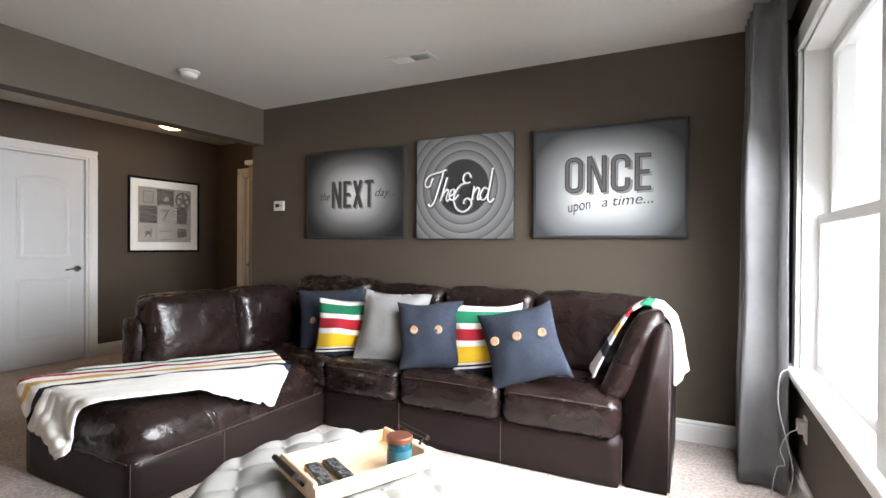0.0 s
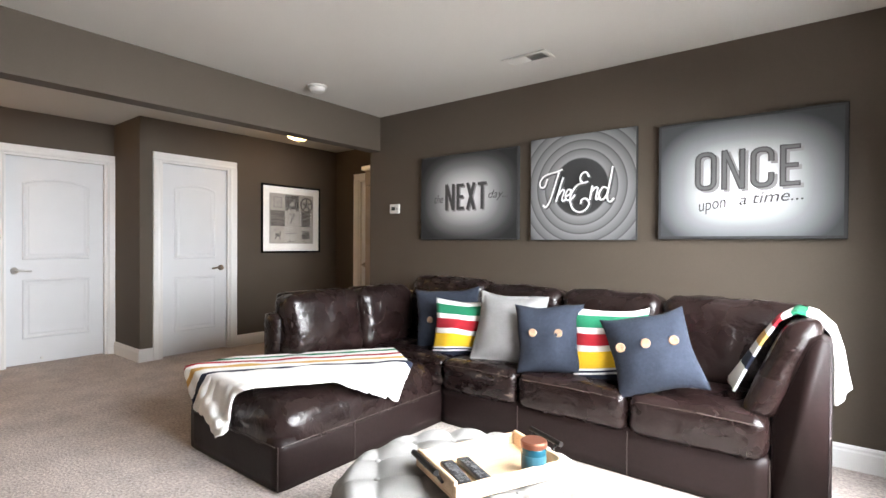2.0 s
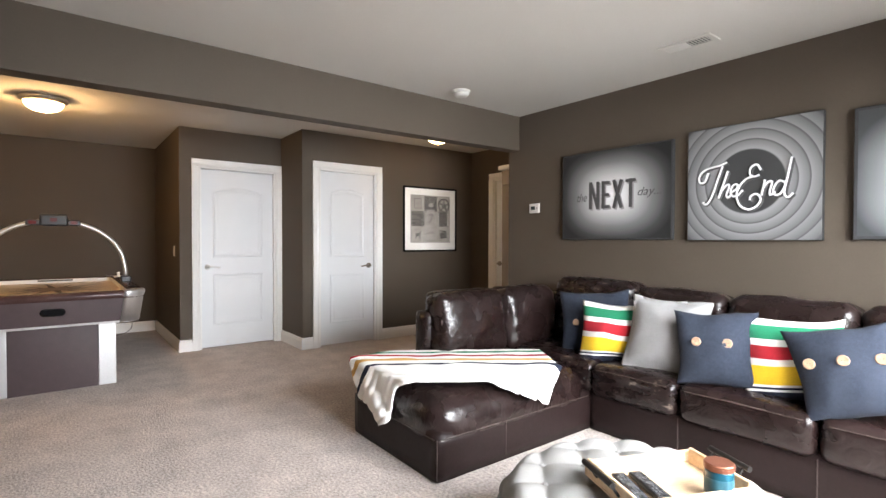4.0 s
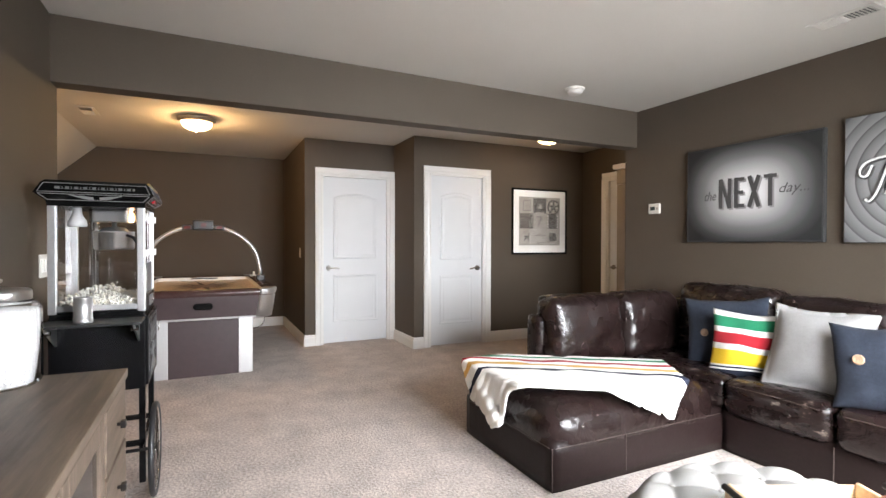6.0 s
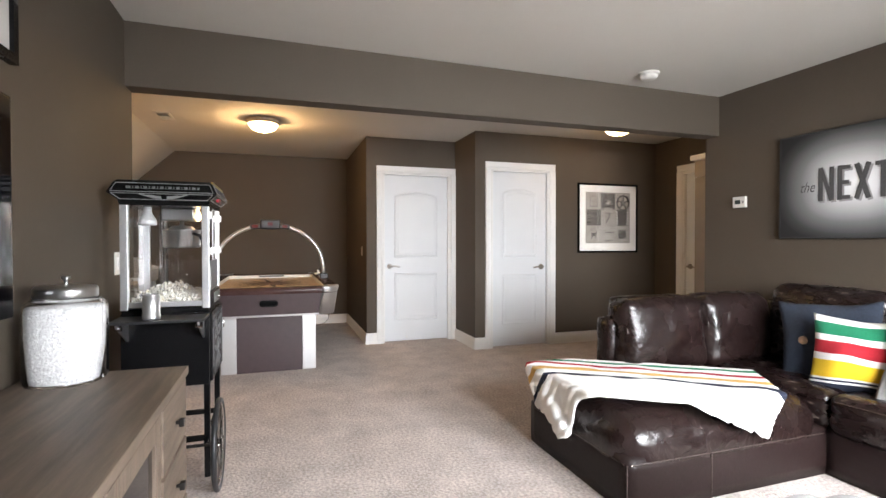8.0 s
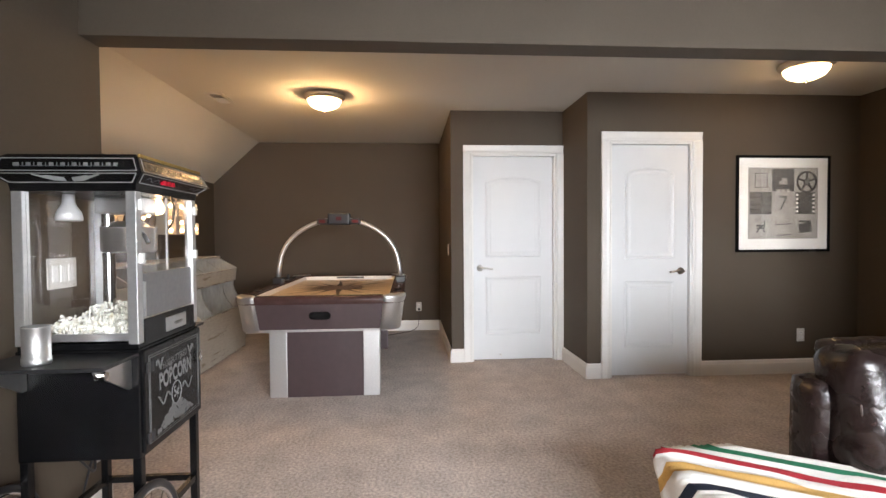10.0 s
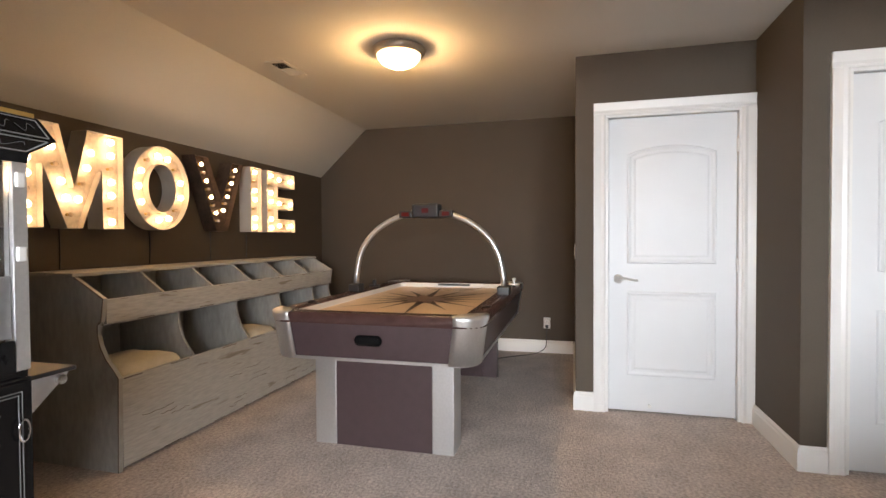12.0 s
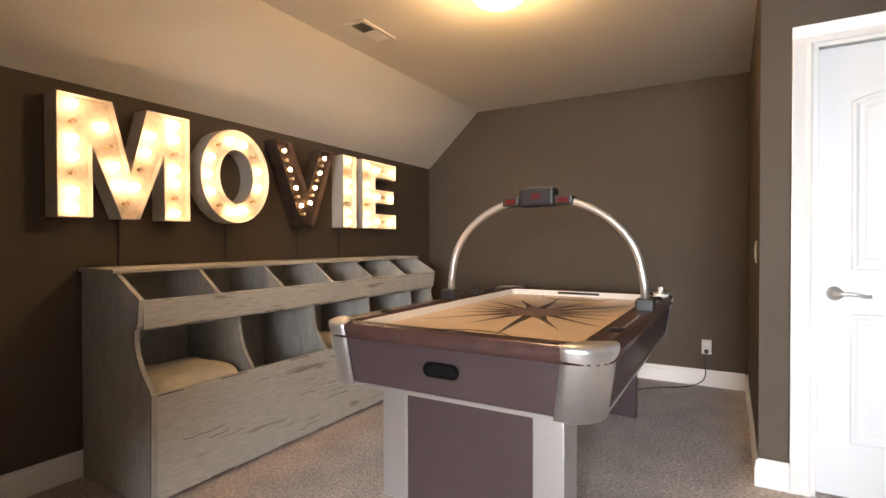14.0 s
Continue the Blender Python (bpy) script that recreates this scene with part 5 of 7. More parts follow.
for r_ in range(3):
    for c_ in range(3):
        w_, h_ = (iy1 - iy0 - 0.03) / 3, (iz1 - iz0 - 0.03) / 3
        y0 = iy0 + 0.015 + c_ * w_
        z1 = iz1 - 0.015 - r_ * h_
        w_, h_ = w_ - 0.004, h_ - 0.004
        part("picture_cell", boxes((D2_X + 0.0115, D2_X + 0.013, y0, y0 + w_, z1 - h_, z1)), cells[r_][c_], pf)
        X = D2_X + 0.0145
        yc, zc = y0 + w_ / 2, z1 - h_ / 2

        def flat(nm, m, *bs, deg=0.0):
            """Bars of a print, by their middle and size in the cell, turned about its middle."""
            bm = bmesh.new()
            for u, v, a_, b_ in bs:
                box(bm, X - 0.0015, X, yc + u - a_ / 2, yc + u + a_ / 2, zc + v - b_ / 2, zc + v + b_ / 2)
            part(nm, tilted(bm, (X, yc, zc), "X", deg), m, pf)

        ring_at = lambda r, u=0.0, v=0.0: [(X, yc + u + r * math.cos(k * math.pi / 16), zc + v + r * math.sin(k * math.pi / 16)) for k in range(32)]
        if (r_, c_) == (0, 2):
            part("reel", tube(bmesh.new(), ring_at(0.088, 0.012, -0.012), 0.009, 6, closed=True), M_INKGREY, pf)
            part("reel_hub", cyl(bmesh.new(), (X - 0.002, yc + 0.012, zc - 0.012), (X + 0.001, yc + 0.012, zc - 0.012), 0.034, n=20), M_INKGREY, pf)
            for k in range(5):
                t = 0.3 + k * 2 * math.pi / 5
                part("reel_spoke", tube(bmesh.new(), [(X, yc + 0.012 + q * math.cos(t), zc - 0.012 + q * math.sin(t)) for q in (0.03, 0.085)], 0.009, 6), M_INKGREY, pf)
        elif (r_, c_) == (0, 1):
            flat("cloud_shape", M_INKLIGHT, (0.0, -0.02, 0.075, 0.03), (0.01, 0.005, 0.045, 0.024))
            flat("arch_shape", M_VELLUM, (-0.045, -0.088, 0.03, 0.022), (0.0, -0.088, 0.03, 0.022), (0.045, -0.088, 0.03, 0.022))
        elif (r_, c_) == (1, 1):
            fit_text("7", 0.085, 0.125, pose(X, yc, zc, 90, 0, 90), M_INKGREY, pf)
        elif (r_, c_) == (1, 2):
            flat("film_strip", M_PHOTO, (0.0, 0.0, 0.178, h_ * 0.99))
            flat("frame_line", M_INKLIGHT, (0.0, 0.008, 0.115, 0.004))
            for k in range(5):
                for u in (-0.076, 0.076):
                    part("sprocket_hole", boxes((X, X + 0.001, yc + u - 0.010, yc + u + 0.010, zc + 0.062 - k * 0.036, zc + 0.078 - k * 0.036)), M_PAPER, pf)
        elif (r_, c_) == (2, 0):
            flat("chair_seat", M_INKGREY, (0.0, 0.0, 0.08, 0.016), (0.035, 0.02, 0.012, 0.04), (0.0, -0.022, 0.075, 0.012))
            for d in (-32, 32):
                flat("chair_leg", M_INKGREY, (0.0, -0.035, 0.012, 0.075), deg=d)
            flat("smudge", M_INKLIGHT, (-0.01, 0.05, 0.08, 0.035), deg=6)
        elif (r_, c_) == (2, 2):
            flat("clapper_board", M_PHOTO, (0.0, -0.02, 0.115, 0.08), deg=7)
            flat("clapper_stick", M_PHOTO, (-0.005, 0.035, 0.11, 0.018), deg=-4)
        elif (r_, c_) == (2, 1):
            flat("ticket_edge", M_INKGREY, (0.0, 0.012, 0.16, 0.009), (0.0, -0.084, 0.14, 0.010), deg=3)
            flat("ticket_fold", M_INKLIGHT, (0.0, 0.03, 0.14, 0.018), deg=-3)
        elif (r_, c_) == (0, 0):
            flat("frame_bar", M_INKGREY, (0.0, 0.062, 0.115, 0.006), (0.0, -0.062, 0.115, 0.006), (-0.055, 0.0, 0.006, 0.118), (0.055, 0.0, 0.006, 0.118))
            flat("frame_fill", M_INKLIGHT, (0.0, 0.0, 0.098, 0.108))
pn = part("pane", boxes((D2_X + 0.0175, D2_X + 0.019, PY0 + 0.022, PY1 - 0.022, PZ0 + 0.022, PZ1 - 0.022)), M_CLEAR, pf)
pn.visible_shadow = False

# ---- hall cabinet ----
hc = thing("tall_cabinet", (-5.35, 4.4, 0), "tall taupe-white cabinet with cornice in the hall", "cabinet")
part("body", boxes((-5.60, -5.06, 4.14, 4.66, 0, 1.86), bevel=0.004), M_CABINET, hc)
part("frieze", boxes((-5.60, -5.06, 4.135, 4.66, 1.864, 2.03), bevel=0.004), M_CABINET, hc)
part("cornice", boxes((-5.635, -5.05, 4.105, 4.665, 2.034, 2.085), bevel=0.012, seg=3), M_TRIM, hc)
for k in range(3):
    part("side_flute", boxes((-5.606, -5.60, 4.19 + k * 0.15, 4.27 + k * 0.15, 0.12, 1.78), bevel=0.003), M_CABINET, hc)
part("cabinet_door", boxes((-5.57, -5.09, 4.122, 4.14, 0.08, 1.80), bevel=0.006), M_CABINET, hc)

# ---- dresser wall ----
DX0, DX1, DY0, DY1, DZ = -3.65, -1.95, -0.685, -0.19, 0.757
dr = thing("dresser", ((DX0 + DX1) / 2, -0.47, 0), "weathered brown oak dresser with drawers and dark square knobs", "dresser")
part("top", boxes((DX0 - 0.012, DX1 + 0.012, DY0, DY1, DZ - 0.03, DZ), bevel=0.003), M_OAK, dr)
part("plinth", boxes((DX0 + 0.01, DX1 - 0.01, DY0 + 0.01, DY1 - 0.03, 0, 0.08)), M_OAK, dr)
part("carcass", boxes((DX0, DX1, DY0, DY1 - 0.022, 0.08, DZ - 0.03)), M_OAK_V, dr)
cols = [(DX0 + 0.02, DX0 + 0.40, True), (DX0 + 0.43, DX0 + 0.90, False), (DX0 + 0.92, DX1 - 0.43, False), (DX1 - 0.40, DX1 - 0.02, True)]
for x0, x1, drawers in cols:
    if drawers:
        for k in range(3):
            z0 = 0.10 + k * 0.21
            d = part("drawer", boxes((x0, x1, DY1 - 0.022, DY1 - 0.004, z0, z0 + 0.20), bevel=0.003, seg=1), M_OAK, dr)
            bm = boxes(((x0 + x1) / 2 - 0.012, (x0 + x1) / 2 + 0.012, DY1 + 0.006, DY1 + 0.022, z0 + 0.088, z0 + 0.112), bevel=0.003)
            cyl(bm, ((x0 + x1) / 2, DY1 - 0.005, z0 + 0.1), ((x0 + x1) / 2, DY1 + 0.007, z0 + 0.1), 0.006, n=10)
            part("knob", bm, M_DARKMETAL, d, "dark iron square knob")
    else:
        d = part("glazed_door", boxes((x0, x0 + 0.06, DY1 - 0.022, DY1 - 0.004, 0.10, 0.72), (x1 - 0.06, x1, DY1 - 0.022, DY1 - 0.004, 0.10, 0.72), (x0 + 0.06, x1 - 0.06, DY1 - 0.022, DY1 - 0.004, 0.10, 0.16), (x0 + 0.06, x1 - 0.06, DY1 - 0.022, DY1 - 0.004, 0.66, 0.72), bevel=0.002, seg=1), M_OAK_V, dr)
        part("pane", boxes((x0 + 0.06, x1 - 0.06, DY1 - 0.018, DY1 - 0.014, 0.16, 0.66)), M_SCREEN, d)
part("side_panel", boxes((DX0 - 0.004, DX0, DY0 + 0.05, DY1 - 0.07, 0.13, DZ - 0.08)), M_OAK_V, dr)
# lidded glass jar of white pebbles
JX, JY, JZ = -3.56, -0.535, DZ + 0.001
jar = thing("glass_jar", (JX, JY, JZ), "large oval glass jar of white filling with a steel lid", "jar")


def oval(bm, prof, n=48, power=2.3, sx=1.0, sy=0.97):
    ringsv = []
    for r, h in prof:
        if r < 1e-5:
            ringsv.append([bm.verts.new((JX, JY, JZ + h))])
            continue
        ring = []
        for i in range(n):
            t = 2 * math.pi * i / n
            c, s = math.cos(t), math.sin(t)
            q = (abs(c) ** power + abs(s) ** power) ** (-1 / power)
            ring.append(bm.verts.new((JX + r * q * c * sx, JY + r * q * s * sy, JZ + h)))
        ringsv.append(ring)
    for a_, b_ in zip(ringsv, ringsv[1:]):
        for i in range(n):
            q = [a_[i % len(a_)], a_[(i + 1) % len(a_)], b_[(i + 1) % len(b_)], b_[i % len(b_)]]
            q = [v for j, v in enumerate(q) if v not in q[:j]]
            if len(q) > 2:
                bm.faces.new(q)
    return bm


JR = 0.117
part("glass_body", oval(bmesh.new(), [(0, 0), (JR - 0.014, 0), (JR - 0.004, 0.004), (JR, 0.014), (JR, 0.245), (JR - 0.005, 0.258), (JR - 0.018, 0.27), (JR - 0.03, 0.276), (JR - 0.034, 0.274), (JR - 0.02, 0.265), (JR - 0.008, 0.254), (JR - 0.004, 0.242), (JR - 0.004, 0.014), (JR - 0.014, 0.005), (0, 0.005)]), M_CLEAR, jar, smooth=True).visible_shadow = False
part("filling", oval(bmesh.new(), [(0, 0.006), (JR - 0.016, 0.006), (JR - 0.007, 0.014), (JR - 0.007, 0.24), (JR - 0.014, 0.252), (0, 0.258)]), M_SUGAR, jar, "white pebbly filling", smooth=True)
part("lid", lathe(bmesh.new(), (JX, JY, JZ), [(0, 0.277), (0.086, 0.277), (0.089, 0.281), (0.089, 0.303), (0.084, 0.312), (0, 0.32)], 40), M_STEEL, jar, "brushed steel lid", smooth=True)
part("knob", lathe(bmesh.new(), (JX, JY, JZ), [(0.006, 0.319), (0.006, 0.332), (0.013, 0.336), (0.013, 0.345), (0, 0.347)], 16), M_STEEL, jar, smooth=True)
rng = random.Random(5)
bm = bmesh.new()
for k in range(900):
    t, h = rng.uniform(0, 2 * math.pi), rng.uniform(0.01, 0.242)
    c, s = math.cos(t), math.sin(t)
    q = (abs(c) ** 2.3 + abs(s) ** 2.3) ** (-1 / 2.3) * (JR - 0.0085)
    bmesh.ops.create_icosphere(bm, subdivisions=1, radius=rng.uniform(0.0025, 0.0042), matrix=Matrix.Translation((JX + q * c, JY + q * s * 0.97, JZ + h)))
tagged(part("pebbles", bm, M_SUGAR, jar), kind="stuff")

tv = thing("television", (-2.96, SOUTH_Y, 1.36), "black flat-screen television mounted on the wall", "television")
part("bezel", boxes((-3.485, -2.19, -0.685, -0.645, 0.985, 1.66), bevel=0.004), M_BLACK, tv)
part("screen", boxes((-3.473, -2.202, -0.6452, -0.643, 1.005, 1.648)), M_SCREEN, tv)
part("wall_mount", boxes((-3.15, -2.75, SOUTH_Y, -0.685, 1.2, 1.5)), M_DARKMETAL, tv)
wp = thing("framed_picture", (-3.2, SOUTH_Y, 2.01), "black framed picture with a white mat above the television", "picture")
part("frame", boxes((-3.60, -3.57, SOUTH_Y, SOUTH_Y + 0.025, 1.79, 2.27), (-2.92, -2.89, SOUTH_Y, SOUTH_Y + 0.025, 1.79, 2.27), (-3.57, -2.92, SOUTH_Y, SOUTH_Y + 0.025, 1.79, 1.82), (-3.57, -2.92, SOUTH_Y, SOUTH_Y + 0.025, 2.24, 2.27)), M_BLACK, wp)
part("mat_board", boxes((-3.57, -2.92, SOUTH_Y + 0.004, SOUTH_Y + 0.012, 1.82, 2.24)), M_PAPER, wp)
part("print", boxes((-3.45, -3.04, SOUTH_Y + 0.012, SOUTH_Y + 0.014, 1.90, 2.16)), M_INKGREY, wp)

# ---- popcorn cart ----
X0, X1, Y0, Y1 = -4.81, -4.35, -0.59, -0.20
pc = thing("popcorn_cart", ((X0 + X1) / 2, (Y0 + Y1) / 2, 0), "black old-fashioned popcorn machine on a wheeled cart", "popcorn machine")
part("cart_body", boxes((X0, X1, Y0, Y1, 0.50, 0.868), bevel=0.004), M_BLACK, pc)
for x, y, z in ((X0 + 0.016, Y0 + 0.016, 0), (X0 + 0.016, Y1 - 0.016, 0), (X1 - 0.016, Y0 + 0.016, 0.03), (X1 - 0.016, Y1 - 0.016, 0.03)):
    part("leg", boxes((x - 0.014, x + 0.014, y - 0.014, y + 0.014, z, 0.50), bevel=0.002, seg=1), M_BLACK, pc)
for y in (Y0 + 0.016, Y1 - 0.016):
    part("rail", boxes((X0 + 0.03, X1 - 0.03, y - 0.01, y + 0.01, 0.215, 0.24)), M_BLACK, pc)
for x in (X0 + 0.016, X1 - 0.016):
    part("rail", boxes((x - 0.01, x + 0.01, Y0 + 0.03, Y1 - 0.03, 0.215, 0.24)), M_BLACK, pc)
part("axle", cyl(bmesh.new(), (-4.28, Y0 - 0.04, 0.222), (-4.28, Y1 + 0.055, 0.222), 0.008, n=12), M_DARKMETAL, pc)
for y in (Y0 + 0.016, Y1 - 0.016):
    part("axle_arm", boxes((-4.3, X1 - 0.014, y - 0.009, y + 0.009, 0.212, 0.234)), M_BLACK, pc)
for y in (Y0 - 0.03, Y1 + 0.045):
    wh = part("wheel", cyl(bmesh.new(), (-4.28, y - 0.018, 0.222), (-4.28, y + 0.018, 0.222), 0.022, n=20), M_CHROME, pc, "spoked chrome wheel with black tyre")
    R_ = 0.208
    part("tyre", tube(bmesh.new(), [(-4.28 + R_ * math.cos(k * math.pi / 24), y, 0.222 + R_ * math.sin(k * math.pi / 24)) for k in range(48)], 0.013, 10, closed=True), M_BLACKP, wh, smooth=True)
    part("rim", tube(bmesh.new(), [(-4.28 + 0.192 * math.cos(k * math.pi / 24), y, 0.222 + 0.192 * math.sin(k * math.pi / 24)) for k in range(48)], 0.0075, 8, closed=True), M_CHROME, wh, smooth=True)
    for k in range(14):
        t = k * 2 * math.pi / 14
        part("spoke", cyl(bmesh.new(), (-4.28 + 0.02 * math.cos(t), y, 0.222 + 0.02 * math.sin(t)), (-4.28 + 0.188 * math.cos(t), y, 0.222 + 0.188 * math.sin(t)), 0.0026, n=6), M_CHROME, wh)
# side shelf with its brackets
sh = part("side_shelf", boxes((X1, X1 + 0.20, Y0 + 0.0, Y1 - 0.0, 0.846, 0.858), bevel=0.003), mat("dark_steel", (0.045, 0.045, 0.047), 0.4, 0.6), pc, "folding metal side shelf")
for y in (Y0 + 0.03, Y1 - 0.03):
    bm = bmesh.new()
    prism(bm, [(X1 + 0.002, 0.74), (X1 + 0.002, 0.845), (X1 + 0.20, 0.845), (X1 + 0.19, 0.832), (X1 + 0.02, 0.74)], lambda u, v, w: (u, y + w, v), 0.006)
    part("bracket", bm, M_STEEL, sh)
    part("wing_nut", cyl(bmesh.new(), (X1 + 0.16, y - 0.012, 0.825), (X1 + 0.16, y + 0.018, 0.825), 0.013, n=12), M_CHROME, sh)
# second shelf, on the far end
sh = part("side_shelf", boxes((X0 - 0.14, X0, Y0, Y1 - 0.03, 0.846, 0.858), bevel=0.003), bpy.data.materials["dark_steel"], pc, "folding metal side shelf")
for y in (Y0 + 0.03, Y1 - 0.06):
    bm = bmesh.new()
    prism(bm, [(X0 - 0.002, 0.74), (X0 - 0.002, 0.845), (X0 - 0.14, 0.845), (X0 - 0.13, 0.832), (X0 - 0.02, 0.74)], lambda u, v, w: (u, y + w, v), 0.006)
    part("bracket", bm, M_STEEL, sh)
    part("wing_nut", cyl(bmesh.new(), (X0 - 0.11, y - 0.012, 0.825), (X0 - 0.11, y + 0.018, 0.825), 0.013, n=12), M_CHROME, sh)
# glass case
ZB, ZT, CZ = 0.90, 1.397, 0.86
part("case_base", boxes((X0 + 0.004, X1 - 0.004, Y0 + 0.004, Y1 - 0.004, 0.868, ZB), bevel=0.003), M_BLACK, pc)
for x in (X0, X1 - 0.034):
    for y in (Y0, Y1 - 0.034):
        part("corner_post", boxes((x, x + 0.034, y, y + 0.034, 0.885, ZT), bevel=0.003), M_ALU, pc)
part("sill_trim", boxes((X1 - 0.012, X1 - 0.004, Y0 + 0.034, Y1 - 0.034, ZB - 0.01, ZB + 0.022)), M_ALU, pc)
part("back_liner", boxes((X0 + 0.034, X1 - 0.034, Y0 + 0.004, Y0 + 0.007, ZB, ZT)), M_CLEAR, pc).visible_shadow = False
for nm, d in (("pane", (X1 - 0.020, X1 - 0.016, Y0 + 0.034, Y1 - 0.034, ZB, ZT)), ("pane", (X0 + 0.016, X0 + 0.020, Y0 + 0.034, Y1 - 0.034, ZB, ZT)),
              ("pane", (X0 + 0.036, (X0 + X1) / 2 - 0.004, Y1 - 0.014, Y1 - 0.010, 1.12, ZT - 0.01)), ("pane", ((X0 + X1) / 2 + 0.004, X1 - 0.036, Y1 - 0.014, Y1 - 0.010, 1.12, ZT - 0.01))):
    p_ = part(nm, boxes(d), M_CLEAR, pc)
    p_.visible_shadow = False
part("door_edge", boxes(((X0 + X1) / 2 - 0.004, (X0 + X1) / 2 + 0.004, Y1 - 0.016, Y1 - 0.008, 1.12, ZT - 0.01)), M_ALU, pc)
part("lower_door", boxes((X0 + 0.036, X1 - 0.036, Y1 - 0.014, Y1 - 0.008, 0.965, 1.118), bevel=0.002, seg=1), mat("frosted_steel", (0.34, 0.34, 0.35), 0.45, 0.8, fine=0.05, fine_scale=60), pc, "grey frosted metal door")
part("crumb_drawer", boxes((X0 + 0.036, X1 - 0.036, Y1 - 0.012, Y1 + 0.002, 0.880, 0.962), bevel=0.003), M_BLACK, pc)
part("drawer_plate", boxes((X0 + 0.12, X0 + 0.28, Y1 + 0.002, Y1 + 0.006, 0.893, 0.945), bevel=0.001, seg=1), M_STEEL, pc)
part("drawer_pull", boxes((X0 + 0.17, X0 + 0.225, Y1 + 0.006, Y1 + 0.016, 0.912, 0.924), bevel=0.003), M_CHROME, pc)
for x in (X0 + 0.012, X1 - 0.030):
    for z in (1.17, 1.35):
        part("hinge", boxes((x, x + 0.018, Y1, Y1 + 0.012, z - 0.018, z + 0.018), bevel=0.003), M_FOGWHITE, pc)
part("door_trim", boxes((X1 - 0.05, X1 - 0.044, Y1 - 0.008, Y1 + 0.002, 0.97, 1.09)), M_ALU, pc)
# canopy
bm = bmesh.new()
cxm, cym = (X0 + X1) / 2, (Y0 + Y1) / 2
hw, hd = (X1 - X0) / 2, (Y1 - Y0) / 2
prev = None
for z, o in ((ZT - 0.004, 0.0), (ZT + CZ * 0.025, 0.004), (ZT + CZ * 0.062, 0.042), (ZT + CZ * 0.122, 0.018), (ZT + CZ * 0.135, 0.004)):
    ring = [bm.verts.new((cxm + sx * (hw + o), cym + sy * (hd + o), z)) for sx, sy in ((-1, -1), (1, -1), (1, 1), (-1, 1))]
    if prev:
        for i in range(4):
            bm.faces.new((prev[i], prev[(i + 1) % 4], ring[(i + 1) % 4], ring[i]))
    else:
        bm.faces.new(ring[::-1])
    prev = ring
bm.faces.new(prev)
can = part("canopy", bm, M_BLACK, pc, "black flared canopy with silver scrollwork")
# added strip: the ceiling lamp's yellow reflection along the canopy top
part("glint_brass", boxes((X0 - 0.005, X1 + 0.005, Y1 + 0.012, Y1 + 0.02, ZT + CZ * 0.124, ZT + CZ * 0.136)), M_GOLD, can)


def ribbon(pts, r, parent, m, name="scroll_line"):
    part(name, tube(bmesh.new(), pts, r, 5), m, parent)


def canopy_pt(face, s, z):
    """s from -1 to 1 along a face, z above the case; just proud of the canopy's surface."""
    lev = [(0.025, 0.004), (0.062, 0.042), (0.122, 0.018)]
    for (z0, o0), (z1, o1) in zip(lev, lev[1:]):
        if z0 <= z <= z1:
            o = o0 + (o1 - o0) * (z - z0) / (z1 - z0)
    return (cxm + hw + o + 0.002, cym + s * (hd + o) * 0.97, ZT + CZ * z) if face == "E" else (cxm + s * (hw + o) * 0.97, cym + hd + o + 0.002, ZT + CZ * z)


for f in "EN":
    for z0, z1 in ((0.028, 0.058), (0.068, 0.117)):
        ribbon([canopy_pt(f, -0.97, z0), canopy_pt(f, 0.97, z0)], 0.0016, can, M_PRINT)
        ribbon([canopy_pt(f, -0.97, z1), canopy_pt(f, 0.97, z1)], 0.0016, can, M_PRINT)
        for s in (-0.97, 0.97):
            ribbon([canopy_pt(f, s, z0), canopy_pt(f, s, z1)], 0.0016, can, M_PRINT)
# banner bar on the upper face, wings on the lower
ribbon([canopy_pt("E", -0.72, 0.092), canopy_pt("E", 0.72, 0.092)], 0.007, can, M_PRINT_DIM, "banner")
for k in range(26):
    part("banner_mark", boxes((lambda p: (p[0] + 0.005, p[0] + 0.008, p[1] - 0.004, p[1] + 0.003, p[2] - 0.005, p[2] + 0.005))(canopy_pt("E", -0.66 + k * 0.053, 0.092))), M_BLACK if k % 3 else M_PRINT_DIM, can)
for s in (-1, 1):
    for k in range(5):
        ribbon([canopy_pt("E", s * 0.06, 0.034 + k * 0.002), canopy_pt("E", s * (0.22 + 0.02 * k), 0.036 + 0.0035 * k), canopy_pt("E", s * (0.46 - 0.06 * k), 0.055 - 0.003 * k)], 0.0028, can, M_PRINT, "wing")
for k in range(9):
    a0 = -0.9 + k * 0.21
    ribbon([canopy_pt("N", a0 + 0.008 * j, 0.092 + 0.011 * math.sin(j * 0.33 + k)) for j in range(22)], 0.0009, can, M_KEY, "scroll")
for a0 in (-0.85, 0.5):
    ribbon([canopy_pt("N", a0 + 0.012 * j, 0.043 + 0.006 * math.sin(j * 0.35)) for j in range(29)], 0.0009, can, M_KEY, "scroll")
for k in range(3):
    p = canopy_pt("N", 0.12 + 0.13 * k, 0.044)
    part("red_switch", boxes((p[0] - 0.011, p[0] + 0.011, p[1] - 0.006, p[1] + 0.006, p[2] - 0.009, p[2] + 0.009), bevel=0.002), M_REDLIT, can, "small red rocker switch")
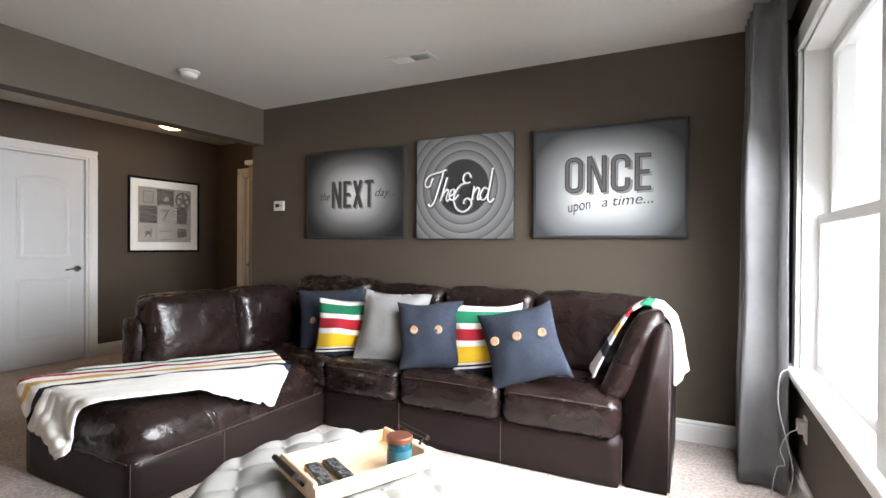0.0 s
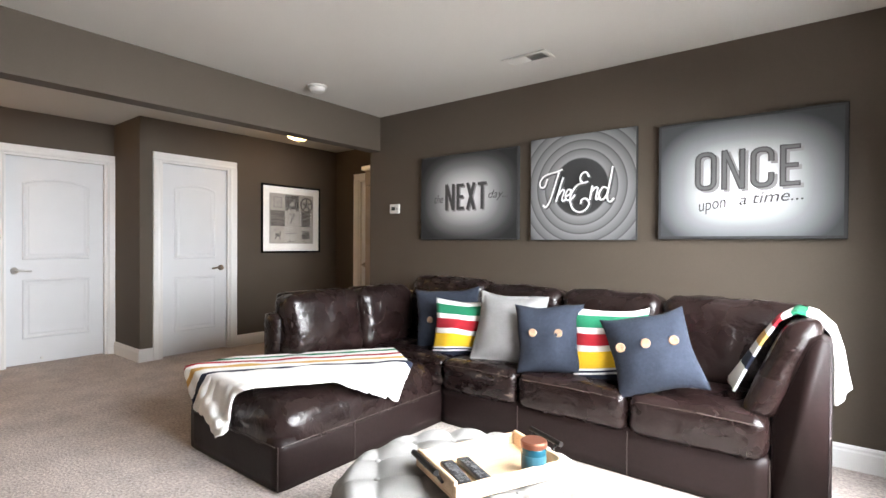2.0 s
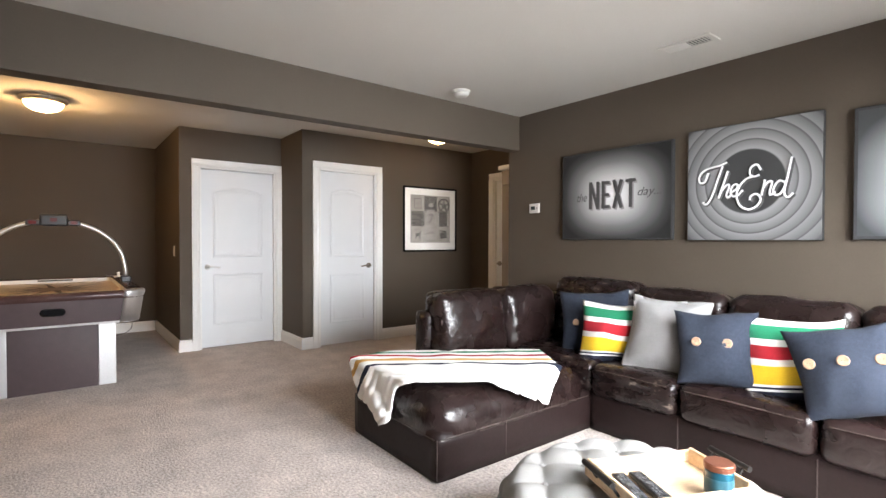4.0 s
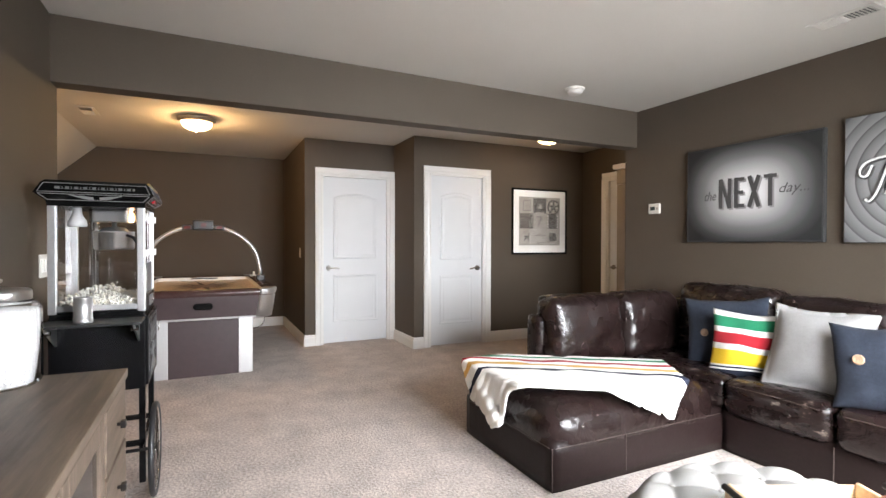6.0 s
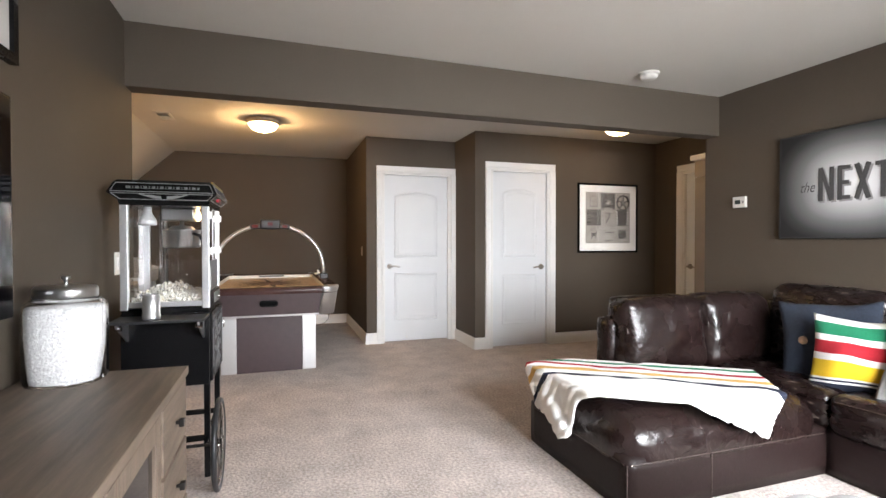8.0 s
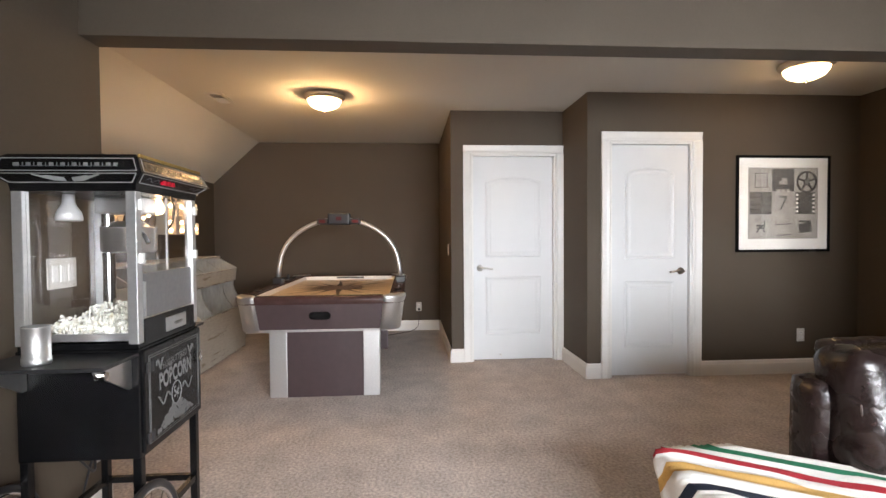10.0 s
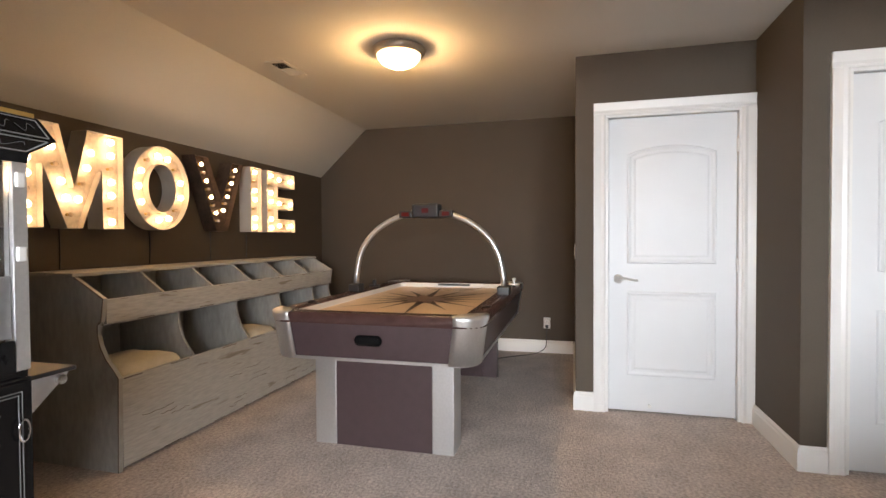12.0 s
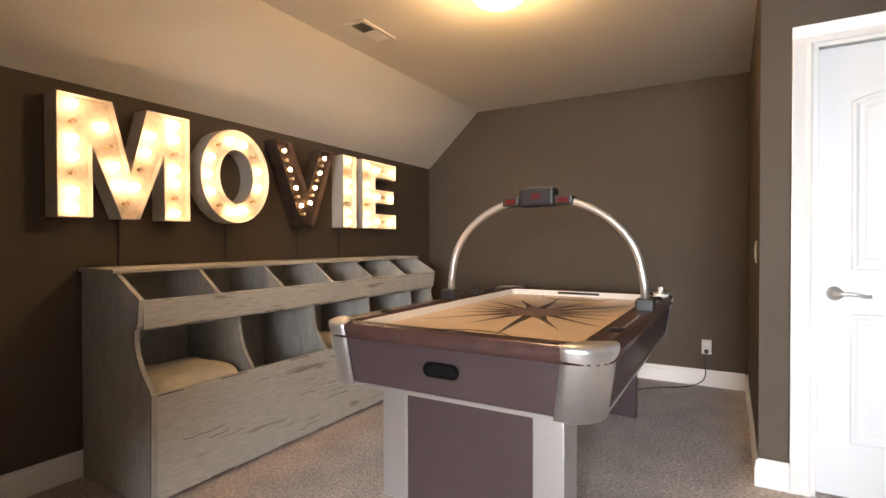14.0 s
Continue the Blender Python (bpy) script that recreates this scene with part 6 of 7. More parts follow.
# inside the case
kt = part("kettle", lathe(bmesh.new(), (-4.615, -0.365, 1.185), [(0, 0), (0.085, 0), (0.092, 0.01), (0.092, 0.09), (0.096, 0.094), (0.09, 0.096), (0, 0.096)], 36), M_STEEL, pc, "steel popping kettle", smooth=True)
part("kettle_lid", lathe(bmesh.new(), (-4.615, -0.365, 1.185), [(0.07, 0.096), (0.05, 0.115), (0.012, 0.12), (0.012, 0.24), (0, 0.24)], 24), M_STEEL, kt, smooth=True)
part("motor_housing", boxes((-4.69, -4.55, -0.45, -0.30, 1.33, ZT - 0.006), bevel=0.006), M_STEEL, pc)
part("support_tube", cyl(bmesh.new(), (-4.65, -0.46, ZB), (-4.65, -0.46, ZT - 0.006), 0.022, n=20), M_CHROME, pc)
part("kettle_arm", tube(bmesh.new(), [(-4.55, -0.30, 1.26), (-4.53, -0.27, 1.25), (-4.52, -0.25, 1.22)], 0.008), M_BLACKP, pc)
hl = part("heat_lamp", lathe(bmesh.new(), (-4.49, -0.50, 1.30), [(0.0, 0.012), (0.036, 0.0), (0.042, 0.004), (0.038, 0.03), (0.02, 0.06), (0.016, 0.115), (0, 0.116)], 28), mat("frosted_reflector", (0.50, 0.50, 0.50), 0.35, 0.3), pc, "frosted silver heat lamp", smooth=True)
part("lamp_face", lathe(bmesh.new(), (-4.49, -0.50, 1.30), [(0.0, 0.001), (0.033, 0.001), (0.033, 0.004), (0, 0.006)], 20), M_FOGWHITE, hl)
part("warm_bulb", lathe(bmesh.new(), (-4.71, -0.31, 1.33), [(0, 0), (0.02, 0.004), (0.03, 0.025), (0.02, 0.05), (0.012, 0.07), (0, 0.07)], 20), glow("warm_bulb_glow", (1.0, 0.62, 0.3), 9.0), pc, "lit warm bulb", smooth=True)
part("cord", tube(bmesh.new(), [(-4.75, -0.27, 1.41), (-4.76, -0.265, 1.36), (-4.75, -0.27, 1.30), (-4.73, -0.28, 1.27)], 0.005), M_BLACKP, pc)
bm = bmesh.new()
for k in range(2000):
    x, y = rng.uniform(X0 + 0.03, X1 - 0.03), rng.uniform(Y0 + 0.03, Y1 - 0.03)
    top = 0.042 + 0.05 * math.exp(-((x + 4.65) ** 2 + (y + 0.42) ** 2) / 0.012) + 0.03 * noise.noise(Vector((x * 14, y * 14, 0)))
    r_ = rng.uniform(0.004, 0.0082)
    m4 = pose(x, y, ZB + r_ * 0.8 + max(0, top) * rng.random(), rng.uniform(0, 360), rng.uniform(0, 360), 0) @ Matrix.Diagonal((1, rng.uniform(0.6, 1), rng.uniform(0.6, 1.1), 1))
    bmesh.ops.create_icosphere(bm, subdivisions=1, radius=r_, matrix=m4)
tagged(part("popcorn", bm, M_POP, pc, "heap of white popcorn"), kind="stuff")
# lettered cart door on the long side
cdp = part("cart_door", boxes((X0 + 0.008, X1 - 0.008, Y1, Y1 + 0.012, 0.515, 0.86), bevel=0.003), M_BLACK, pc, "black cart door with silver lettering")
N = lambda u, z, r=0.0: pose(cxm - u, Y1 + 0.0135, z, 90, 0, 180) @ pose(0, 0, 0, 0, 0, r)
YL = Y1 + 0.0135
for o in (0.022, 0.03):
    pts = [(X0 + o + 0.01, YL, 0.515 + o), (X1 - o - 0.01, YL, 0.515 + o), (X1 - o - 0.01, YL, 0.86 - o), (X0 + o + 0.01, YL, 0.86 - o), (X0 + o + 0.01, YL, 0.515 + o)]
    for p, q in zip(pts, pts[1:]):
        ribbon([p, q], 0.0013, cdp, M_PRINT_DIM, "border_line")
fit_text("HOT BUTTERED", 0.19, 0.026, N(-0.005, 0.785, 3), M_PRINT_DIM, cdp, bold=0.02)
fit_text("POPCORN", 0.255, 0.062, N(0, 0.733, 2), M_PRINT, cdp, bold=0.03)
fit_text("5¢", 0.045, 0.05, N(0.0, 0.655), M_PRINT, cdp, bold=0.02)
part("coin_ring", tube(bmesh.new(), [(cxm + 0.038 * math.cos(k * math.pi / 14), YL, 0.655 + 0.042 * math.sin(k * math.pi / 14)) for k in range(28)], 0.002, 5, closed=True), M_PRINT, cdp)
for s in (-1, 1):
    ribbon([(cxm + s * (0.05 + 0.011 * j), YL, 0.66 + 0.018 * math.sin(j * 1.0)) for j in range(9)], 0.003, cdp, M_PRINT_DIM, "scroll")
    ribbon([(cxm + s * (0.10 + 0.006 * j), YL, 0.795 + 0.016 * math.cos(j * 1.0)) for j in range(9)], 0.003, cdp, M_PRINT_DIM, "scroll")
bm = bmesh.new()
for k in range(230):
    u = rng.gauss(0, 0.062)
    u = max(-0.14, min(0.14, u))
    hh = 0.085 * max(0, 1 - abs(u) / 0.15)
    z = 0.555 + rng.random() * hh
    if math.hypot(u, z - 0.655) < 0.044:
        continue
    cyl(bm, (cxm + u, YL - 0.0015, z), (cxm + u, YL + rng.uniform(0, 0.0008), z), rng.uniform(0.004, 0.008), n=7)
tagged(part("printed_popcorn", bm, M_PRINT_DIM, cdp), kind="stuff")
for k in range(16):
    u, z = rng.uniform(-0.13, 0.13), rng.uniform(0.765, 0.80)
    part("printed_kernel", cyl(bmesh.new(), (cxm + u, YL - 0.0015, z - 0.02), (cxm + u, YL, z - 0.02), 0.005, n=7), M_PRINT_DIM, cdp)
part("ring_pull", tube(bmesh.new(), [(X0 + 0.035 + 0.012 * math.cos(k * math.pi / 8), YL + 0.01, 0.745 + 0.026 * math.sin(k * math.pi / 8)) for k in range(16)], 0.003, 6, closed=True), M_CHROME, cdp)
for z in (0.56, 0.80):
    for dx in (0.0, 0.028):
        part("door_hinge", boxes((X1 - 0.035 - dx, X1 - 0.018 - dx, Y1 + 0.011, Y1 + 0.018, z - 0.018, z + 0.018), bevel=0.002, seg=1), M_BLACKP, cdp)
# cup on the shelf
cp = thing("metal_cup", (X1 + 0.13, -0.43, 0.859), "small brushed metal scoop cup on the cart shelf", "cup")
part("cup_body", lathe(bmesh.new(), (X1 + 0.13, -0.43, 0.859), [(0, 0), (0.036, 0), (0.038, 0.004), (0.038, 0.02), (0.036, 0.022), (0.036, 0.112), (0.038, 0.115), (0.034, 0.115), (0.033, 0.01), (0, 0.008)], 32), M_ALU, cp, smooth=True)
cord([(-4.9, SOUTH_Y + 0.012, 0.28), (-4.85, -0.66, 0.24), (-4.75, -0.665, 0.35), (-4.67, -0.66, 0.45), (-4.65, -0.652, 0.52)], 0.005, M_BLACKP, "black power cord of the popcorn cart")
cord([(-4.9, SOUTH_Y + 0.012, 0.32), (-4.81, -0.67, 0.2), (-4.71, -0.67, 0.03), (-4.55, -0.68, 0.006), (-4.15, -0.69, 0.006), (-3.88, -0.69, 0.006)], 0.005, M_BLACKP, "black cord lying along the wall")

# ---- air hockey table ----
AX0, AX1, AY0, AY1 = -8.42, -6.32, -0.575, 0.665
AYC = (AY0 + AY1) / 2
ah = thing("air_hockey_table", ((AX0 + AX1) / 2, AYC, 0), "plum and silver air hockey table with overhead scoring arch", "game table")


def plan(x0, x1, y0, y1, r, n=6):
    pts = []
    for cx, cy, a0 in ((x1 - r, y1 - r, 0), (x0 + r, y1 - r, 90), (x0 + r, y0 + r, 180), (x1 - r, y0 + r, 270)):
        for k in range(n + 1):
            t = radians(a0 + 90 * k / n)
            pts.append((cx + r * math.cos(t), cy + r * math.sin(t)))
    return pts


def loft(bm, rings_, cap=True):
    vs = [[bm.verts.new((x, y, z)) for x, y in pts] for pts, z in rings_]
    for a_, b_ in zip(vs, vs[1:]):
        for i in range(len(a_)):
            bm.faces.new((a_[i], a_[(i + 1) % len(a_)], b_[(i + 1) % len(a_)], b_[i]))
    if cap:
        bm.faces.new(vs[0][::-1])
        bm.faces.new(vs[-1])
    return bm


# body tapers inwards to its underside
part("cabinet", loft(bmesh.new(), [(plan(AX0 + 0.04, AX1 - 0.03, AY0 + 0.045, AY1 - 0.045, 0.115), 0.55), (plan(AX0 + 0.012, AX1 - 0.012, AY0 + 0.012, AY1 - 0.012, 0.12), 0.745)]), M_PURPLE, ah, "plum laminate cabinet")
part("bottom_trim", loft(bmesh.new(), [(plan(AX0 + 0.035, AX1 - 0.024, AY0 + 0.039, AY1 - 0.039, 0.115), 0.540), (plan(AX0 + 0.032, AX1 - 0.022, AY0 + 0.036, AY1 - 0.036, 0.115), 0.557)]), M_ALU, ah)


def ring_top(bm, outer, inner, z0, z1, r_in=0.03):
    """A flat-topped frame between two outlines of equal length."""
    o0, o1 = [bm.verts.new((x, y, z0)) for x, y in outer], [bm.verts.new((x, y, z1)) for x, y in outer]
    i0, i1 = [bm.verts.new((x, y, z0)) for x, y in inner], [bm.verts.new((x, y, z1)) for x, y in inner]
    n = len(o0)
    for k in range(n):
        j = (k + 1) % n
        bm.faces.new((o0[k], o0[j], o1[j], o1[k]))
        bm.faces.new((o1[k], o1[j], i1[j], i1[k]))
        bm.faces.new((i1[k], i1[j], i0[j], i0[k]))
        bm.faces.new((i0[k], i0[j], o0[j], o0[k]))
    return bm


RAIL = 0.115
bm = ring_top(bmesh.new(), plan(AX0, AX1, AY0, AY1, 0.13), plan(AX0 + RAIL, AX1 - RAIL, AY0 + RAIL, AY1 - RAIL, 0.05), 0.745, 0.80)
bmesh.ops.bevel(bm, geom=[e for e in bm.edges if e.is_manifold and e.calc_face_angle(0) > 1.0], offset=0.012, segments=3, affect="EDGES")
part("top_rail", bm, M_PLUM_RAIL, ah, "glossy dark plum top rail", smooth=True)
part("playfield", boxes((AX0 + RAIL - 0.01, AX1 - RAIL + 0.01, AY0 + RAIL - 0.01, AY1 - RAIL + 0.01, 0.74, 0.757)), M_PLAYFIELD, ah, "cream playfield with a dark star")
bm = ring_top(bmesh.new(), plan(AX0 + RAIL, AX1 - RAIL, AY0 + RAIL, AY1 - RAIL, 0.05), plan(AX0 + RAIL + 0.006, AX1 - RAIL - 0.006, AY0 + RAIL + 0.006, AY1 - RAIL - 0.006, 0.048), 0.757, 0.794)
part("inner_wall", bm, M_FOGWHITE, ah, "white inner wall")
# star and rays printed on the playfield
scx, scy = (AX0 + AX1) / 2 - 0.02, AYC
bm = bmesh.new()
for k in range(16):
    t = 2 * math.pi * k / 16 + 0.12
    L = (0.88, 0.48, 0.72, 0.48)[k % 4] * (1.25 if abs(math.cos(t)) > 0.8 else 1)
    r0, wd = 0.14, 0.031
    L = min(L, (AY1 - AY0 - 0.27) / 2 / max(abs(math.sin(t)), 1e-3), 0.82)
    d = Vector((math.cos(t), math.sin(t), 0))
    s = Vector((-d.y, d.x, 0))
    c = Vector((scx, scy, 0.7585))
    vs = [bm.verts.new(c + d * r0 + s * wd), bm.verts.new(c + d * r0 - s * wd), bm.verts.new(c + d * L * 0.55 - s * wd * 0.7), bm.verts.new(c + d * L), bm.verts.new(c + d * L * 0.5 + s * wd * 0.3)]
    bm.faces.new(vs)
part("star_rays", bm, M_STARDARK, ah, "dark star print")
bm = bmesh.new()
ot = [bm.verts.new((scx + (0.27 if k % 2 else 0.13) * math.cos(k * math.pi / 8), scy + (0.27 if k % 2 else 0.13) * math.sin(k * math.pi / 8), 0.7588)) for k in range(16)]
bm.faces.new(ot)
part("star_core", bm, mat("star_core_print", (0.22, 0.15, 0.12), 0.3, second=(0.08, 0.045, 0.04), scale=18), ah)
for s in (-1, 1):
    part("crease_arc", tube(bmesh.new(), [((AX0 + RAIL if s < 0 else AX1 - RAIL) - s * 0.26 * math.cos(k * math.pi / 16 - math.pi / 2), AYC + 0.26 * math.sin(k * math.pi / 16 - math.pi / 2), 0.7575) for k in range(17)], 0.0022, 6), M_STARDARK, ah)
for k in range(7):
    part("print_mark", boxes((AX1 - RAIL - 0.17, AX1 - RAIL - 0.145, AYC + 0.08 + k * 0.024, AYC + 0.098 + k * 0.024, 0.757, 0.7583)), M_STARDARK, ah)
part("goal_slot", boxes((AX0 + RAIL + 0.004, AX0 + RAIL + 0.009, AYC - 0.15, AYC + 0.15, 0.772, 0.788)), M_BLACKP, ah)
part("goal_slot", boxes((AX1 - RAIL - 0.009, AX1 - RAIL - 0.004, AYC - 0.15, AYC + 0.15, 0.772, 0.788)), M_BLACKP, ah)
# silver corner shells
for sx, sy in ((1, 1), (1, -1), (-1, 1), (-1, -1)):
    px = AX1 if sx > 0 else AX0
    py = AY1 if sy > 0 else AY0
    bm = bmesh.new()
    lv = [(0.545, 0.02 if sx > 0 else 0.03, 0.034, 0.12, 0.15), (0.75, 0.004, 0.004, 0.12, 0.15), (0.785, -0.009, -0.009, 0.135, 0.16), (0.802, -0.008, -0.008, 0.135, 0.16), (0.808, 0.006, 0.006, 0.13, 0.155)]
    prev = None
    for z, ox, oy, r, ext in lv:
        ring = []
        pts = [(ext, 0.0)] + [(r - r * math.sin(t), r - r * math.cos(t)) for t in [math.pi / 2 * k / 7 for k in range(8)]] + [(0.0, ext)]
        pts = [(u, v) for u, v in pts]
        for u, v in pts:
            ring.append(bm.verts.new((px - sx * (ox + u), py - sy * (oy + v), z)))
        if prev:
            for i in range(len(ring) - 1):
                bm.faces.new((prev[i], prev[i + 1], ring[i + 1], ring[i]))
        prev = ring
    inner = bm.verts.new((px - sx * 0.11, py - sy * 0.11, 0.806))
    for i in range(len(prev) - 1):
        bm.faces.new((prev[i], prev[i + 1], inner))
    o = part("corner_shell", bm, M_ALU, ah, "satin silver corner shell", smooth=True)
    md = o.modifiers.new("thickness", "SOLIDIFY")
    md.thickness, md.offset = 0.004, 0
M_MOUTH = mat("black_mouth", (0.004, 0.004, 0.004), 0.8, spec=0.1)
# puck return on the end, with its dark mouth
for sx, x in ((1, AX1 - 0.02), (-1, AX0 + 0.02)):
    bm = bmesh.new()
    pts = [(AYC + 0.05 + 0.024 * math.cos(t), 0.66 + 0.024 * math.sin(t)) for t in [-math.pi / 2 + math.pi * k / 8 for k in range(9)]] + [(AYC - 0.05 + 0.024 * math.cos(t), 0.66 + 0.024 * math.sin(t)) for t in [math.pi / 2 + math.pi * k / 8 for k in range(9)]]
    prism(bm, pts, lambda u, v, w: (x + sx * (w - 0.004), u, v), 0.016)
    part("puck_return", bm, M_MOUTH, ah)
    part("return_rim", tube(bmesh.new(), [(x + sx * 0.012, u, v) for u, v in pts], 0.006, 6, closed=True), M_BLACK, ah)
# end pedestals
for xa, xb in ((-6.58, -6.52), (-8.18, -8.12)):
    part("pedestal_panel", boxes((xa + 0.005, xb - 0.005, -0.24, 0.342, 0.0, 0.545)), M_PURPLE, ah)
    # far legs are silver too; the plum paints in how dark they sit
    part("leg_panel", boxes((xa - (0.12 if xa > -7 else 0.01), xb, -0.375, -0.24, 0.0, 0.545), bevel=0.006), M_ALU if xa > -7 else M_PURPLE, ah)
    part("leg_panel", boxes((xa - (0.12 if xa > -7 else 0.01), xb, 0.342, 0.467, 0.0, 0.545), bevel=0.006), M_ALU if xa > -7 else M_PURPLE, ah)
# arch with score box
AXC = -7.44
arc = [(AXC, AYC + 0.575, 0.83), (AXC, AYC + 0.57, 0.93)] + [(AXC, AYC + 0.56 * math.cos(t), 0.96 + 0.445 * math.sin(t)) for t in [math.pi * k / 28 for k in range(1, 28)]] + [(AXC, AYC - 0.57, 0.93), (AXC, AYC - 0.575, 0.83)]
part("arch", tube(bmesh.new(), arc, 0.021, 16), M_ALU, ah, "curved aluminium arch", smooth=True)
for s in (-1, 1):
    bm = boxes((AXC - 0.05, AXC + 0.05, AYC + s * 0.575 - 0.045, AYC + s * 0.575 + 0.045, 0.796, 0.86), bevel=0.012, seg=3)
    part("arch_foot", bm, M_BLACKP, ah)
sb = part("score_box", boxes((AXC - 0.05, AXC + 0.05, AYC - 0.105, AYC + 0.105, 1.355, 1.465), bevel=0.02, seg=3), mat("grey_plastic", (0.014, 0.015, 0.019), 0.42), ah, "dark grey plastic score box")
for s in (-1, 1):
    part("side_pod", boxes((AXC - 0.04, AXC + 0.045, AYC + s * 0.155 - 0.05, AYC + s * 0.155 + 0.05, 1.36, 1.412), bevel=0.008), M_BLACKP, sb)
    part("pod_display", boxes((AXC + 0.045, AXC + 0.047, AYC + s * 0.155 - 0.028, AYC + s * 0.155 + 0.028, 1.372, 1.40)), mat("dark_red_display", (0.10, 0.012, 0.012), 0.2), sb)
part("main_display", boxes((AXC + 0.050, AXC + 0.052, AYC - 0.026, AYC + 0.026, 1.395, 1.428)), mat("red_display", (0.075, 0.008, 0.01), 0.25), sb)
# a mallet left on the far corner
ml_ = thing("air_hockey_mallet", (-8.16, AY1 - 0.055, 0.8005), "small white air hockey mallet on the table rail", "mallet")
part("mallet_base", lathe(bmesh.new(), (-8.16, AY1 - 0.055, 0.8005), [(0, 0), (0.046, 0), (0.048, 0.006), (0.046, 0.018), (0.036, 0.02), (0, 0.016)], 28), M_FOGWHITE, ml_, smooth=True)
part("mallet_knob", lathe(bmesh.new(), (-8.16, AY1 - 0.055, 0.8005), [(0.014, 0.016), (0.013, 0.04), (0.018, 0.05), (0.012, 0.062), (0, 0.064)], 18), M_FOGWHITE, ml_, smooth=True)
ml_ = thing("air_hockey_mallet", (-7.78, AY0 + 0.055, 0.8005), "small dark air hockey mallet on the table rail", "mallet")
part("mallet_base", lathe(bmesh.new(), (-7.78, AY0 + 0.055, 0.8005), [(0, 0), (0.046, 0), (0.048, 0.006), (0.046, 0.018), (0.036, 0.02), (0, 0.016)], 28), M_BLACKP, ml_, smooth=True)
part("mallet_knob", lathe(bmesh.new(), (-7.78, AY0 + 0.055, 0.8005), [(0.014, 0.016), (0.013, 0.04), (0.018, 0.05), (0.012, 0.062), (0, 0.064)], 18), M_BLACKP, ml_, smooth=True)
# scoring pods along the rail
for s in (-1, 1):
    for x in (-8.02, -6.75):
        part("mallet_rest", lathe(bmesh.new(), (x, AYC + s * 0.565, 0.80), [(0, 0), (0.03, 0), (0.032, 0.006), (0.02, 0.012), (0, 0.012)], 18), M_DARKMETAL, ah)

# ---- distressed bin unit ----
BX0, BX1, BYB = -8.43, -5.912, MOVIE_Y + 0.02
bu = thing("bin_unit", ((BX0 + BX1) / 2, -1.45, 0), "distressed grey-white wooden bin unit with open compartments", "storage bins")
side = [(BYB, 0), (-1.165, 0), (-1.155, 0.49), (-1.185, 0.53), (-1.235, 0.585), (-1.27, 0.65), (-1.285, 0.71), (-1.285, 0.765), (-1.262, 0.78), (-1.245, 0.90), (-1.44, 1.012), (BYB, 1.012)]


def divider(x, w, outline, nm="end_panel", lab=""):
    bm = bmesh.new()
    prism(bm, outline, lambda u, v, q: (x + q, u, v), w)
    return part(nm, bm, M_GREYBOARD, bu, lab)


divider(BX0, 0.022, side)
divider(BX1 - 0.022, 0.022, side)
part("front_board", boxes((BX0 + 0.022, BX1 - 0.022, -1.180, -1.158, 0.02, 0.49), bevel=0.003), M_DISTRESS, bu)
part("lip_board", boxes((BX0 + 0.022, BX1 - 0.022, -1.272, -1.252, 0.765, 0.895), bevel=0.003), M_DISTRESS, bu)
part("top_board", boxes((BX0 - 0.015, BX1 + 0.015, BYB, -1.43, 1.012, 1.032), bevel=0.004), M_DISTRESS, bu)
part("back_board", boxes((BX0 + 0.022, BX1 - 0.022, BYB, BYB + 0.012, 0.02, 1.011)), M_GREYBOARD, bu)
part("bin_floor", boxes((BX0 + 0.022, BX1 - 0.022, BYB + 0.012, -1.272, 0.755, 0.768)), M_GREYBOARD, bu)
part("bin_floor", boxes((BX0 + 0.022, BX1 - 0.022, BYB + 0.012, -1.180, 0.30, 0.312)), M_GREYBOARD, bu)
n = 6
for k in range(1, n):
    x = BX0 + (BX1 - BX0) * k / n
    divider(x - 0.009, 0.018, [(BYB + 0.012, 0.768), (-1.272, 0.768), (-1.268, 0.89), (-1.44, 1.011), (BYB + 0.012, 1.011)], "divider")
for k in (1, 2, 3, 4):
    x = BX1 - (BX1 - BX0) * k / 4.6 * 1.0
    divider(x - 0.009, 0.018, [(BYB + 0.012, 0.312), (-1.180, 0.312), (-1.178, 0.49), (-1.21, 0.53), (-1.25, 0.585), (-1.275, 0.65), (-1.285, 0.71), (-1.285, 0.754), (BYB + 0.012, 0.754)], "divider")
# crackled wear along edges
for z, y in ((0.487, -1.157), (0.77, -1.2515), (0.89, -1.2515), (0.025, -1.157)):
    k = BX0 + 0.03
    while k < BX1 - 0.1:
        w_ = rng.uniform(0.04, 0.2)
        part("worn_edge", boxes((k, min(k + w_, BX1 - 0.03), y, y + 0.0016, z - rng.uniform(0.002, 0.006), z)), M_OAK, bu)
        k += w_ + rng.uniform(0.05, 0.4)
for x in (BX1 - 0.0005,):
    for p, q in zip(side[1:], side[2:-1]):
        part("worn_edge", tube(bmesh.new(), [(x, p[0] - 0.004, p[1]), (x, q[0] - 0.004, q[1])], 0.0035, 5), M_OAK, bu)
for k in range(15):
    x, z, w_ = rng.uniform(BX0 + 0.1, BX1 - 0.3), rng.uniform(0.05, 0.3), rng.uniform(0.05, 0.22)
    pts = [(x + w_ * j / 5, -1.1578, z + 0.012 * noise.noise(Vector((x * 9 + j, z * 9, 0)))) for j in range(6)]
    part("flaked_streak", tube(bmesh.new(), pts, rng.uniform(0.001, 0.0022), 4), M_OAK, bu)
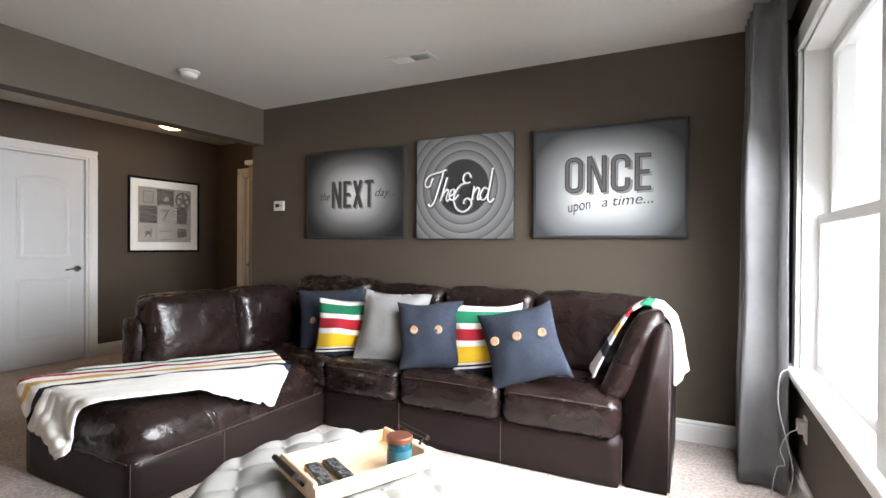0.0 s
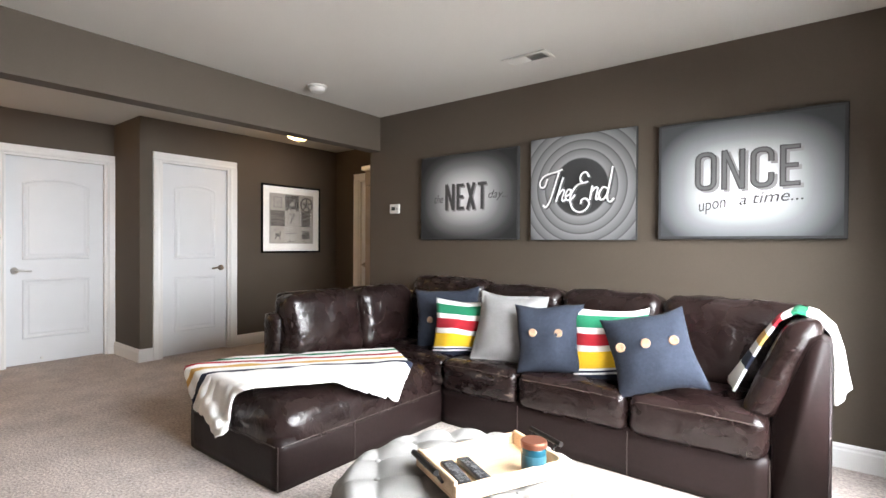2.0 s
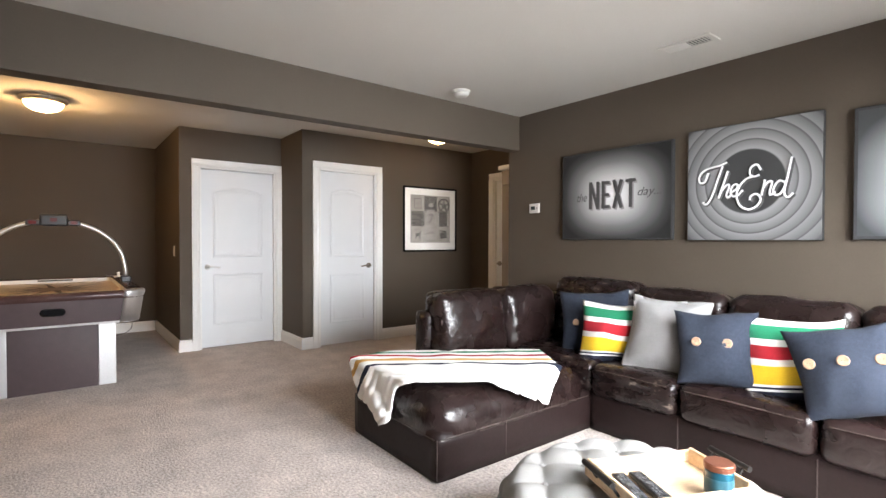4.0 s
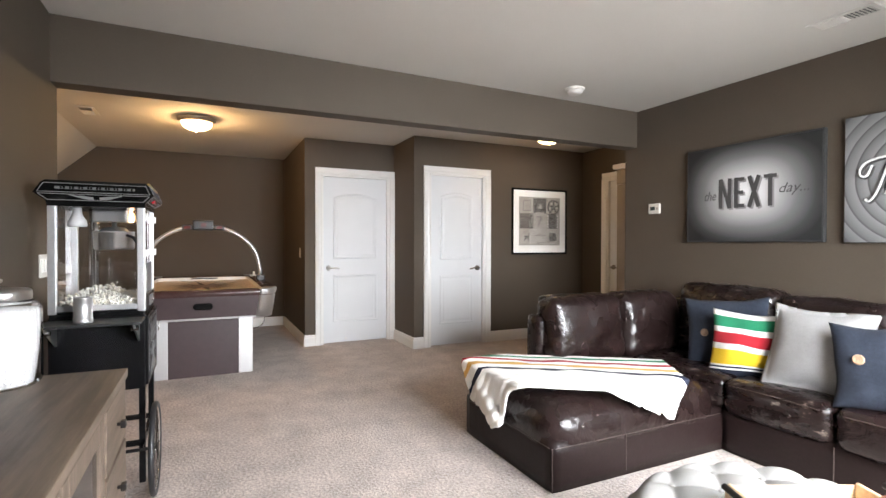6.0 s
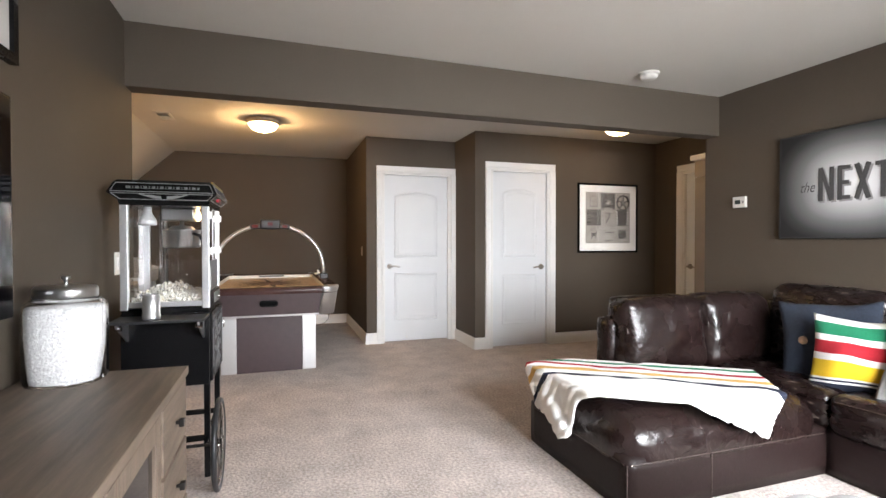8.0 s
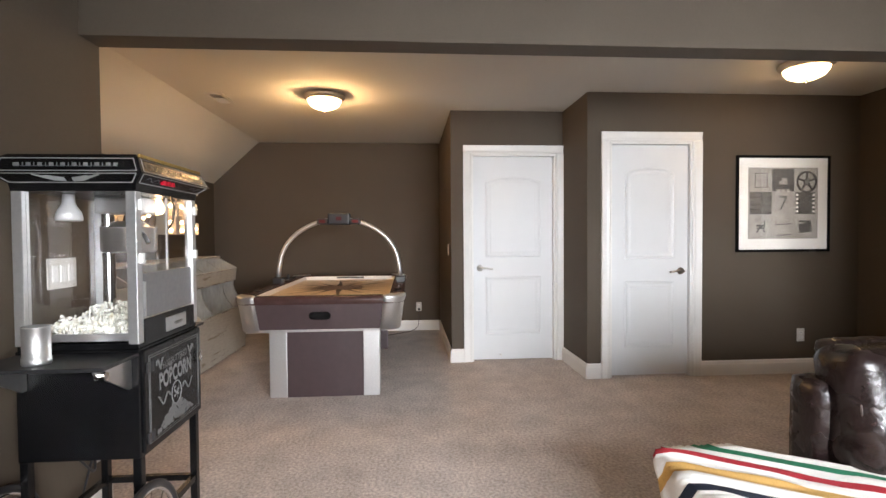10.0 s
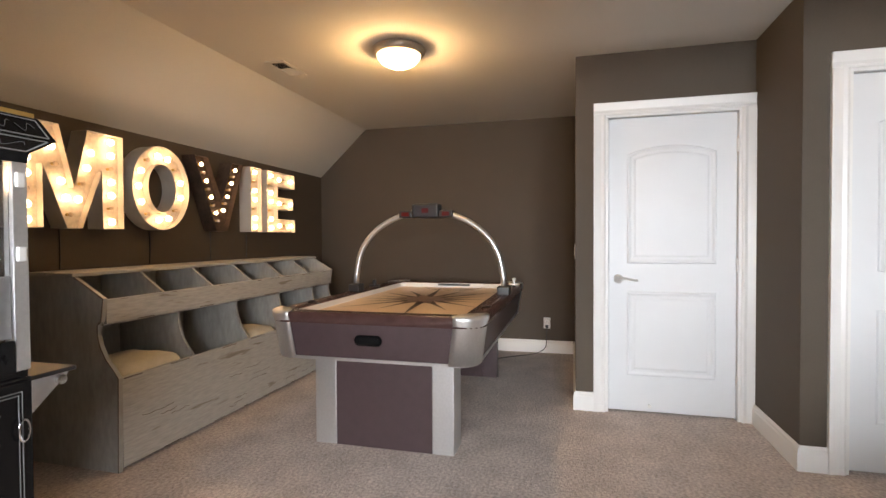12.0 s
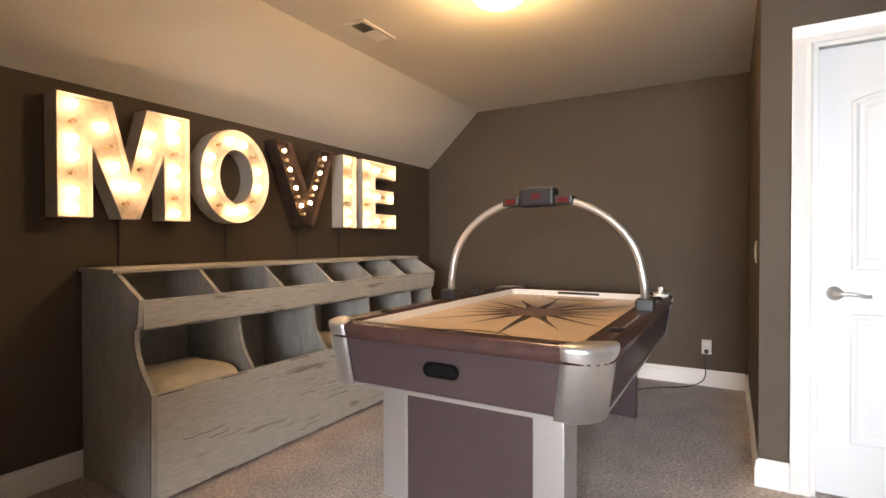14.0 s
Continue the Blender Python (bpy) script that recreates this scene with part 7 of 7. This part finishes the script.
cb = soft(bmesh.new(), BX1 - 0.50, BX1 - 0.06, -1.62, -1.20, 0.313, 0.52, r=0.06, puff=(0, 0, 0.02), wrinkle=0.012, seed=50)
solo("folded_blanket", cb, mat("cream_fleece", (0.62, 0.56, 0.44), 1.0, second=(0.7, 0.63, 0.5), scale=14, fine=0.1, bump=0.5, bump_scale=180), "cream fleece blanket folded in the lower bin", "blanket", smooth=True, at=(BX1 - 0.28, -1.4, 0.313))
cb = soft(bmesh.new(), BX1 - 1.52, BX1 - 1.22, -1.60, -1.22, 0.313, 0.505, r=0.06, puff=(0, 0, 0.02), wrinkle=0.012, seed=51)
solo("folded_blanket", cb, bpy.data.materials["cream_fleece"], "cream fleece blanket in a middle bin", "blanket", smooth=True, at=(BX1 - 1.37, -1.4, 0.313))

# ---- lit marquee letters ----
LY, LB = -1.65, MOVIE_Y + 0.002
LZ0, LZ1 = 1.275, 1.848


def letter(name, loops, bulbs, face, sidem, label, off=3, bulb_radius=0.020):
    """loops: outlines in x and z, the first the outer one; a shallow tray with bulbs on its floor."""
    cx = sum(p[0] for p in loops[0]) / len(loops[0])
    ob = thing("marquee_letter", (cx, MOVIE_Y, LZ0), label, "marquee letter", "lit letters on the wall")
    bm = bmesh.new()
    fl = bmesh.new()
    allv = []
    edges = []
    for lp in loops:
        vs = [fl.verts.new((x, LY - 0.045, z)) for x, z in lp]
        edges += [fl.edges.new((vs[i], vs[(i + 1) % len(vs)])) for i in range(len(vs))]
        a0 = [bm.verts.new((x, LB, z)) for x, z in lp]
        b0 = [bm.verts.new((x, LY, z)) for x, z in lp]
        for i in range(len(a0)):
            bm.faces.new((a0[i], a0[(i + 1) % len(a0)], b0[(i + 1) % len(a0)], b0[i]))
    bmesh.ops.triangle_fill(fl, edges=edges, use_beauty=True)
    part("letter_face", fl, face, ob)
    w = part("letter_side", bm, sidem, ob)
    md = w.modifiers.new("thickness", "SOLIDIFY")
    md.thickness, md.offset = 0.004, 0
    for i, (x, z) in enumerate(bulbs):
        b_ = bmesh.new()
        on = i % off != off - 1
        bmesh.ops.create_uvsphere(b_, u_segments=12, v_segments=8, radius=bulb_radius if on else 0.013, matrix=Matrix.Translation((x, LY - 0.015, z)))
        bb = part("bulb", b_, M_BULB if on else M_BULB_OFF, ob, "lit bulb" if on else "", smooth=True)
        part("socket", cyl(bmesh.new(), (x, LY - 0.045, z), (x, LY - 0.03, z), 0.009, n=10), M_GOLD, bb)
    return ob


def along(pts, n):
    pts = [Vector(p) for p in pts]
    seg = [(b - a).length for a, b in zip(pts, pts[1:])]
    tot = sum(seg)
    out = []
    for k in range(n):
        d = tot * (k + 0.5) / n
        for a, b, s in zip(pts, pts[1:], seg):
            if d <= s:
                out.append(tuple(a.lerp(b, d / s)))
                break
            d -= s
    return out


H = LZ1 - LZ0
ml, mr = -5.775, -6.415
sw = 0.145
mm = (ml + mr) / 2
M_out = [(ml, LZ0), (ml, LZ1), (ml - 0.235, LZ1), (mm, LZ0 + 0.40 * H), (mr + 0.235, LZ1), (mr, LZ1), (mr, LZ0), (mr + sw, LZ0), (mr + sw, LZ0 + 0.60 * H), (mm - 0.045, LZ0), (mm + 0.045, LZ0), (ml - sw, LZ0 + 0.60 * H), (ml - sw, LZ0)]
M_b = along([(ml - sw / 2, LZ0), (ml - sw / 2, LZ1)], 7) + along([(ml - 0.19, LZ1 - 0.08), (mm, LZ0 + 0.03)], 5) + along([(mr + 0.19, LZ1 - 0.08), (mm - 0.02, LZ0 + 0.12)], 4) + along([(mr + sw / 2, LZ0), (mr + sw / 2, LZ1)], 7)
letter("m", [M_out], M_b, M_CREAMPAINT, M_LETTERSIDE, "lit cream metal marquee letter M with bulbs")
ocx, ocz = -6.725, (LZ0 + LZ1) / 2
oval_pts = lambda a_, b_, n_: [(ocx + a_ * math.cos(2 * math.pi * k / n_), ocz + b_ * math.sin(2 * math.pi * k / n_)) for k in range(n_)]
letter("o", [oval_pts(0.245, H / 2, 40), oval_pts(0.118, 0.165, 40)], oval_pts(0.183, 0.222, 13), M_CREAMPAINT, M_LETTERSIDE, "lit cream metal marquee letter O with bulbs")
vl, vr, vm = -7.03, -7.60, -7.325
V_out = [(vl, LZ1), (vl - 0.14, LZ1), (vm, LZ0 + 0.24), (vr + 0.14, LZ1), (vr, LZ1), (vm - 0.065, LZ0), (vm + 0.065, LZ0)]
letter("v", [V_out], along([(vl - 0.075, LZ1 - 0.03), (vm + 0.015, LZ0 + 0.05)], 8) + along([(vr + 0.075, LZ1 - 0.03), (vm - 0.02, LZ0 + 0.14)], 7), M_RUST, M_RUST, "lit rusty metal marquee letter V with bulbs", off=2, bulb_radius=0.015)
il, ir = -7.70, -7.86
letter("i", [[(il, LZ0), (il, LZ1), (ir, LZ1), (ir, LZ0)]], along([((il + ir) / 2, LZ0), ((il + ir) / 2, LZ1)], 7), M_CREAMPAINT, M_LETTERSIDE, "lit cream metal marquee letter I with bulbs")
el, er, es = -7.94, -8.41, 0.17
E_out = [(el, LZ0), (el, LZ1), (er, LZ1), (er, LZ1 - 0.135), (el - es, LZ1 - 0.135), (el - es, LZ0 + 0.335), (er + 0.035, LZ0 + 0.335), (er + 0.035, LZ0 + 0.22), (el - es, LZ0 + 0.22), (el - es, LZ0 + 0.125), (er, LZ0 + 0.125), (er, LZ0)]
letter("e", [E_out], along([(el - es / 2, LZ0), (el - es / 2, LZ1)], 7) + along([(el - es, LZ1 - 0.066), (er, LZ1 - 0.066)], 3) + along([(el - es, LZ0 + 0.278), (er, LZ0 + 0.278)], 3) + along([(el - es, LZ0 + 0.062), (er, LZ0 + 0.062)], 3), M_CREAMPAINT, M_LETTERSIDE, "lit cream metal marquee letter E with bulbs")
for x in (-6.09, -6.72, -7.32, -7.78):
    cord([(x, MOVIE_Y + 0.006, LZ0 - 0.005), (x - 0.004, MOVIE_Y + 0.006, 1.16), (x, MOVIE_Y + 0.006, 1.036)], 0.0035, M_BLACKP, "dark lamp cord down the wall behind the bins")
